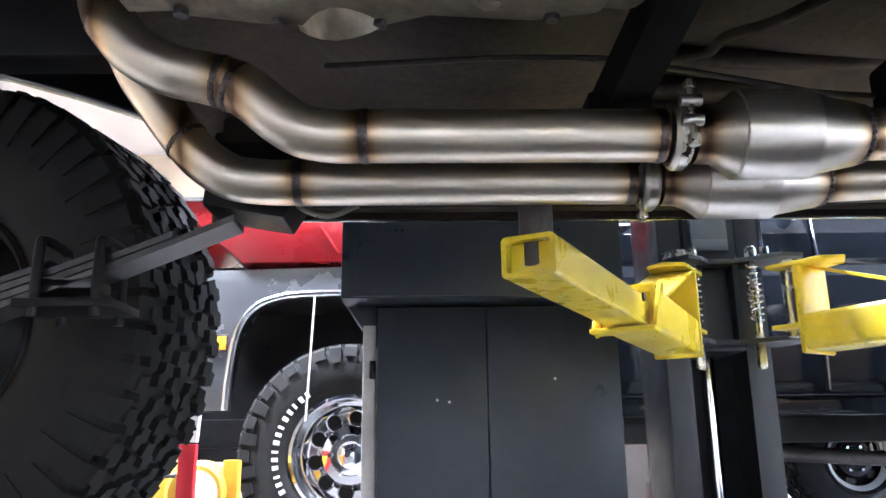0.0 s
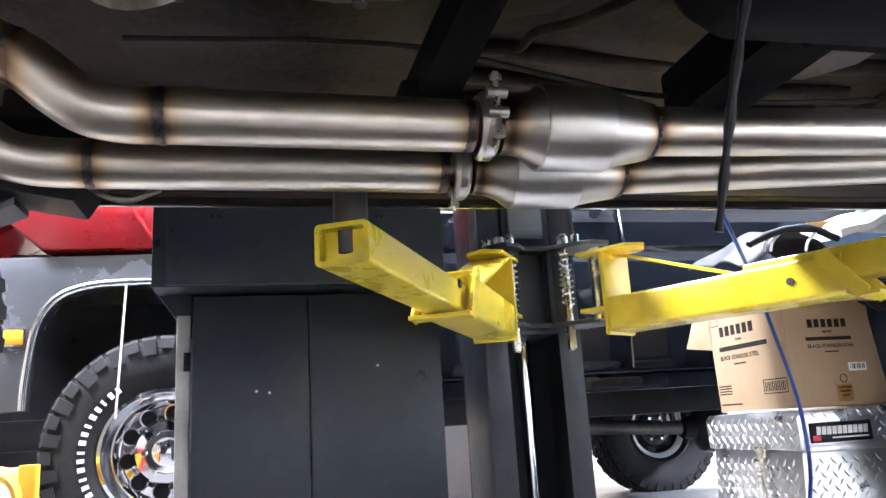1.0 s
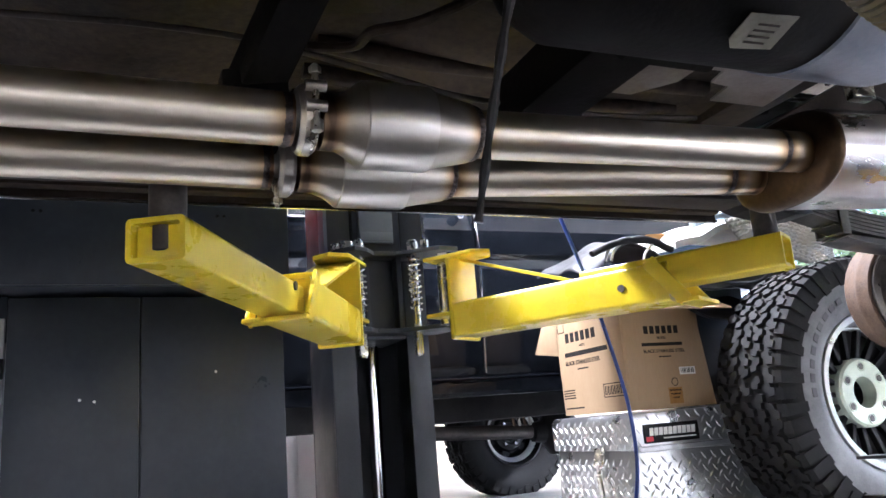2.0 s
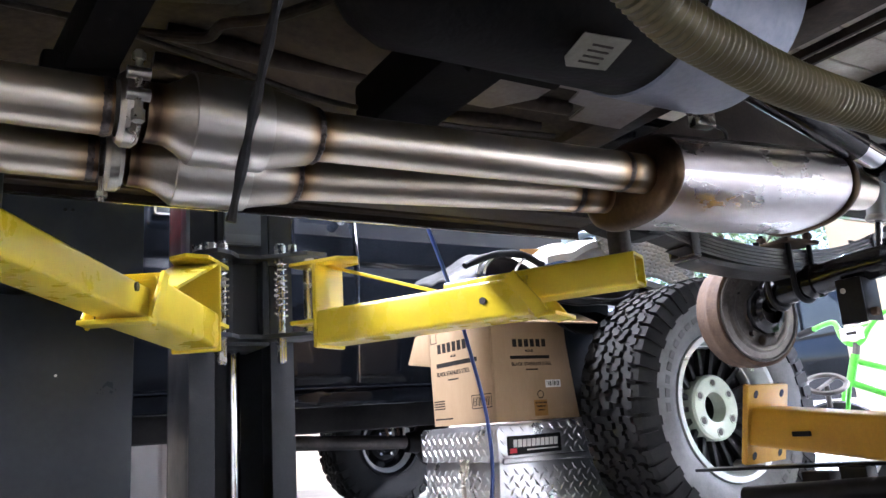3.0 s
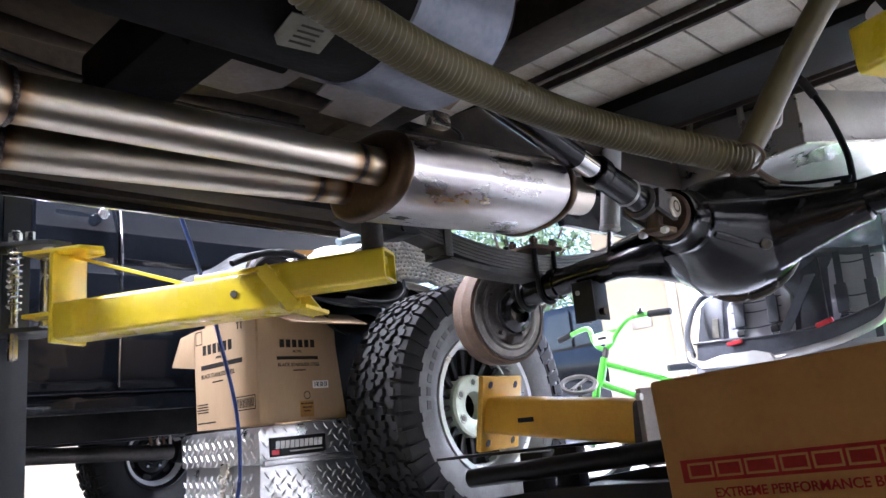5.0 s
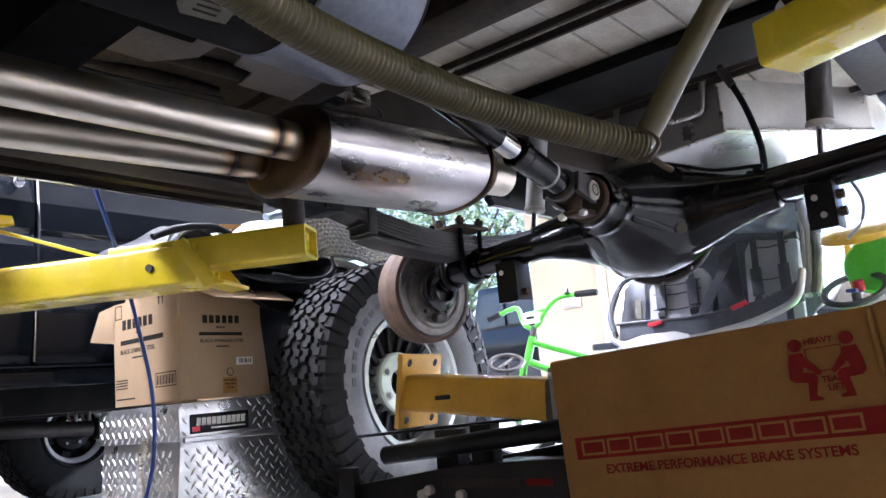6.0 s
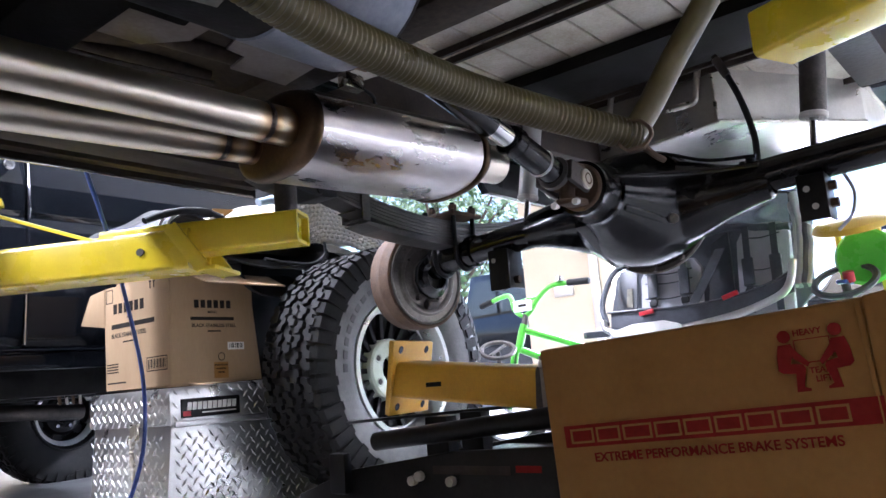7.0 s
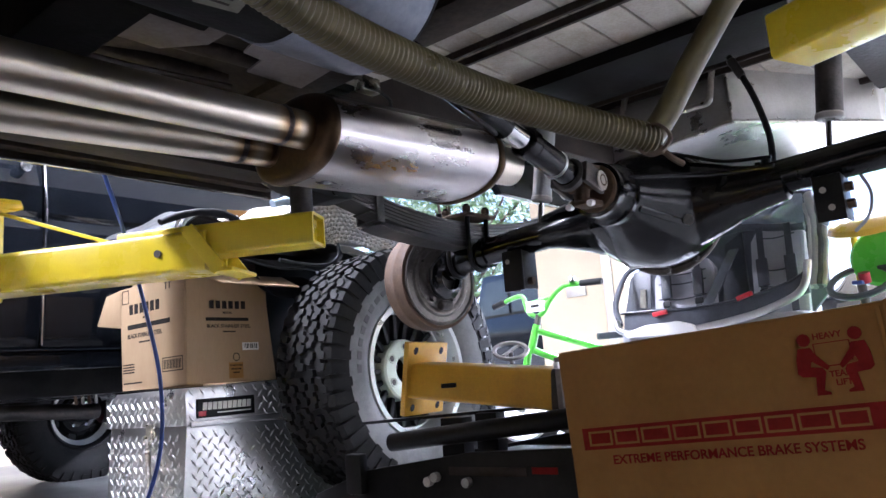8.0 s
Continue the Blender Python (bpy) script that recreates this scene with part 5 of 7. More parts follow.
part("hood", bm_prism([(-0.62, 1.24), (-0.55, 1.46), (0.9, 1.47), (0.9, 1.195), (-0.28, 1.185), (-0.48, 1.36)], (0, TY - 0.02, 0), (1, 0, 0), (0, 0, 1), (0, 1.6, 0), 0.01), CAR_RED, pk, "red painted hood side")
part("hood_trim", bm_box(-0.62, -0.33, TY - 0.035, TY - 0.021, 1.445, 1.465, 0.003), TRIM, pk)
part("hood_edge", bm_prism([(0.02, 1.35), (0.035, 1.35), (0.115, 1.22), (0.10, 1.22)], (0, TY - 0.03, 0), (1, 0, 0), (0, 0, 1), (0, 0.01, 0), 0.002), CAR_RED, pk)
part("side_marker", joined(bm_box(-0.395, -0.33, TY - 0.014, TY, 0.835, 0.89, 0.004)), AMBER, pk, "amber side marker lamp")
part("side_marker_bezel", bm_box(-0.402, -0.323, TY - 0.008, TY - 0.001, 0.828, 0.897, 0.003), TRIM, pk)
part("front_bumper", bm_box(-1.0, -0.62, TY + 0.02, TY + 1.75, 0.62, 0.86, 0.03), TRIM, pk)
part("wheel_well", bm_box(-1.2, 0.66, TY + 0.55, TY + 0.6, 0.40, 1.3, 0.0), BLACK, pk)
part("wheel_well_roof", bm_box(-0.36, 0.68, TY + 0.1, TY + 0.58, 1.07, 1.1, 0.0), BLACK, pk)
# doors and rocker: gently bellied side
def belly(x0, x1, material, name, label):
    prof = [(0.0, 0.645), (-0.012, 0.70), (-0.030, 0.85), (-0.040, 1.0), (-0.036, 1.12), (-0.02, 1.165), (-0.026, 1.19), (-0.03, 1.30), (-0.012, 1.40), (0.03, 1.48), (0.06, 1.52)]
    poly = prof + [(0.14, 1.52), (0.14, 0.645)]
    return part(name, bm_prism(poly, (x0, TY + 0.03, 0), (0, 1, 0), (0, 0, 1), (x1 - x0, 0, 0), 0.004), material, pk, label, 30)


door = belly(0.92, 2.055, CAR_BLACK, "door", "glossy black truck door")
part("door_handle", joined(bm_box(1.83, 2.0, TY - 0.03, TY - 0.018, 1.385, 1.405, 0.005), bm_cyl((1.98, TY - 0.035, 1.365), (1.98, TY - 0.005, 1.365), 0.022, seg=24, b=0.004)), TRIM, door, "chrome door handle and lock")
part("door_edge_trim", joined(bm_obox((2.058, TY - 0.0, 1.44), (2.062, TY - 0.02, 1.20), 0.008, 0.010, 0.002, (0, 1, 0)), bm_obox((2.062, TY - 0.02, 1.20), (2.063, TY + 0.02, 0.66), 0.008, 0.012, 0.002, (0, 1, 0))), TRIM, door)
part("mirror", bm_box(1.18, 1.29, TY - 0.13, TY - 0.02, 1.30, 1.40, 0.02, 3), TRIM, pk, "chrome door mirror")
belly(2.07, 3.5, CAR_BLACK, "bed_side", "glossy black truck bed side")
part("window", bm_box(0.95, 2.04, TY + 0.09, TY + 0.10, 1.53, 1.95, 0.0), TINTED, pk)
part("roof", bm_box(0.75, 2.2, TY + 0.2, TY + 1.6, 1.93, 2.0, 0.03), CAR_BLACK, pk)
part("rocker", joined(bm_box(0.66, 3.4, TY + 0.02, TY + 0.10, 0.56, 0.64, 0.02), bm_box(0.66, 3.4, TY + 0.01, TY + 0.03, 0.635, 0.643, 0.002)), CAR_BLACK, pk, "black rocker panel")
part("chassis_rail", bm_box(-0.9, 4.0, TY + 0.35, TY + 0.43, 0.46, 0.58, 0.008), BLACK, pk)
part("chassis_rail", bm_box(-0.9, 4.0, TY + 1.25, TY + 1.33, 0.46, 0.58, 0.008), BLACK, pk)
part("underfloor", bm_box(0.66, 3.6, TY + 0.12, TY + 1.7, 0.58, 0.60, 0.0), BLACK, pk)
part("oil_pan", bm_box(0.85, 1.22, TY + 0.5, TY + 0.85, 0.37, 0.52, 0.03), BLACK, pk)
part("exhaust_bracket", rough_up(bm_box(2.30, 2.46, TY + 0.38, TY + 0.52, 0.47, 0.56, 0.02), 0.01, 20), RUST, pk)
part("driveshaft", bm_cyl((1.55, TY + 0.62, 0.44), (2.58, TY + 0.62, 0.385), 0.036, seg=24), IRON, pk, "grey driveshaft tube")
part("rear_differential", bm_lathe([(0.0, -0.12), (0.05, -0.11), (0.06, -0.05), (0.12, 0.0), (0.13, 0.06), (0.09, 0.12), (0.0, 0.14)], (2.70, TY + 0.62, 0.38), (1, 0, 0), 28), BLACK, pk)
part("rear_axle", bm_cyl((2.78, TY + 0.05, 0.38), (2.78, TY + 1.5, 0.38), 0.04, seg=24), BLACK, pk)
for k in range(4):
    part("spring_bolt", bm_obox((2.40 + 0.03 * k, TY + 0.45, 0.42), (2.38 + 0.035 * k, TY + 0.45, 0.52), 0.012, 0.012, 0.003, (0, 1, 0)), CLAMP if k % 2 else RUST, pk)


def road_wheel(parent, c, a, rad, width, rim_r, seed, rim_mat, holes, style):
    body, tread = tyre_mesh(rad, width, rim_r, c, a, seed, 40)
    w = part("wheel", body, RUBBER, parent, "all-terrain tyre on a bright wheel")
    part("tread", tread, RUBBER, w)
    c, a = Vector(c), Vector(a).normalized()
    h = width / 2
    part("rim", bm_lathe([(rim_r + 0.006, h * 0.80), (rim_r + 0.008, h * 0.88), (rim_r - 0.004, h * 0.90), (rim_r - 0.012, h * 0.74), (rim_r - 0.03, h * 0.62), (rim_r - 0.045, h * 0.3), (rim_r - 0.05, h * 0.05), (rim_r * 0.62, h * 0.08), (rim_r * 0.5, h * 0.35), (rim_r * 0.36, h * 0.38), (rim_r * 0.34, h * 0.30), (rim_r * 0.0, h * 0.30)], c, a, 64), rim_mat, w, "bright steel rim")
    right = Vector((0, 0, 1)).cross(a).normalized()
    up = a.cross(right)
    for k in range(holes):
        an = 2 * math.pi * (k + 0.3) / holes
        d = right * math.cos(an) + up * math.sin(an)
        p = c + d * rim_r * 0.64
        part("rim_hole", bm_cyl(p + a * h * 0.05, p + a * (h * 0.20), rim_r * 0.125, seg=20), BLACK, w)
        part("hole_lip", bm_lathe([(rim_r * 0.125, h * 0.05), (rim_r * 0.15, h * 0.20), (rim_r * 0.128, h * 0.225), (rim_r * 0.118, h * 0.20)], p, a, 20), rim_mat, w)
    part("hub_cap", joined(bm_lathe([(rim_r * 0.24, h * 0.30), (rim_r * 0.235, h * 0.46), (rim_r * 0.20, h * 0.50), (0, h * 0.51)], c, a, 32)), rim_mat, w)
    for k in range(6):
        an = 2 * math.pi * k / 6
        p = c + (right * math.cos(an) + up * math.sin(an)) * rim_r * 0.36
        part("wheel_nut", bm_cyl(p + a * h * 0.32, p + a * h * 0.46, 0.010, seg=6), CHROME, w)
    return w


w1 = road_wheel(pk, (0.165, TY + 0.10, 0.428), (0, -1, 0), 0.428, 0.27, 0.222, 11, CHROME, 10, 0)
letters = [(178 - k * 6.4 - (2.0, 3.4, 3.0)[k % 3], 178 - k * 6.4) for k in range(-5, 9)]
sidewall_marks(w1, (0.165, TY + 0.10, 0.428), (0, -1, 0), 0.266, 0.290, 0.1345, letters, LETTER)
wr = road_wheel(pk, (2.90, TY + 1.55, 0.37), (0, -1, 0), 0.39, 0.27, 0.20, 12, BLACK, 6, 0)
part("rim_ring", bm_lathe([(0.150, 0.06), (0.158, 0.075), (0.196, 0.105), (0.198, 0.09)], (2.90, TY + 1.55, 0.37), (0, -1, 0), 48), WHITE, wr, "white steel rim ring")
part("antenna", bm_cyl((0.04, TY - 0.16, 1.02), (0.02, TY - 0.16, 0.55), 0.004, seg=8), STRIP, pk)

# ---- steel cabinet beside the lift ----
cab = thing("tool_cabinet", (0.65, 2.45, 0.0), "blue-black enamelled steel cabinet with an overhanging top", "cabinet")
part("body", bm_box(0.355, 0.962, 2.285, 2.75, 0.0, 0.80, 0.003), CABINET, cab)
part("door", bm_box(0.357, 0.628, 2.27, 2.2845, 0.03, 0.797, 0.0025), CABINET, cab)
part("door", bm_box(0.6315, 0.960, 2.27, 2.2845, 0.03, 0.797, 0.0025), CABINET, cab)
top = part("top_unit", bm_box(0.270, 0.966, 2.20, 2.75, 0.808, 1.25, 0.003), CABINET, cab, "blue-black overhanging top section")
part("top_panel", bm_box(0.302, 0.965, 2.1945, 2.1995, 0.812, 1.24, 0.001), CABINET, top)
for x in (0.405, 0.420, 0.797, 0.812):
    part("slot", bm_cyl((x, 2.193, 0.978), (x, 2.1948, 0.978), 0.0042, seg=12), BLACK, top)
part("brace", bm_prism([(0.275, 0.806), (0.352, 0.806), (0.352, 0.70), (0.335, 0.72)], (0, 2.30, 0), (1, 0, 0), (0, 0, 1), (0, 0.2, 0), 0.002), CABINET, cab)
part("edge_strip", bm_box(0.318, 0.350, 2.29, 2.33, 0.0, 0.755, 0.003), STRIP, cab, "worn grey edge strip")
part("hinge", bm_box(0.336, 0.352, 2.282, 2.2895, 0.62, 0.665, 0.002), BLACK, cab)
for x, z in ((0.798, 0.615), (0.505, 0.565), (0.535, 0.56)):
    part("scuff", bm_cyl((x, 2.2698, z), (x, 2.2702, z), 0.0035, seg=8), WHITE, cab)

# ---- diamond plate tool chest, carton and what lies on it ----
chest = thing("tool_chest", (2.35, 2.75, 0.0), "diamond plate aluminium truck tool chest", "tool chest")
FX, FY = 2.075, 2.42
part("body", bm_prism([(FX - 0.02, 0.0), (FX + 0.005, 0.33), (2.47, 0.33), (2.56, 0.23), (2.74, 0.06), (2.78, 0.0)], (0, FY + 0.01, 0), (1, 0, 0), (0, 0, 1), (0, 0.47, 0), 0.004), DIAMOND, chest)
part("lid", bm_prism([(FX - 0.005, 0.325), (FX - 0.008, 0.42), (FX + 0.005, 0.438), (2.455, 0.446), (2.475, 0.42), (2.50, 0.31)], (0, FY - 0.005, 0), (1, 0, 0), (0, 0, 1), (0, 0.50, 0), 0.005), DIAMOND, chest, "diamond plate lid")
part("lid_band", bm_box(FX + 0.004, 2.485, FY - 0.016, FY - 0.006, 0.318, 0.335, 0.004), ALUMINIUM, chest, "smooth aluminium lid edge")
badge = part("badge", bm_box(2.103, 2.318, FY - 0.0115, FY - 0.0055, 0.343, 0.402, 0.003), BLACK, chest, "black maker's badge with a white wordmark of plain blocks")
for k in range(10):
    bx0 = 2.122 + k * 0.0182
    part("wordmark_block", bm_prism([(bx0, 0.3665), (bx0 + 0.0145, 0.3665), (bx0 + 0.0175, 0.390), (bx0 + 0.003, 0.390)], (0, FY - 0.0128, 0), (1, 0, 0), (0, 0, 1), (0, 0.001, 0), 0), LETTER, badge)
part("wordmark_bar", bm_box(2.175, 2.302, FY - 0.0128, FY - 0.0118, 0.3545, 0.3585, 0.0002), LETTER, badge)
part("wordmark_accent", bm_box(2.108, 2.135, FY - 0.0124, FY - 0.0116, 0.349, 0.364, 0.0002), RED_PLASTIC, badge)


def lozenges(name, u0, u1, v0, v1, o, u, v, n, inside, parent):
    """Raised treads of diamond plate, in two crossing directions."""
    verts, faces = [], []
    o, u, v, n = Vector(o), Vector(u).normalized(), Vector(v).normalized(), Vector(n).normalized()
    p, row = 0.040, 0
    vv = v0
    while vv < v1:
        uu = u0 + (row % 2) * p / 2
        col = 0
        while uu < u1:
            if inside(uu, vv):
                s = 1 if (row % 2) else -1
                du, dv = (u * math.cos(0.9) + v * s * math.sin(0.9)), (v * math.cos(0.9) - u * s * math.sin(0.9))
                c, b = o + u * uu + v * vv, len(verts)
                for q in (du * 0.0165, dv * 0.0052, du * -0.0165, dv * -0.0052):
                    verts.append(c + q)
                verts.append(c + du * 0.007 + n * 0.0032)
                verts.append(c - du * 0.007 + n * 0.0032)
                faces.extend([(b, b + 1, b + 4), (b + 1, b + 2, b + 5, b + 4), (b + 2, b + 3, b + 5), (b + 3, b, b + 4, b + 5)])
            uu += p
            col += 1
        vv += p * 0.5
        row += 1
    me = bpy.data.meshes.new("tmp")
    me.from_pydata(verts, [], faces)
    bm = bmesh.new()
    bm.from_mesh(me)
    bpy.data.meshes.remove(me)
    ob = part(name, bm, DIAMOND, parent, sharp=20)
    ob["kind"] = "stuff"
    return ob


lozenges("tread_pattern", 2.10, 2.78, 0.01, 0.30, (0, FY + 0.0095, 0), (1, 0, 0), (0, 0, 1), (0, -1, 0), lambda a, b: a < 2.47 + max(0.0, 0.3 - b) * 1.0 and a > FX + 0.015, chest)
lozenges("tread_pattern", 2.085, 2.47, 0.345, 0.43, (0, FY - 0.0055, 0), (1, 0, 0), (0, 0, 1), (0, -1, 0), lambda a, b: not (2.085 < a < 2.335 and b < 0.412), chest)
lozenges("tread_pattern", 2.44, 2.88, 0.01, 0.31, (FX - 0.006, 0, 0), (0, 1, 0), (-0.06, 0, 1), (-1, 0, 0), lambda a, b: True, chest)
lozenges("tread_pattern", 2.43, 2.9, 0.335, 0.43, (FX - 0.0085, 0, 0), (0, 1, 0), (0, 0, 1), (-1, 0, 0), lambda a, b: True, chest)
hasp = part("latch", joined(bm_box(FX - 0.018, FX - 0.008, 2.585, 2.635, 0.285, 0.335, 0.004), bm_tube(spline([(FX - 0.02, 2.59, 0.30), (FX - 0.024, 2.59, 0.275), (FX - 0.024, 2.63, 0.275), (FX - 0.02, 2.63, 0.30)], 5), 0.004, 8)), ZINC, chest, "bright steel latch")
rope = thing("rope", (FX - 0.03, 2.6, 0.05), "frayed pale rope hanging from the chest latch", "rope")
part("strand", rough_up(bm_tube(spline([(FX - 0.024, 2.61, 0.29), (FX - 0.026, 2.605, 0.22), (FX - 0.03, 2.59, 0.14), (FX - 0.036, 2.585, 0.05), (FX - 0.04, 2.57, 0.008)], 10), lambda s, g: 0.008 + 0.0016 * math.sin(g * 500), 10), 0.002, 60), KNIT, rope)


def carton():
    c = thing("cardboard_carton", (2.24, 2.6, 0.447), "brown cardboard coffee maker carton with open flaps", "box")
    x0, x1, y0, y1, z0, z1 = 2.09, 2.415, 2.44, 2.84, 0.448, 0.80
    wall = 0.005
    part("front_panel", bm_prism([(x0, z0), (x1 + 0.02, z0), (x1 - 0.02, z1 - 0.01), (x0 + 0.005, z1)], (0, y0, 0), (1, 0, 0), (0, 0, 1), (0, wall, 0), 0.001), CARDBOARD, c)
    part("side_panel", bm_prism([(y0 + wall + 0.0005, z0), (y1, z0), (y1 + 0.01, z1), (y0 + wall + 0.0005, z1)], (x0, 0, 0), (0, 1, 0), (0, 0, 1), (wall, 0, 0), 0.001), CARDBOARD, c)
    part("side_panel", bm_box(x1 - 0.01, x1 - 0.005, y0 + 0.006, y1, z0, z1, 0.001), CARDBOARD, c)
    part("back_panel", bm_box(x0 + 0.006, x1 - 0.012, y1 - 0.005, y1 - 0.0005, z0, z1, 0.001), CARDBOARD, c)
    part("flap", bm_prism([(y0 + 0.02, z1 + 0.001), (y1, z1 + 0.001), (y1 - 0.02, z1 + 0.12), (y0 + 0.05, z1 + 0.13)], (x0 - 0.003, 0, 0), (0, 1, 0), (0.05, 0, 1), (wall, 0, 0), 0.001), CARDBOARD, c, "raised cardboard flap")
    part("flap", bm_prism([(y1 + 0.001, 0.80), (2.95, 0.79), (3.02, 0.69), (y1 + 0.001, 0.665)], (x0, 0, 0), (0, 1, 0), (0, 0, 1), (wall, 0, 0), 0.001), CARDBOARD, c, "drooping cardboard flap")
    part("flap", bm_prism([(x0 + 0.05, 0), (x1 + 0.06, 0), (x1 + 0.05, 0.13), (x0 + 0.07, 0.13)], (0, y0 - 0.002, z1 + 0.001), (1, 0, 0), (0.05, -0.75, -0.35), (0, -0.002, 0.005), 0.001), CARDBOARD, c, "drooping cardboard flap")
    part("flap", bm_prism([(x0 + 0.28, 0), (x1 + 0.17, 0.012), (x1 + 0.165, 0.052), (x0 + 0.28, 0.035)], (0, y0 + 0.16, 1.04), (1, 0, 0), (0, 0, 1), (0, 0.005, 0), 0.001), DARK_CARD, c, "standing cardboard flap")

    def ink(px, pz, w, h, tilt=0.0):
        part("print_bar", bm_box(px - w / 2, px + w / 2, y0 - 0.0008, y0 - 0.0003, pz - h / 2, pz + h / 2, 0), BLACK_INK, c)

    def ink_side(py, pz, w, h):
        part("print_bar", bm_box(x0 - 0.0008, x0 - 0.0003, py - w / 2, py + w / 2, pz - h / 2, pz + h / 2, 0), BLACK_INK, c)

    base = world_of(c).inverted()
    fm = lambda x, z: base @ Matrix.Translation((x, y0 - 0.0006, z)) @ Matrix.Rotation(radians(90), 4, "X")
    sm = lambda y, z: base @ Matrix.Translation((x0 - 0.0006, y, z)) @ Matrix.Rotation(radians(-90), 4, "Z") @ Matrix.Rotation(radians(90), 4, "X")
    for k in range(6):
        ink(2.185 + k * 0.0245, 0.703, 0.017, 0.026)
    lettering("MODEL", 0.011, fm(2.245, 0.676), BLACK_INK, c, "small black print")
    ink(2.245, 0.655, 0.165, 0.011)
    lettering("BLACK STAINLESS STEEL", 0.0155, fm(2.25, 0.632), BLACK_INK, c, "black print")
    ink(2.25, 0.614, 0.05, 0.004)
    part("barcode_label", bm_box(2.30, 2.365, y0 - 0.0008, y0 - 0.0003, 0.552, 0.577, 0), LETTER, c, "white barcode label")
    for k in range(9):
        ink_w = 0.0016 + 0.0014 * ((k * 7) % 3)
        part("barcode_bar", bm_box(2.306 + k * 0.006, 2.306 + k * 0.006 + ink_w, y0 - 0.0012, y0 - 0.0009, 0.5575, 0.5735, 0), BLACK_INK, c)
    part("tape_patch", bm_box(2.245, 2.30, y0 - 0.0008, y0 - 0.0003, 0.46, 0.512, 0), DARK_CARD, c)
    part("printed_ring", bm_lathe([(0.011, 0), (0.0135, 0), (0.0135, 0.0005), (0.011, 0.0005)], (2.275, y0 - 0.0003, 0.53), (0, -1, 0), 24), BLACK_INK, c)
    for k in range(3):
        ink(2.273, 0.503 - k * 0.012, 0.05 - 0.012 * k, 0.005)
    for k in range(6):
        ink_side(2.775 - k * 0.034, 0.722 + 0.0, 0.024, 0.034)
    lettering("MODEL", 0.011, sm(2.68, 0.688), BLACK_INK, c, "small black print")
    ink_side(2.665, 0.662, 0.27, 0.016)
    lettering("BLACK STAINLESS STEEL", 0.0205, sm(2.69, 0.630), BLACK_INK, c, "black print")
    ink_side(2.69, 0.607, 0.07, 0.005)
    for k in range(4):
        ink_side(2.795, 0.535 - k * 0.009, 0.075, 0.004)
    ink_side(2.77, 0.472, 0.12, 0.005)
    part("barcode_frame", joined(*[bm_box(x0 - 0.0008, x0 - 0.0003, a, b, lo, hi, 0) for a, b, lo, hi in ((2.46, 2.58, 0.540, 0.543), (2.46, 2.58, 0.497, 0.500), (2.46, 2.463, 0.500, 0.540), (2.577, 2.58, 0.500, 0.540))]), BLACK_INK, c)
    for k in range(12):
        ink_side(2.472 + k * 0.0088, 0.52, 0.003 + 0.002 * (k % 2), 0.030)
    for dy in (0, 0.022):
        part("print_arrow", bm_prism([(-0.003, 0), (0.003, 0), (0.003, 0.02), (0.008, 0.02), (0, 0.032), (-0.008, 0.02), (-0.003, 0.02)], (x0 - 0.0008, 2.53 + dy, 0.765), (0, 1, 0), (0, 0, 1), (0.0004, 0, 0), 0), BLACK_INK, c)
    for a, b, lo, hi in ((2.79, 2.835, 0.79, 0.793), (2.79, 2.835, 0.745, 0.748), (2.79, 2.793, 0.748, 0.79), (2.832, 2.835, 0.748, 0.79)):
        part("print_bar", bm_box(x0 - 0.0008, x0 - 0.0003, a, b, lo, hi, 0), BLACK_INK, c)
    return c


carton()


def draped(name, outline, y, thick, material, label, category, seed, depth=0.25):
    """A floppy sheet with rolling folds, hung over what lies below it."""
    t = thing(name, (outline[0][0], y, outline[0][1]), label, category)
    pts = spline([(x, 0, z) for x, z in outline], 8)
    bm = bmesh.new()
    rows = []
    n = 14
    for k, p in enumerate(pts):
        row = []
        for j in range(n + 1):
            yy = y + depth * j / n
            w = Vector((p.x * 7, yy * 9, seed))
            row.append(bm.verts.new((p.x + 0.025 * noise.noise(w), yy + 0.02 * noise.noise(w + Vector((5, 0, 0))), p.z + 0.025 * noise.noise(w + Vector((0, 7, 0))) - 0.05 * (1 - j / n) ** 2)))
        rows.append(row)
    for a, b in zip(rows, rows[1:]):
        for j in range(n):
            bm.faces.new((a[j], a[j + 1], b[j + 1], b[j]))
    ext = bmesh.ops.extrude_face_region(bm, geom=bm.faces[:])
    bmesh.ops.translate(bm, vec=(0, 0, thick), verts=[g for g in ext["geom"] if isinstance(g, bmesh.types.BMVert)])
    bmesh.ops.recalc_face_normals(bm, faces=bm.faces[:])
    part("sheet", bm, material, t, sharp=70)
    return t


m1 = draped("rubber_mat", [(1.95, 0.925), (2.01, 0.962), (2.09, 1.01), (2.16, 1.032), (2.24, 1.02), (2.30, 0.97), (2.42, 0.93)], 2.40, 0.006, MAT_RUBBER, "folded black rubber mat with pale stripes on the carton", "mat", 2, 0.3)
for k, dx in enumerate((0.0, 0.024, 0.15)):
    part("stripe", bm_tube(spline([(2.03 + dx, 2.392, 0.925), (2.04 + dx, 2.388, 0.955), (2.075 + dx, 2.386, 0.985), (2.11 + dx, 2.386, 0.995)], 5), 0.0045, 8), LETTER, m1, "pale stripe")
part("fold", rough_up(bm_tube(spline([(1.98, 2.39, 0.945), (2.08, 2.385, 0.985), (2.20, 2.385, 0.998), (2.30, 2.39, 0.965)], 8), 0.012, 12), 0.004, 25), MAT_RUBBER, m1)
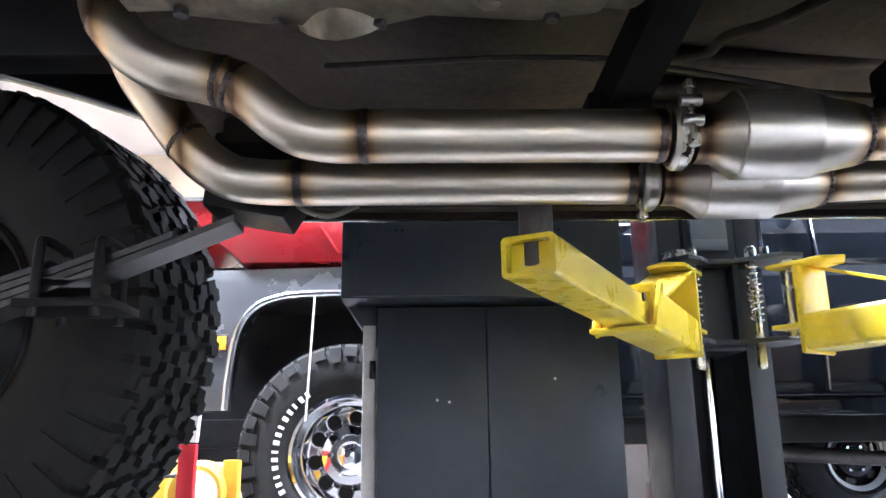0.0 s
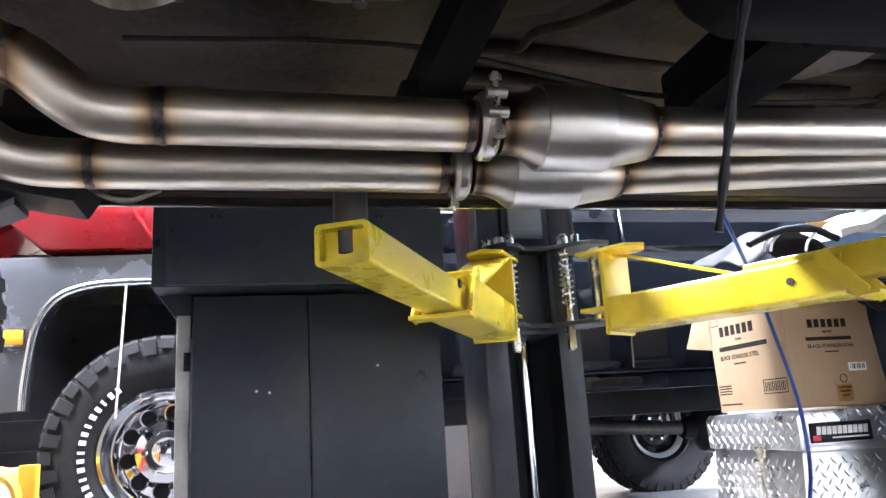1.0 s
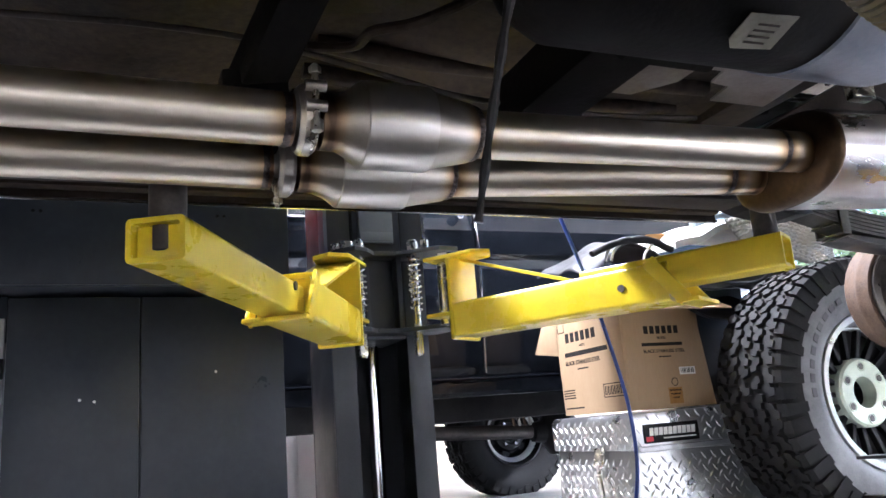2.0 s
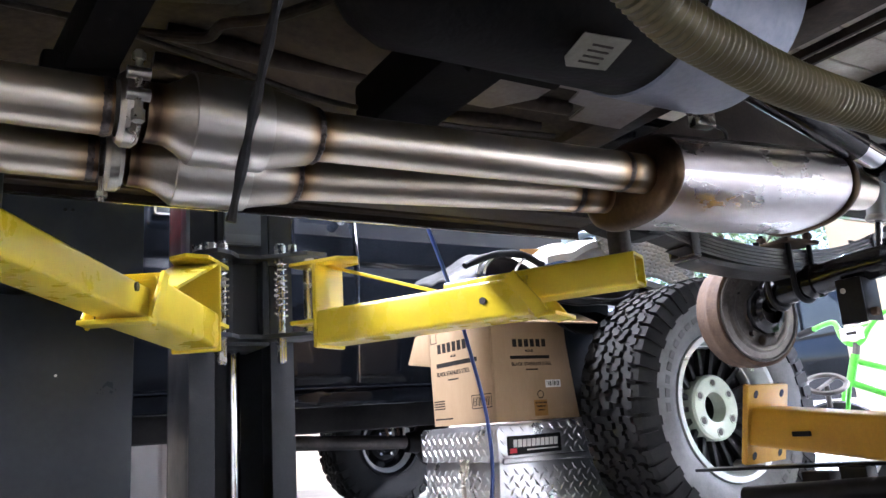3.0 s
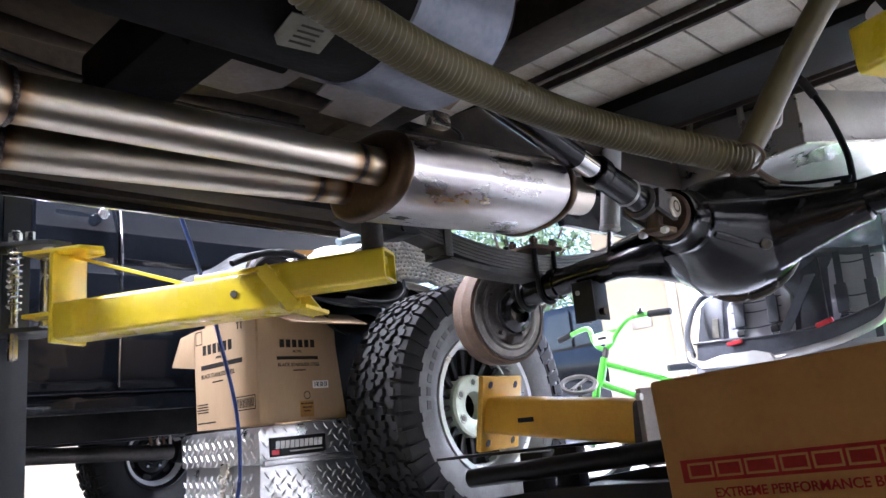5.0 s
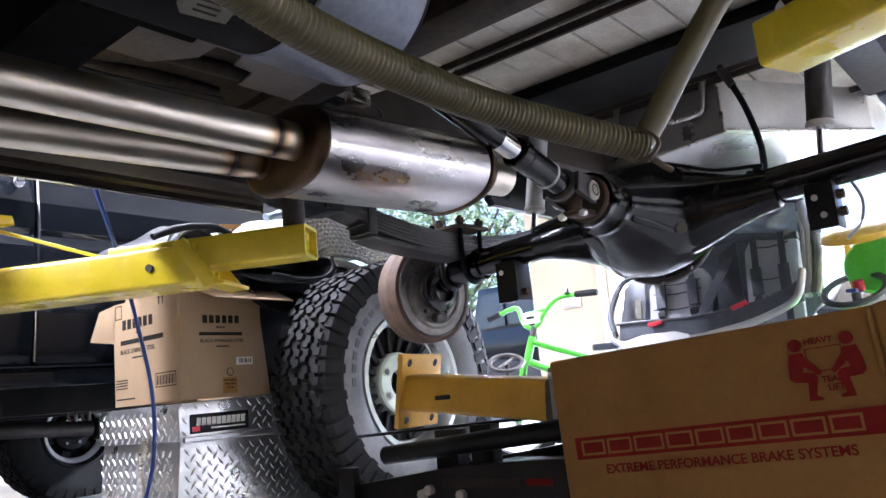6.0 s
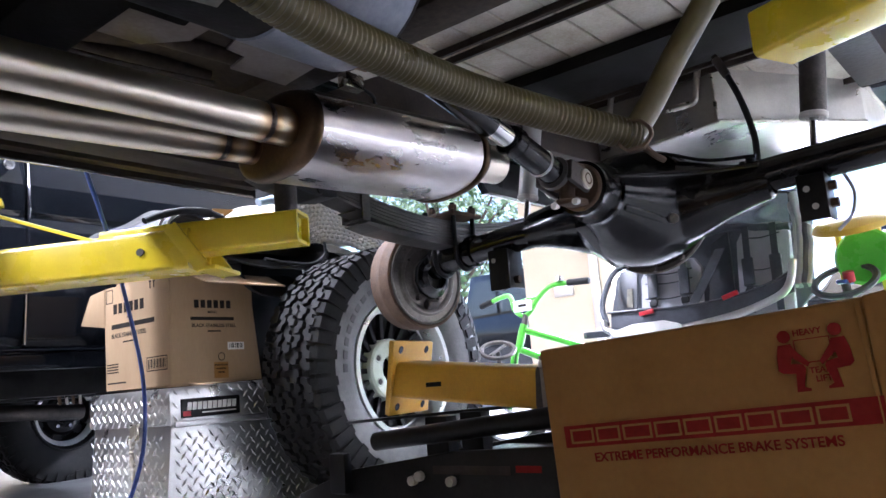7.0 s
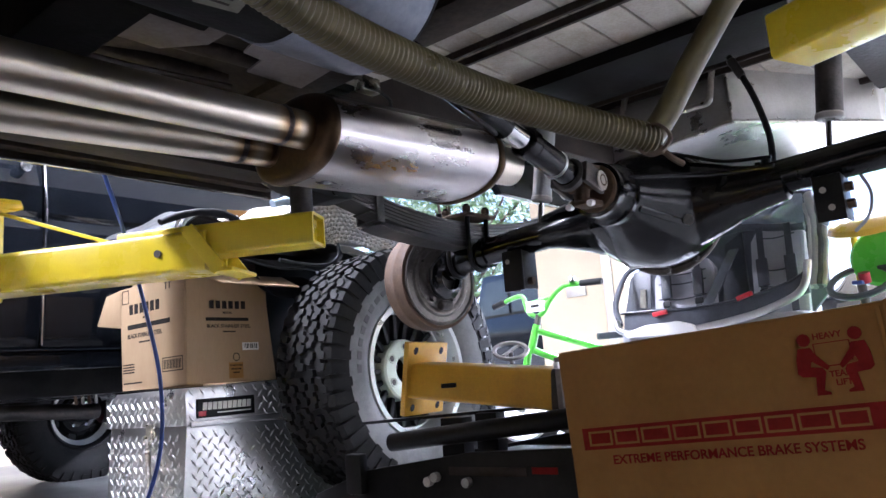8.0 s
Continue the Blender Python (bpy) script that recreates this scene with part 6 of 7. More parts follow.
m2 = draped("rubber_mat", [(2.28, 0.90), (2.40, 0.885), (2.52, 0.875), (2.64, 0.885), (2.70, 0.925), (2.68, 0.965)], 2.36, 0.005, MAT_RUBBER, "curled black rubber mat drooping over the carton edge", "mat", 4, 0.28)
part("edge_highlight", bm_tube(spline([(2.40, 2.352, 0.852), (2.52, 2.350, 0.842), (2.62, 2.350, 0.850), (2.675, 2.352, 0.885), (2.68, 2.356, 0.935)], 7), 0.006, 8), MAT_RUBBER, m2, "rolled mat edge")
draped("rubber_mat", [(2.34, 0.835), (2.38, 0.79), (2.44, 0.775), (2.51, 0.79), (2.58, 0.83)], 2.385, 0.006, MAT_RUBBER, "drooping black rubber mat flap beside the tyre", "mat", 5, 0.2)
bl = draped("blanket", [(2.37, 1.02), (2.46, 1.065), (2.58, 1.10), (2.72, 1.115), (2.86, 1.115), (3.0, 1.08), (3.12, 1.02)], 2.45, 0.025, KNIT, "cream and blue knitted blanket folded in a pile", "blanket", 9, 0.4)
part("blue_band", rough_up(bm_tube(spline([(2.46, 2.452, 1.078), (2.58, 2.448, 1.112), (2.72, 2.446, 1.126)], 8), 0.016, 12), 0.004, 30), surf("pale_blue_knit", (0.30, 0.40, 0.48), (0.42, 0.48, 0.52), 0.9, 0, 14, 140, 0.5), bl, "pale blue knitted band")
low = draped("blanket", [(2.44, 0.965), (2.56, 0.985), (2.72, 0.985), (2.90, 0.965), (3.08, 0.945)], 2.46, 0.025, KNIT, "cream knitted blanket folded under another", "blanket", 12, 0.4)


def knit_row(pts, phase, parent):
    """One braided course of thick wool: two strands twisted round each other."""
    line = spline(pts, 16)
    for e in (0.0, math.pi):
        twist = [p + Vector((0, 0.0045 * math.sin(k * 1.1 + e + phase), 0.0045 * math.cos(k * 1.1 + e + phase))) for k, p in enumerate(line)]
        part("knit_course", bm_tube(twist, lambda s, g: 0.0075 + 0.0018 * math.sin(g * 290 + e), 7), KNIT, parent)


for row in range(10):
    z0 = 1.098 - row * 0.0165
    knit_row([(2.60 + 0.012 * row, 2.432, z0 - 0.01), (2.74, 2.425, z0 + 0.012), (2.88, 2.424, z0 + 0.008), (3.02, 2.43, z0 - 0.03), (3.12, 2.45, z0 - 0.075)], row, bl if row < 6 else low)
stand = thing("storage_shelf", (2.60, 2.8, 0.0), "dark crate stack under the blankets", "stack")
part("stack_box", bm_box(2.50, 2.80, 2.62, 2.95, 0.0, 0.90, 0.01), BLACK, stand)
part("stack_box", bm_box(2.45, 3.06, 2.52, 2.95, 0.905, 0.945, 0.008), BLACK, stand)

# ---- loose wheels ----


def loose_wheel(c, a, rad, width, seed, label, spokes=True):
    w = thing("loose_wheel", (c[0], c[1], 0.0), label, "wheel", "loose wheels")
    rim_r = rad * 0.545
    body, tread = tyre_mesh(rad, width, rim_r, c, a, seed, 54, side=0.79)
    ty = part("tyre", body, RUBBER, w, "black all-terrain tyre with grey dusty sidewall")
    part("tread", tread, RUBBER, ty)
    c, a = Vector(c), Vector(a).normalized()
    h = width / 2
    part("sidewall", bm_lathe([(rim_r + 0.004, h * 0.80), (rim_r + 0.013, h * 0.875), (rim_r + 0.050, h * 0.992), (rad * 0.76, h * 1.008), (rad * 0.80, h * 1.004), (rad * 0.80, h * 0.98)], c, a, 96), RUBBER_GREY, ty, "grey dusty tyre sidewall")
    part("rim", bm_lathe([(rim_r + 0.008, h * 0.82), (rim_r + 0.006, h * 0.9), (rim_r - 0.012, h * 0.9), (rim_r - 0.02, h * 0.80), (rim_r - 0.028, h * 0.55), (rim_r - 0.04, -h * 0.2), (rim_r - 0.05, -h * 0.75), (rim_r, -h * 0.85)], c, a, 72), RIM_GREY, w, "machined grey alloy rim lip")
    part("rim_barrel", bm_lathe([(rim_r * 0.40, h * 0.10), (rim_r * 0.86, h * 0.16), (rim_r * 0.88, h * 0.10), (rim_r * 0.40, h * 0.04)], c, a, 64), BLACK, w)
    right = Vector((0, 0, 1)).cross(a).normalized()
    up = a.cross(right)
    for k in range(18):
        an = 2 * math.pi * k / 18
        d = right * math.cos(an) + up * math.sin(an)
        part("spoke", bm_obox(c + d * rim_r * 0.42 + a * h * 0.20, c + d * rim_r * 0.85 + a * h * 0.34, 0.017, 0.022, 0.003, a), BLACK, w)
    part("inner_ring", bm_lathe([(rim_r * 0.84, h * 0.30), (rim_r * 0.86, h * 0.42), (rim_r * 0.93, h * 0.46), (rim_r * 0.95, h * 0.30)], c, a, 64), RIM_GREY, w)
    hub = part("hub_plate", bm_lathe([(rim_r * 0.21, h * 0.05), (rim_r * 0.21, h * 0.42), (rim_r * 0.24, h * 0.45), (rim_r * 0.43, h * 0.45), (rim_r * 0.46, h * 0.40), (rim_r * 0.47, h * 0.1)], c, a, 56), HUB_GREEN, w, "pale grey-green hub plate")
    for k in range(6):
        an = 2 * math.pi * (k + 0.5) / 6
        p = c + (right * math.cos(an) + up * math.sin(an)) * rim_r * 0.345
        part("lug_hole", bm_cyl(p + a * h * 0.40, p + a * (h * 0.455), rim_r * 0.045, seg=16), IRON, hub)
        part("lug_ring", bm_lathe([(rim_r * 0.046, h * 0.45), (rim_r * 0.066, h * 0.468), (rim_r * 0.07, h * 0.45)], p, a, 16), HUB_GREEN, hub)
    marks = [(a0, a0 + 5) for a0 in range(112, 182, 8)] + [(a0, a0 + 5) for a0 in range(296, 350, 8)]
    sidewall_marks(ty, c, a, rad * 0.68, rad * 0.72, h * 1.0, marks, TYRE_MARK)
    return w


sw = loose_wheel((2.80, 2.225, 0.445), (0.0, -1, 0.03), 0.440, 0.28, 21, "tall all-terrain tyre on a grey alloy rim leaning on the chest")
loose_wheel((3.30, 2.46, 0.42), (0.30, -0.95, 0.0), 0.42, 0.29, 22, "dusty all-terrain tyre standing behind another wheel")

# ---- floor jack with a yellow beam stand ----
stn = thing("beam_stand", (1.98, 1.36, 0.24), "ochre steel stand beam with a bolted end plate", "stand")
o = Vector((1.985, 1.368, 0.41))
ux, uz = Vector((0.985, 0.16, 0.0)).normalized(), Vector((0.17, 0.33, -0.93)).normalized() * -1
nn = ux.cross(uz).normalized()
pl = part("end_plate", bm_prism([(-0.078, -0.08), (0.078, -0.08), (0.078, 0.08), (-0.078, 0.08)], o, ux, uz, nn * 0.012, 0.003), OCHRE, stn, "ochre end plate with four bolt holes")
fn = nn if nn.y < 0 else -nn
for sx in (-0.05, 0.05):
    for sz in (-0.062, 0.062):
        hc = o + ux * sx + uz * sz + (nn * 0.012 if nn.y < 0 else Vector((0, 0, 0)))
        part("bolt_hole", bm_cyl(hc - fn * 0.004, hc + fn * 0.0006, 0.008, seg=16), BLACK, pl)
bm_a, bm_b = Vector((1.965, 1.352, 0.405)), Vector((1.921, 0.952, 0.3665))
beam = part("beam", bm_hollow(bm_a, bm_b, 0.085, 0.072, 0.006), OCHRE, stn, "ochre square steel beam")
part("slot", bm_box(1.8985, 1.9035, 1.21, 1.245, 0.385, 0.394, 0.001), BLACK, beam)
part("scorched_end", bm_hollow(bm_a.lerp(bm_b, 0.93), bm_b, 0.0862, 0.0732, 0.004), IRON, beam)
part("flange", bm_obox(bm_b + Vector((-0.004, 0.006, -0.005)), bm_b + Vector((-0.006, -0.006, -0.005)), 0.10, 0.125, 0.003), DUSTY, stn, "bare grey flange plate")
# Solid white discs stand for daylight showing through the flange holes.
for z in (0.33, 0.41):
    part("lit_flange_hole", bm_cyl((1.862, 0.960, z), (1.862, 0.9515, z), 0.006, seg=12), WHITE, stn)
jack = thing("floor_jack", (1.75, 1.1, 0.0), "long black steel floor jack with a low frame", "floor jack")
part("side_frame", bm_prism([(0.60, 0.30), (1.05, 0.285), (1.28, 0.255), (1.42, 0.21), (1.42, 0.06), (0.60, 0.06)], (1.72, 0, 0), (0, 1, 0), (0, 0, 1), (0.012, 0, 0), 0.003), BLACK, jack)
part("side_frame", bm_prism([(0.60, 0.30), (1.05, 0.285), (1.28, 0.255), (1.42, 0.21), (1.42, 0.06), (0.60, 0.06)], (2.02, 0, 0), (0, 1, 0), (0, 0, 1), (0.012, 0, 0), 0.003), BLACK, jack)
part("top_cover", bm_box(1.734, 2.018, 0.62, 1.15, 0.255, 0.265, 0.003), BLACK, jack)
part("wordmark_bar", bm_box(1.7188, 1.7195, 0.94, 1.09, 0.250, 0.263, 0), FRAME, jack)
part("wordmark_bar", bm_box(1.7188, 1.7195, 0.885, 0.93, 0.254, 0.264, 0), RED_INK, jack)
part("handle_tube", bm_cyl((1.74, 1.235, 0.30), (1.76, 0.78, 0.338), 0.016, seg=24, b=0.003), BLACK, jack, "black handle tube")
part("cross_blade", bm_obox((1.95, 1.50, 0.322), (1.94, 1.0, 0.342), 0.05, 0.006, 0.001), BLACK, jack)
for x in (1.80, 1.90):
    part("saddle_bracket", bm_box(x, x + 0.03, 1.12, 1.17, 0.26, 0.335, 0.003), BLACK, jack)
part("knob", bm_box(1.70, 1.72, 1.275, 1.315, 0.215, 0.285, 0.006), BLACK, jack)
for y, z in ((1.13, 0.24), (1.115, 0.247), (1.05, 0.24)):
    part("bolt_head", bm_cyl((1.7185, y, z), (1.708, y, z), 0.008, seg=8), STRIP, jack)
for x in (1.70, 2.036):
    for y in (0.7, 1.38):
        part("caster", bm_cyl((x, y, 0.06), (x + 0.02, y, 0.06), 0.06, seg=24), IRON, jack)

# ---- brake parts carton ----
bx = thing("brake_parts_carton", pose(1.434, 0.670, 0.0078, 0, -3.3, -89.5), "kraft cardboard carton of brake parts with red print", "box")
BW, BD, BH = 0.318, 0.30, 0.412
bm = bm_box(0, BW, 0, BD, 0, BH, 0.005, 3)
bmesh.ops.subdivide_edges(bm, edges=bm.edges[:], cuts=3, use_grid_fill=True)
rough_up(bm, 0.0016, 12)
part("body", bm, DARK_CARD, bx, local=True)
FYP = -0.0032


def face_bar(x0, x1, z0, z1, material, name="print_bar", y=FYP):
    return part(name, bm_box(x0, x1, y - 0.0006, y, z0, z1, 0), material, bx, local=True)


Z1 = BH
part("tape_flap", bm_prism([(BW - 0.02, 0.01), (BW + 0.006, 0.0), (BW + 0.006, Z1 + 0.002), (BW - 0.012, Z1)], (0, -0.004, 0), (1, 0, 0), (0, 0, 1), (0, 0.01, 0), 0.002), DARK_CARD, bx, local=True)
for k, (x, w) in enumerate(((0.300, 0.004), (0.309, 0.005))):
    part("tape_crease", rough_up(bm_box(x, x + w, FYP - 0.001, FYP + 0.002, 0.05, Z1 - 0.004, 0.0015), 0.0012, 40), DARK_CARD, bx, local=True)
face_bar(0.020, 0.306, Z1 - 0.099, Z1 - 0.078, RED_INK, "wordmark_panel")
lx = 0.0270
for wdt in (0.028, 0.028, 0.032, 0.028, 0.028, 0.027, 0.027, 0.030, 0.028):
    x0, x1, z0, z1 = lx, lx + wdt - 0.003, Z1 - 0.0955, Z1 - 0.0815
    for a, b, lo, hi in ((x0, x1, z1 - 0.002, z1), (x0, x1, z0, z0 + 0.002), (x0, x0 + 0.002, z0 + 0.002, z1 - 0.002), (x1 - 0.002, x1, z0 + 0.002, z1 - 0.002)):
        face_bar(a, b, lo, hi, DARK_CARD, "wordmark_block", FYP - 0.0008)
    lx += wdt
tm = lambda x, z: Matrix.Translation((x, FYP - 0.0004, z)) @ Matrix.Rotation(radians(90), 4, "X")
lettering("EXTREME PERFORMANCE BRAKE SYSTEMS", 0.0118, tm(0.160, Z1 - 0.110), RED_INK, bx, "bold red print")
lettering("HEAVY", 0.0072, tm(0.2605, Z1 - 0.0215), RED_INK, bx, "small red print")
lettering("TEAM", 0.0070, tm(0.2655, Z1 - 0.0530), RED_INK, bx, "small red print")
lettering("LIFT", 0.0070, tm(0.2665, Z1 - 0.0600), RED_INK, bx, "small red print")
SQUAT = [(-0.0060, -0.0065), (0.0040, -0.0065), (0.0062, -0.0115), (0.0160, -0.0235), (0.0140, -0.0265), (0.0030, -0.0180), (0.0015, -0.0225), (0.0105, -0.0240), (0.0125, -0.0275), (0.0085, -0.0420), (0.0130, -0.0440), (0.0130, -0.0460), (0.0020, -0.0460), (0.0040, -0.0310), (-0.0060, -0.0300), (-0.0095, -0.0270), (-0.0085, -0.0150)]
for sx, cx, cz in ((1, 0.2420, Z1 - 0.0230), (-1, 0.2815, Z1 - 0.0225)):
    part("pictogram", joined(bm_cyl((cx, FYP - 0.0006, cz), (cx, FYP, cz), 0.0053, seg=24), bm_prism(SQUAT, (cx, FYP - 0.0006, cz), (sx, 0, 0), (0, 0, 1), (0, 0.0006, 0), 0)), RED_INK, bx, "plain red lifting pictogram", local=True)
for a, b, lo, hi in ((0.2485, 0.2765, Z1 - 0.0275, Z1 - 0.0268), (0.2485, 0.2492, Z1 - 0.0435, Z1 - 0.0275), (0.2758, 0.2765, Z1 - 0.0435, Z1 - 0.0275), (0.2530, 0.2715, Z1 - 0.0465, Z1 - 0.0455)):
    face_bar(a, b, lo, hi, RED_INK)

# ---- hoses, cables, strap ----
hose = thing("ribbed_hose", (1.32, 0.51, 0.59), "olive corrugated hose tied up in a loop", "hose")
HP = [(0.83, 0.60, 0.80), (0.895, 0.606, 0.712), (0.962, 0.61, 0.660), (1.018, 0.613, 0.645), (1.08, 0.615, 0.636), (1.16, 0.615, 0.632), (1.24, 0.610, 0.628), (1.32, 0.582, 0.617), (1.394, 0.541, 0.602)]
cor = spline(HP, 140)
part("corrugated_tube", bm_tube(cor, lambda s, g: 0.0156 - 0.0016 * s + 0.0007 * math.sin(g * 2 * math.pi / 0.0048), 20), OLIVE, hose, "olive corrugated plastic hose", 70)
part("smooth_tube", bm_tube(spline([(1.392, 0.542, 0.604), (1.401, 0.525, 0.63), (1.41, 0.502, 0.668), (1.425, 0.468, 0.721), (1.438, 0.441, 0.76), (1.446, 0.414, 0.819)], 8), 0.0118, 20), OLIVE, hose)
part("tie_cord", rough_up(bm_lathe([(0.013, -0.003), (0.0155, -0.002), (0.0155, 0.003), (0.013, 0.004)], (1.375, 0.533, 0.596), (1, 0.1, -0.1), 20), 0.002, 90), BARK, hose)
part("cord_end", bm_tube(spline([(1.379, 0.529, 0.588), (1.387, 0.523, 0.579), (1.399, 0.519, 0.575)], 4), 0.003, 8), BARK, hose)

strap = thing("hanging_strap", (0.748, 0.684, 0.54), "thin black plastic strap hanging from the underbody", "strap")
part("strip", bm_tube(spline([(0.80, 0.62, 0.80), (0.782, 0.64, 0.73), (0.768, 0.66, 0.66), (0.758, 0.674, 0.60), (0.748, 0.684, 0.54)], 8), lambda s, g: 0.0036 - 0.0014 * s + 0.0006 * math.sin(g * 210), 8), BLACK, strap)

cable = thing("air_hose", (1.65, 1.85, 0.0), "blue hose hanging down to the floor", "hose")
part("line", bm_tube(spline([(1.50, 1.85, 1.02), (1.526, 1.85, 0.927), (1.585, 1.85, 0.755), (1.628, 1.85, 0.598), (1.659, 1.85, 0.444), (1.655, 1.85, 0.294), (1.61, 1.86, 0.16), (1.54, 1.88, 0.05), (1.45, 1.9, 0.008)], 10), 0.0044, 14), BLUE, cable)

# ---- shop clutter beyond the tyre ----
sg = thing("striped_stand", (-0.22, 2.7, 0.0), "red and white stand leg with black marks", "stand")
part("leg", bm_obox((-0.235, 2.7, 0.0), (-0.232, 2.7, 0.47), 0.05, 0.03, 0.004, (0, 1, 0)), RED_PLASTIC, sg)
part("white_panel", bm_obox((-0.232, 2.7, 0.475), (-0.225, 2.7, 0.62), 0.05, 0.03, 0.004, (0, 1, 0)), WHITE, sg)
for z in (0.50, 0.545, 0.585):
    part("mark", bm_obox((-0.25, 2.683, z), (-0.21, 2.683, z + 0.02), 0.02, 0.003, 0.001, (0, 1, 0)), BLACK, sg)
hr = thing("hose_reel", (-0.27, 2.95, 0.0), "yellow air hose coiled on a stand", "hose reel")
part("coil", joined(*[bm_lathe([(0.085 + 0.0, -0.012), (0.1, 0.0), (0.085, 0.012), (0.07, 0.0)], (-0.27, 2.92 + 0.025 * k, 0.32), (0, 1, 0), 40, True) for k in range(4)]), YELLOW_PLASTIC, hr)
part("post", bm_box(-0.42, -0.36, 2.93, 2.98, 0.0, 0.42, 0.006), YELLOW_PLASTIC, hr)
part("post", bm_box(-0.19, -0.14, 2.93, 2.98, 0.0, 0.42, 0.006), OCHRE, hr)
part("foot", bm_box(-0.45, -0.12, 2.9, 3.0, 0.0, 0.03, 0.004), YELLOW_PLASTIC, hr)
part("crank", bm_cyl((-0.42, 2.9, 0.37), (-0.33, 2.9, 0.375), 0.008, seg=12), IRON, hr)
tc = thing("tool_cart", (-0.38, 3.05, 0.0), "pale cart with red trim beside the truck", "cart")
part("panel", bm_box(-0.62, -0.36, 3.05, 3.2, 0.0, 0.44, 0.01), CREAM, tc)
part("trim_edge", bm_box(-0.62, -0.44, 3.03, 3.045, 0.12, 0.34, 0.004), RED_PLASTIC, tc)
jg = thing("plastic_jug", (1.74, 4.9, 0.0), "translucent plastic jug with pink fluid", "jug")
part("bottle", bm_lathe([(0, 0), (0.06, 0), (0.065, 0.02), (0.065, 0.2), (0.05, 0.25), (0.022, 0.27), (0.022, 0.29), (0, 0.29)], (1.74, 4.9, 0.0), (0, 0, 1), 28), surf("milky_plastic", (0.72, 0.66, 0.64), (0.66, 0.55, 0.53), 0.35, 0, 6, 80), jg)
part("cap", bm_cyl((1.74, 4.9, 0.292), (1.74, 4.9, 0.312), 0.023, seg=20), RED_PLASTIC, jg)
rc = thing("fuel_can", (1.9, 4.9, 0.0), "red plastic fuel can on the floor", "fuel can")
part("body", bm_box(1.83, 2.02, 4.84, 5.0, 0.0, 0.29, 0.02, 3), RED_PLASTIC, rc)
part("spout", bm_cyl((1.9, 4.9, 0.29), (1.88, 4.9, 0.34), 0.018, seg=16), BLACK, rc)
wc = thing("white_cabinet", (1.4, 5.4, 0.0), "low white storage cabinet by the wall", "cabinet")
part("body", bm_box(0.9, 2.3, 5.25, 5.7, 0.0, 0.95, 0.01), WHITE, wc)
part("door", bm_box(0.93, 1.58, 5.235, 5.249, 0.05, 0.92, 0.004), WHITE, wc)
part("door", bm_box(1.60, 2.27, 5.235, 5.249, 0.05, 0.92, 0.004), WHITE, wc)

# ---- things by the doorway ----
bike = thing("kids_bicycle", (4.3, 2.3, 0.0), "lime green children's bicycle with a black saddle", "bicycle")


def tube_part(name, pts, r, m, label="", n=6):
    return part(name, bm_tube(spline(pts, n), r, 14), m, bike, label)


HT, HB = Vector((4.10, 2.43, 0.64)), Vector((4.08, 2.47, 0.50))
tube_part("handlebar", [(4.16, 2.66, 0.785), (4.14, 2.58, 0.80), (4.13, 2.52, 0.795), (4.12, 2.49, 0.72), (4.11, 2.44, 0.685), (4.11, 2.39, 0.70), (4.11, 2.34, 0.76), (4.11, 2.26, 0.815), (4.12, 2.16, 0.82)], 0.0125, GREEN, "lime green high-rise handlebar")
part("crossbar", bm_cyl((4.12, 2.50, 0.755), (4.11, 2.345, 0.77), 0.009, seg=12), GREEN, bike)
part("grip", bm_cyl((4.12, 2.165, 0.82), (4.125, 2.045, 0.815), 0.017, seg=20, b=0.004), MAT_RUBBER, bike)
part("grip", bm_cyl((4.155, 2.65, 0.787), (4.18, 2.75, 0.77), 0.017, seg=20, b=0.004), MAT_RUBBER, bike)
part("bell", bm_lathe([(0.0, 0.03), (0.014, 0.026), (0.02, 0.012), (0.02, 0.0), (0, 0)], (4.105, 2.2, 0.832), (0, 0, 1), 20), ZINC, bike)
part("name_plate", bm_box(4.075, 4.08, 2.36, 2.47, 0.705, 0.76, 0.004), WHITE, bike, "white number plate with a plain bar")
part("plate_bar", bm_box(4.0735, 4.0745, 2.39, 2.44, 0.728, 0.742, 0), BLACK_INK, bike)
part("stem", bm_cyl((4.11, 2.42, 0.69), (4.10, 2.43, 0.63), 0.016, seg=20), IRON, bike)
part("head_tube", bm_cyl(HT, HB, 0.02, seg=20), GREEN, bike)
tube_part("top_tube", [HT - Vector((0, 0, 0.03)), (4.25, 2.28, 0.535), (4.45, 2.1, 0.44)], 0.017, GREEN)
tube_part("down_tube", [HB + Vector((0, 0, 0.02)), (4.25, 2.28, 0.40), (4.40, 2.12, 0.27)], 0.018, GREEN)
part("seat_tube", bm_cyl((4.40, 2.12, 0.27), (4.42, 2.09, 0.53), 0.014, seg=16), GREEN, bike)
part("saddle", bm_prism([(-0.10, -0.055), (-0.03, -0.06), (0.12, -0.018), (0.13, 0), (0.12, 0.018), (-0.03, 0.06), (-0.10, 0.055)], (4.40, 2.12, 0.54), (-0.7, 0.7, 0), (0.7, 0.7, 0), (0, 0, 0.035), 0.012), SEAT_VINYL, bike, "black saddle")
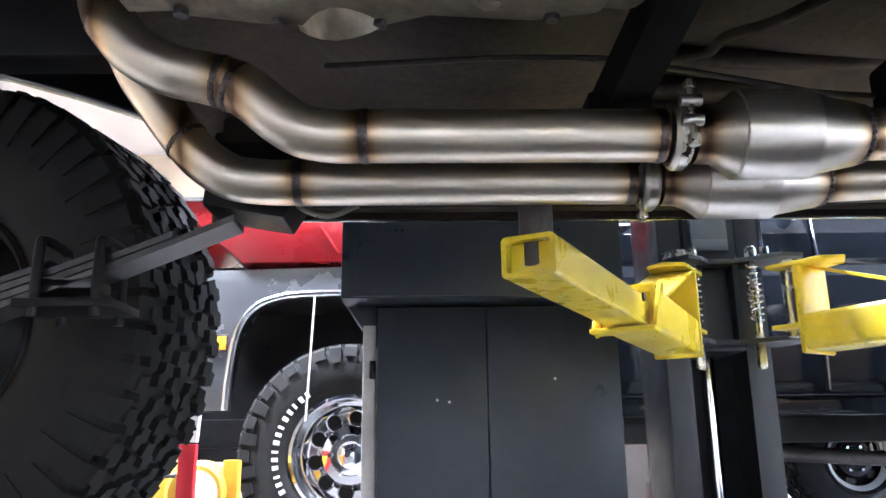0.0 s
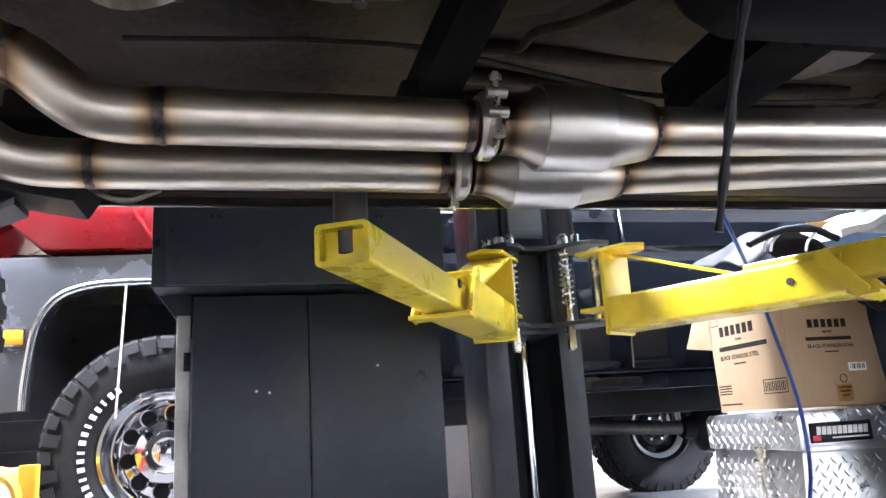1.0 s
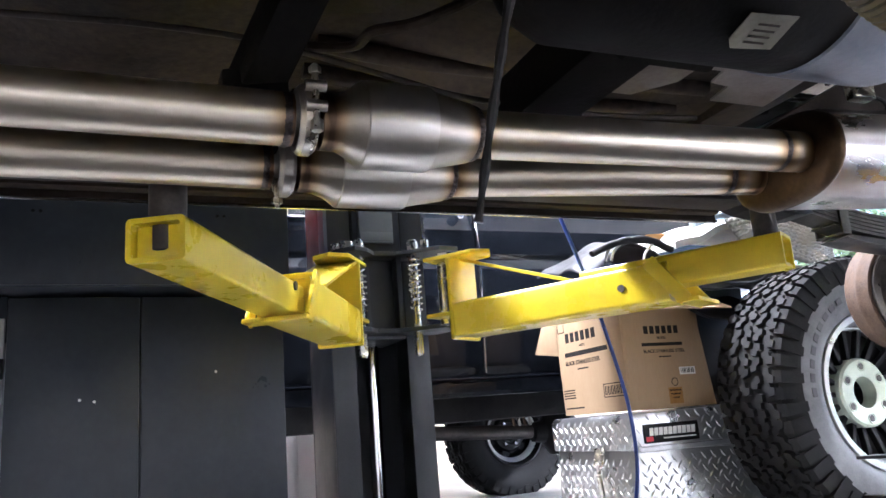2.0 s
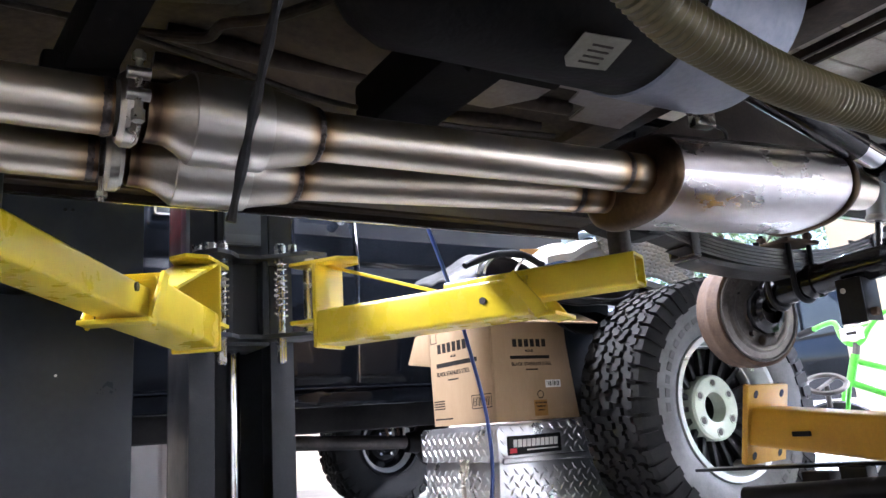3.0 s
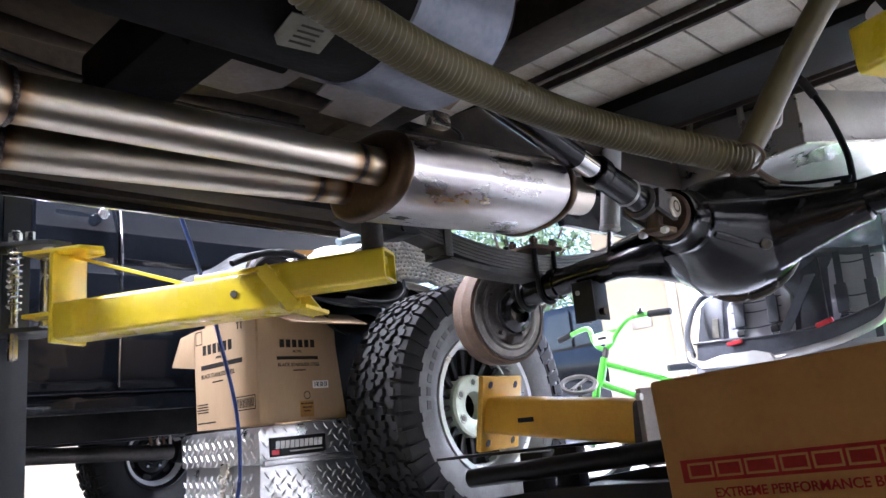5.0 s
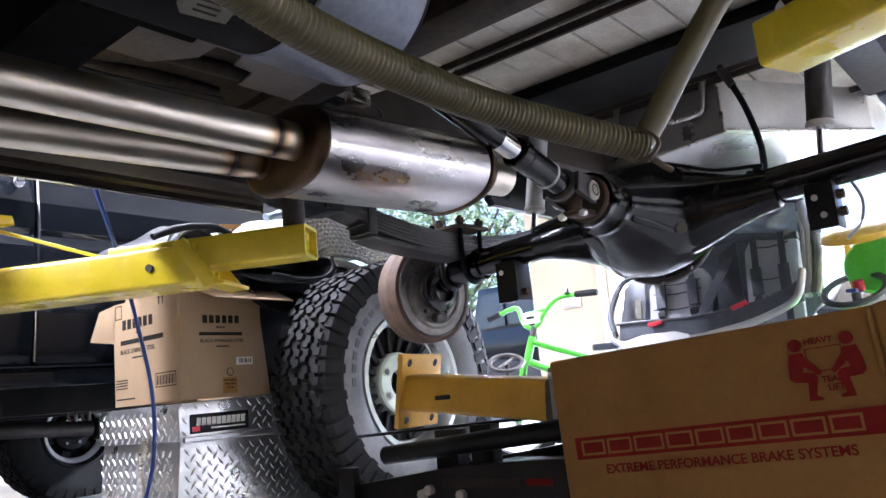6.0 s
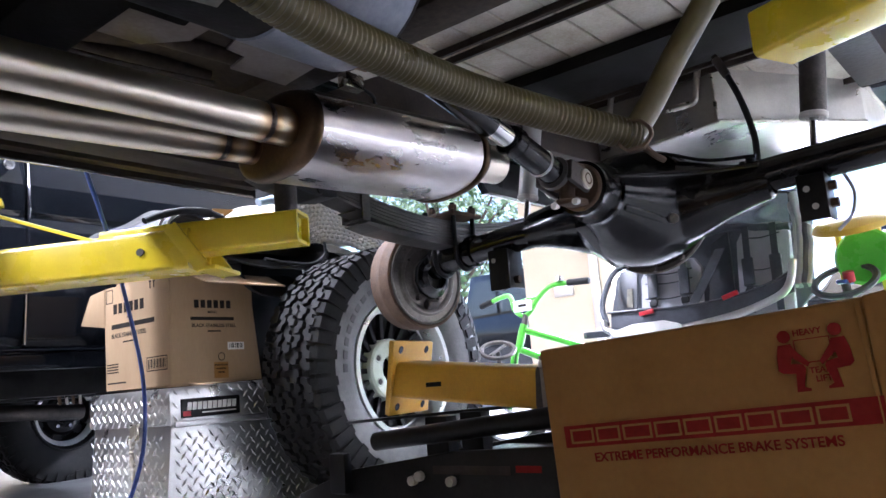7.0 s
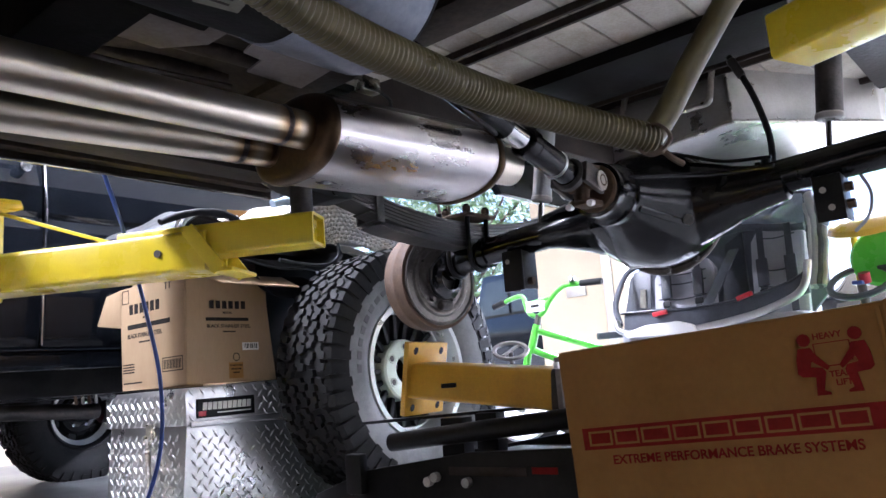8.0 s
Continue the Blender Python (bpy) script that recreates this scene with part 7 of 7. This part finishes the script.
for fork in (-0.045, 0.045):
    part("fork", bm_cyl((4.07 + fork * 0.7, 2.48 + fork * 0.7, 0.50), (4.03 + fork * 0.7, 2.53 + fork * 0.7, 0.22), 0.010, seg=12), GREEN, bike)
    part("chain_stay", bm_cyl((4.40 + fork * 0.6, 2.12 + fork * 0.6, 0.27), (4.60 + fork * 0.7, 1.93 + fork * 0.7, 0.22), 0.009, seg=12), GREEN, bike)
    part("seat_stay", bm_cyl((4.42 + fork * 0.5, 2.09 + fork * 0.5, 0.46), (4.60 + fork * 0.7, 1.93 + fork * 0.7, 0.22), 0.009, seg=12), GREEN, bike)
for c in ((4.03, 2.53, 0.22), (4.60, 1.93, 0.22)):
    bw = part("bicycle_wheel", bm_lathe([(0.16, -0.022), (0.185, -0.026), (0.21, -0.016), (0.22, 0.0), (0.21, 0.016), (0.185, 0.026), (0.16, 0.022)], c, (0.7, 0.7, 0), 48, True), RUBBER, bike, "small knobbly bicycle tyre")
    part("bicycle_rim", bm_lathe([(0.148, -0.012), (0.162, -0.015), (0.162, 0.015), (0.148, 0.012)], c, (0.7, 0.7, 0), 48, True), ALUMINIUM, bw)
    part("bicycle_hub", bm_cyl(Vector(c) - Vector((0.03, 0.03, 0)), Vector(c) + Vector((0.03, 0.03, 0)), 0.016, seg=16), ALUMINIUM, bw)
    for k in range(14):
        a = k * math.pi / 7
        part("bicycle_spoke", bm_cyl(c, (c[0] + 0.15 * math.cos(a) * 0.707, c[1] - 0.15 * math.cos(a) * 0.707, c[2] + 0.15 * math.sin(a)), 0.0014, seg=5), ALUMINIUM, bw)
part("training_wheel", bm_lathe([(0.0, -0.015), (0.05, -0.015), (0.055, 0.0), (0.05, 0.015), (0, 0.015)], (4.75, 2.1, 0.055), (0.7, 0.7, 0), 24), RUBBER, bike)

sr = thing("child_trailer", (3.75, 1.3, 0.0), "charcoal two-seat child bike trailer with harness straps", "bike trailer")
SX = 3.6

BXP = SX + 0.35
shell = [(1.83, 0.54), (1.885, 0.62), (1.84, 0.79), (1.74, 0.85), (1.46, 0.94), (1.335, 1.035), (1.18, 1.05), (1.02, 1.035), (0.99, 0.88), (1.01, 0.62), (1.12, 0.50), (1.5, 0.45)]
part("rear_shell", bm_prism(shell, (BXP + 0.05, 0, 0), (0, 1, 0), (0, 0, 1), (0.03, 0, 0), 0.008), FABRIC, sr, "charcoal fabric rear shell")
part("floor_panel", bm_prism([(0.98, 0.0), (1.78, 0.0), (1.82, 0.36), (1.0, 0.36)], (SX + 0.02, 0, 0.40), (0, 1, 0), (1, 0, 0), (0, 0, 0.03), 0.008), FABRIC, sr)
for y0, y1, zt in ((1.045, 1.25, 0.905), (1.40, 1.665, 0.815)):
    bk = bm_prism([(y0, 0.53), (y1, 0.53), (y1 + 0.005, zt - 0.06), (y1 - 0.03, zt - 0.005), ((y0 + y1) / 2, zt + 0.01), (y0 + 0.03, zt), (y0 - 0.003, zt - 0.05)], (SX + 0.08, 0, 0), (0, 1, 0), (0.26, 0, 1), (0.04, 0, 0), 0.016)
    bmesh.ops.subdivide_edges(bk, edges=bk.edges[:], cuts=2, use_grid_fill=True)
    st = part("seat_back", rough_up(bk, 0.005, 14), FABRIC_LIGHT, sr, "grey padded seat back")
    lean = lambda z: SX + 0.076 + 0.26 * z
    for dy in (0.22, 0.74):
        y = y0 + (y1 - y0) * dy
        part("harness_strap", bm_obox((lean(0.54) - 0.012, y, 0.54), (lean(zt) - 0.012, y + 0.012, zt - 0.005), 0.004, 0.026, 0.001, (0, 1, 0)), SEAT_VINYL, st)
        part("harness_pad", bm_obox((lean(0.66) - 0.022, y, 0.66), (lean(0.77) - 0.022, y + 0.006, 0.77), 0.014, 0.044, 0.005, (0, 1, 0)), SEAT_VINYL, st)
        part("harness_clip", bm_obox((lean(0.63) - 0.020, y, 0.625), (lean(0.65) - 0.020, y + 0.002, 0.648), 0.010, 0.034, 0.003, (0, 1, 0)), MAT_RUBBER, st)
    for z in (0.60, 0.655, 0.72, zt - 0.055):
        part("cushion_seam", bm_tube(spline([(lean(z) - 0.012, y0 + 0.03, z + 0.006), (lean(z) - 0.014, (y0 + y1) / 2, z - 0.004), (lean(z) - 0.012, y1 - 0.03, z + 0.006)], 5), 0.0028, 6), SEAT_VINYL, st)
# Solid dark panel in place of the shaded gap between the seats.
part("gap_shade_panel", bm_prism([(1.265, 0.53), (1.385, 0.53), (1.36, 0.86), (1.29, 0.90)], (SX + 0.10, 0, 0), (0, 1, 0), (0.26, 0, 1), (0.02, 0, 0), 0.004), SEAT_VINYL, sr, "dark panel painting in the shade between the seats")
part("divider_strap", bm_obox((SX + 0.10, 1.42, 0.55), (SX + 0.37, 1.30, 0.90), 0.004, 0.042, 0.001, (0, 1, 0)), FABRIC, sr, "slanted charcoal webbing")
part("mesh_pocket", bm_prism([(1.70, 0.56), (1.80, 0.60), (1.775, 0.80), (1.69, 0.81)], (SX + 0.15, 0, 0), (0, 1, 0), (0.2, 0, 1), (0.008, 0, 0), 0.003), SEAT_VINYL, sr, "dark mesh side pocket")
part("warning_label", bm_prism([(1.715, 0.635), (1.745, 0.64), (1.74, 0.72), (1.715, 0.72)], (SX + 0.144, 0, 0), (0, 1, 0), (0.2, 0, 1), (0.002, 0, 0), 0), LABEL_PAPER, sr, "pale sewn label")
part("seat_cushion", bm_box(SX + 0.05, SX + 0.36, 1.02, 1.74, 0.47, 0.545, 0.03, 3), FABRIC_LIGHT, sr)
part("front_skirt", rough_up(bm_prism([(1.70, 0.54), (1.69, 0.605), (1.56, 0.60), (1.4, 0.592), (1.2, 0.605), (1.05, 0.64), (0.985, 0.672), (0.98, 0.60), (1.15, 0.545), (1.4, 0.518)], (SX, 0, 0), (0, 1, 0), (0, 0, 1), (0.02, 0, 0), 0.005), 0.004, 18), FABRIC, sr, "charcoal front fabric skirt")
part("skirt_piping", bm_tube(spline([(SX - 0.004, 1.70, 0.606), (SX - 0.006, 1.55, 0.602), (SX - 0.006, 1.4, 0.594), (SX - 0.006, 1.2, 0.607), (SX - 0.004, 1.05, 0.642), (SX, 0.985, 0.672)], 6), 0.005, 8), SEAT_VINYL, sr)
part("front_bar", bm_tube(spline([(SX - 0.01, 1.72, 0.575), (SX - 0.02, 1.70, 0.535), (SX - 0.04, 1.60, 0.512), (SX - 0.04, 1.40, 0.512), (SX - 0.04, 1.19, 0.538), (SX - 0.03, 1.07, 0.572), (SX - 0.02, 1.01, 0.602), (SX - 0.01, 0.985, 0.645), (SX + 0.03, 0.98, 0.71)], 8), 0.0135, 16), ALUMINIUM, sr, "silver curved front frame tube")
part("fairing", bm_prism([(-0.15, -0.024), (0.13, -0.020), (0.15, 0.0), (0.05, 0.024), (-0.08, 0.026), (-0.14, 0.008)], (SX - 0.075, 1.52, 0.522), (0, 1, 0), (0, 0.0, 1), (0.02, 0, 0), 0.008), WHITE, sr)
for k, (y, w) in enumerate(((0.985, 0.016), (0.965, 0.014), (0.998, 0.012), (0.95, 0.010))):
    part("rolled_cover", rough_up(bm_tube(spline([(SX + 0.33, y + 0.03, 1.0 - 0.02 * k), (SX + 0.24, y + 0.005, 0.88), (SX + 0.16, y - 0.005, 0.75), (SX + 0.08, y, 0.62)], 8), w, 12), 0.005, 25), (FABRIC_LIGHT, FABRIC, ALUMINIUM, FABRIC_LIGHT)[k], sr, "rolled-up grey side cover")
part("side_tube", bm_tube(spline([(SX, 1.71, 0.56), (SX + 0.12, 1.78, 0.66), (SX + 0.3, 1.80, 0.80), (BXP + 0.04, 1.74, 0.85)], 8), 0.012, 14), FABRIC, sr)


def vinyl_sheet(corners, x, nu=26, nv=14):
    """A thin slack sheet between four corners (y, z), with soft wrinkles."""
    bm = bmesh.new()
    (ay, az), (by, bz), (cy, cz), (dy, dz) = corners
    layers = []
    for off in (0.0, 0.003):
        rows = []
        for j in range(nv + 1):
            t = j / nv
            row = []
            for i in range(nu + 1):
                s = i / nu
                y = (ay * (1 - s) + by * s) * (1 - t) + (dy * (1 - s) + cy * s) * t
                z = (az * (1 - s) + bz * s) * (1 - t) + (dz * (1 - s) + cz * s) * t
                e = math.sin(math.pi * s) * math.sin(math.pi * t)
                w = e * (0.015 * math.sin(11 * s + 5 * math.sin(4 * t)) + 0.009 * math.sin(21 * s - 9 * t + 2))
                row.append(bm.verts.new((x + off + w, y, z)))
            rows.append(row)
        for r0, r1 in zip(rows, rows[1:]):
            for i in range(nu):
                bm.faces.new((r0[i], r0[i + 1], r1[i + 1], r1[i]))
        layers.append(rows)
    bmesh.ops.recalc_face_normals(bm, faces=bm.faces[:])
    return bm


# Opaque pale blue: light coming through the vinyl is put into its colour.
VINYL = surf("lit_look_vinyl", (0.26, 0.31, 0.38), (0.36, 0.42, 0.50), 0.10, 0, 12, 100, 0.05, coat=0.8, rough_var=0.05)
WIN = [(1.285, 0.925), (1.045, 0.885), (1.035, 1.015), (1.305, 1.010)]
part("window", vinyl_sheet(WIN, SX + 0.33), VINYL, sr, "wrinkled glossy vinyl window, light through it put into colour", 60)
part("window_border", bm_tube(spline([(SX + 0.33, y, z) for y, z in WIN + WIN[:1]], 4), 0.007, 8), SEAT_VINYL, sr)
part("canopy_fold", rough_up(bm_tube(spline([(SX + 0.33, 1.42, 0.90), (SX + 0.32, 1.28, 0.915), (SX + 0.31, 1.15, 0.89), (SX + 0.31, 1.04, 0.875)], 6), 0.014, 12), 0.004, 25), FABRIC, sr)
for y in (1.53, 1.20):
    part("buckle", bm_obox((SX - 0.012, y - 0.03, 0.592 + (0.03 if y < 1.3 else 0)), (SX - 0.012, y + 0.03, 0.585 + (0.02 if y < 1.3 else 0)), 0.012, 0.018, 0.004), RED_PLASTIC, sr, "red harness buckle")
for y in (0.80, 1.80):
    part("trailer_wheel", bm_lathe([(0.20, -0.02), (0.235, -0.02), (0.25, 0.0), (0.235, 0.02), (0.20, 0.02)], (SX + 0.3, y, 0.25), (0, 1, 0), 48, True), RUBBER, sr)
    part("trailer_hub", bm_cyl((SX + 0.3, y - 0.03, 0.25), (SX + 0.3, y + 0.03, 0.25), 0.02, seg=16), IRON, sr)
part("axle", bm_cyl((SX + 0.3, 0.8, 0.25), (SX + 0.3, 1.8, 0.25), 0.012, seg=12), IRON, sr)
part("frame_strut", bm_obox((SX + 0.3, 1.62, 0.25), (SX + 0.25, 1.62, 0.46), 0.025, 0.025, 0.004), ALUMINIUM, sr)
part("frame_strut", bm_obox((SX + 0.3, 0.96, 0.25), (SX + 0.25, 0.96, 0.46), 0.025, 0.025, 0.004), ALUMINIUM, sr)

toy = thing("ride_on_toy", (3.6, 0.75, 0.0), "ride-on toy with a green backrest and yellow canopy", "ride-on toy")
part("canopy", bm_lathe([(0.0, 0.03), (0.09, 0.026), (0.118, 0.01), (0.125, -0.008), (0.115, -0.012), (0.1, 0.0), (0.0, 0.01)], (3.62, 0.775, 0.80), (-0.35, 0, 1), 40), YELLOW_PLASTIC, toy, "yellow round canopy")
for y in (0.70, 0.82):
    part("canopy_post", bm_cyl((3.60, y, 0.42), (3.61, y, 0.80), 0.011, seg=14), YELLOW_PLASTIC, toy)
part("backrest", bm_lathe([(0.0, 0.012), (0.085, 0.012), (0.095, 0.0), (0.085, -0.012), (0, -0.012)], (3.57, 0.74, 0.68), (-1, 0, 0.1), 40), GREEN, toy, "lime green oval backrest")
part("steering_wheel", bm_lathe([(0.085, -0.008), (0.10, -0.008), (0.105, 0.0), (0.10, 0.008), (0.085, 0.008), (0.08, 0.0)], (3.50, 0.80, 0.605), (-0.55, 0.05, 0.83), 40, True), SEAT_VINYL, toy, "dark blue toy steering wheel")
part("steering_spoke", bm_box(3.44, 3.56, 0.785, 0.815, 0.594, 0.606, 0.004), BLUE, toy)
part("horn", bm_cyl((3.495, 0.785, 0.60), (3.485, 0.785, 0.632), 0.018, seg=16), RED_PLASTIC, toy)
part("steering_column", bm_cyl((3.5, 0.8, 0.60), (3.6, 0.8, 0.35), 0.014, seg=12), IRON, toy)
part("toy_body", bm_box(3.5, 4.1, 0.55, 0.95, 0.14, 0.40, 0.05, 3), GREEN, toy)
for x in (3.6, 4.0):
    for y in (0.54, 0.96):
        part("toy_wheel", bm_cyl((x, y - 0.03, 0.12), (x, y + 0.03, 0.12), 0.12, seg=24, b=0.01), RUBBER, toy)

pt = thing("pedal_toy", (3.95, 2.6, 0.0), "small grey pedal toy with a steering wheel", "ride-on toy")
part("steering_wheel", bm_lathe([(0.075, -0.008), (0.09, -0.008), (0.095, 0.0), (0.09, 0.008), (0.075, 0.008), (0.07, 0)], (3.9, 2.47, 0.515), (-0.4, -0.3, 0.86), 36, True), IRON, pt)
part("spoke", bm_obox((3.83, 2.47, 0.49), (3.97, 2.47, 0.54), 0.02, 0.01, 0.003), IRON, pt)
part("column", bm_cyl((3.9, 2.47, 0.51), (3.98, 2.52, 0.25), 0.012, seg=12), IRON, pt)
part("body", bm_box(3.8, 4.15, 2.75, 3.1, 0.1, 0.45, 0.05, 3), BLUE_STEEL, pt)
part("seat_frame", bm_tube(spline([(3.85, 2.68, 0.30), (3.87, 2.68, 0.62), (3.88, 2.75, 0.68), (3.88, 2.85, 0.66), (3.87, 2.9, 0.3)], 6), 0.012, 12), STRIP, pt)
for y in (2.78, 3.07):
    part("wheel", bm_cyl((3.95, y - 0.02, 0.1), (3.95, y + 0.02, 0.1), 0.1, seg=20), RUBBER, pt)

# ---- outside: parked dark car, bush and trees ----
oc = thing("dark_pickup", (9.6, 5.6, 0.0), "dark pickup truck parked on the sunny driveway", "pickup truck")
part("body", bm_prism([(-2.6, 0.45), (-2.6, 0.95), (-2.3, 1.08), (-0.9, 1.15), (-0.4, 1.16), (2.6, 1.16), (2.6, 0.45), (1.95, 0.45), (1.85, 0.75), (1.45, 0.85), (1.05, 0.75), (0.95, 0.45), (-1.2, 0.45), (-1.3, 0.75), (-1.7, 0.85), (-2.1, 0.75), (-2.2, 0.45)], (9.0, 5.9, 0), (0.25, 0.97, 0), (0, 0, 1), (1.7, -0.44, 0), 0.03), CAR_BLACK, oc, "dark blue-black pickup body")
part("cab", bm_prism([(-1.0, 1.14), (-0.35, 1.72), (0.75, 1.76), (1.0, 1.14)], (9.1, 5.87, 0), (0.25, 0.97, 0), (0, 0, 1), (1.5, -0.39, 0), 0.04), CAR_BLACK, oc)
part("side_window", bm_prism([(-0.75, 1.2), (-0.28, 1.64), (0.15, 1.66), (0.15, 1.2)], (9.08, 5.875, 0), (0.25, 0.97, 0), (0, 0, 1), (0.012, -0.003, 0), 0), TINTED, oc)
part("side_window", bm_prism([(0.22, 1.2), (0.22, 1.66), (0.66, 1.66), (0.85, 1.2)], (9.08, 5.875, 0), (0.25, 0.97, 0), (0, 0, 1), (0.012, -0.003, 0), 0), TINTED, oc)
for s in (-1.7, 1.45):
    part("wheel", bm_lathe([(0, 0), (0.2, 0), (0.22, 0.02), (0.37, 0.03), (0.39, 0.12), (0.37, 0.22), (0, 0.22)], (8.98 + 0.25 * s, 5.9 + 0.97 * s, 0.37), (0.97, -0.25, 0), 36), RUBBER, oc)
    part("alloy", bm_lathe([(0, -0.012), (0.06, -0.012), (0.2, -0.004), (0.2, 0.004), (0, 0.004)], (8.98 + 0.25 * s, 5.9 + 0.97 * s, 0.37), (0.97, -0.25, 0), 30), ALUMINIUM, oc)
dc = thing("dark_suv", (10.0, 0.4, 0.0), "dark sports utility vehicle on the driveway", "car")
part("body", bm_prism([(-2.3, 0.4), (-2.3, 1.0), (-1.6, 1.1), (-0.9, 1.65), (1.6, 1.68), (2.1, 1.05), (2.3, 0.95), (2.3, 0.4), (1.85, 0.4), (1.75, 0.7), (1.4, 0.78), (1.05, 0.7), (0.95, 0.4), (-1.0, 0.4), (-1.1, 0.7), (-1.45, 0.78), (-1.8, 0.7), (-1.9, 0.4)], (10.0, 0.2, 0), (0, 1, 0), (0, 0, 1), (1.75, 0, 0), 0.05), CAR_BLACK, dc, "dark glossy body")
part("side_window", bm_prism([(-1.3, 1.12), (-0.85, 1.55), (0.2, 1.58), (0.2, 1.12)], (9.995, 0.2, 0), (0, 1, 0), (0, 0, 1), (0.01, 0, 0), 0), TINTED, dc)
part("side_window", bm_prism([(0.3, 1.12), (0.3, 1.58), (1.5, 1.58), (1.85, 1.12)], (9.995, 0.2, 0), (0, 1, 0), (0, 0, 1), (0.01, 0, 0), 0), TINTED, dc)
for s in (-1.45, 1.4):
    part("wheel", bm_lathe([(0, 0), (0.2, 0), (0.22, 0.02), (0.34, 0.03), (0.36, 0.12), (0, 0.2)], (9.98, 0.2 + s, 0.34), (1, 0, 0), 36), RUBBER, dc)


def tree(x, y, h, r, seed):
    t = thing("tree", (x, y, -0.02), "leafy green tree beyond the driveway", "tree", "trees outside")
    rng = random.Random(seed)
    limbs = [bm_tube(spline([(x, y, -0.05), (x + 0.1, y, h * 0.3), (x - 0.1, y + 0.1, h * 0.7)], 6), lambda s, g: 0.2 * (1 - 0.7 * s), 12)]
    for k in range(7):
        a = k * 0.9
        z0 = h * rng.uniform(0.3, 0.6)
        limbs.append(bm_tube(spline([(x, y, z0), (x + math.cos(a) * r * 0.5, y + math.sin(a) * r * 0.5, z0 + h * 0.15), (x + math.cos(a) * r * 0.8, y + math.sin(a) * r * 0.8, z0 + h * 0.28)], 4), lambda s, g: 0.07 * (1 - 0.8 * s), 8))
    part("trunk", joined(*limbs), BARK, t)
    verts, faces = [], []
    for _ in range(5000):
        d = Vector((rng.gauss(0, 1), rng.gauss(0, 1), rng.gauss(0, 1))).normalized() * (rng.random() ** 0.4)
        c = Vector((x + d.x * r, y + d.y * r, h * 0.68 + d.z * h * 0.36))
        c += Vector(noise.noise_vector(c * 0.9)) * 0.6
        u = Vector((rng.gauss(0, 1), rng.gauss(0, 1), rng.gauss(0, 1))).normalized() * rng.uniform(0.06, 0.13)
        v = u.orthogonal().normalized() * u.length * 0.6
        b = len(verts)
        verts.extend([c - u, c + v, c + u, c - v])
        faces.append((b, b + 1, b + 2, b + 3))
    me = bpy.data.meshes.new("tmp")
    me.from_pydata(verts, [], faces)
    bm = bmesh.new()
    bm.from_mesh(me)
    bpy.data.meshes.remove(me)
    part("crown", bm, LEAF, t)["kind"] = "stuff"
    return t


tree(15, 11.5, 6.5, 2.6, 1)
tree(18, 7.0, 7.5, 3.0, 2)
tree(20, 15.5, 7.0, 3.0, 3)
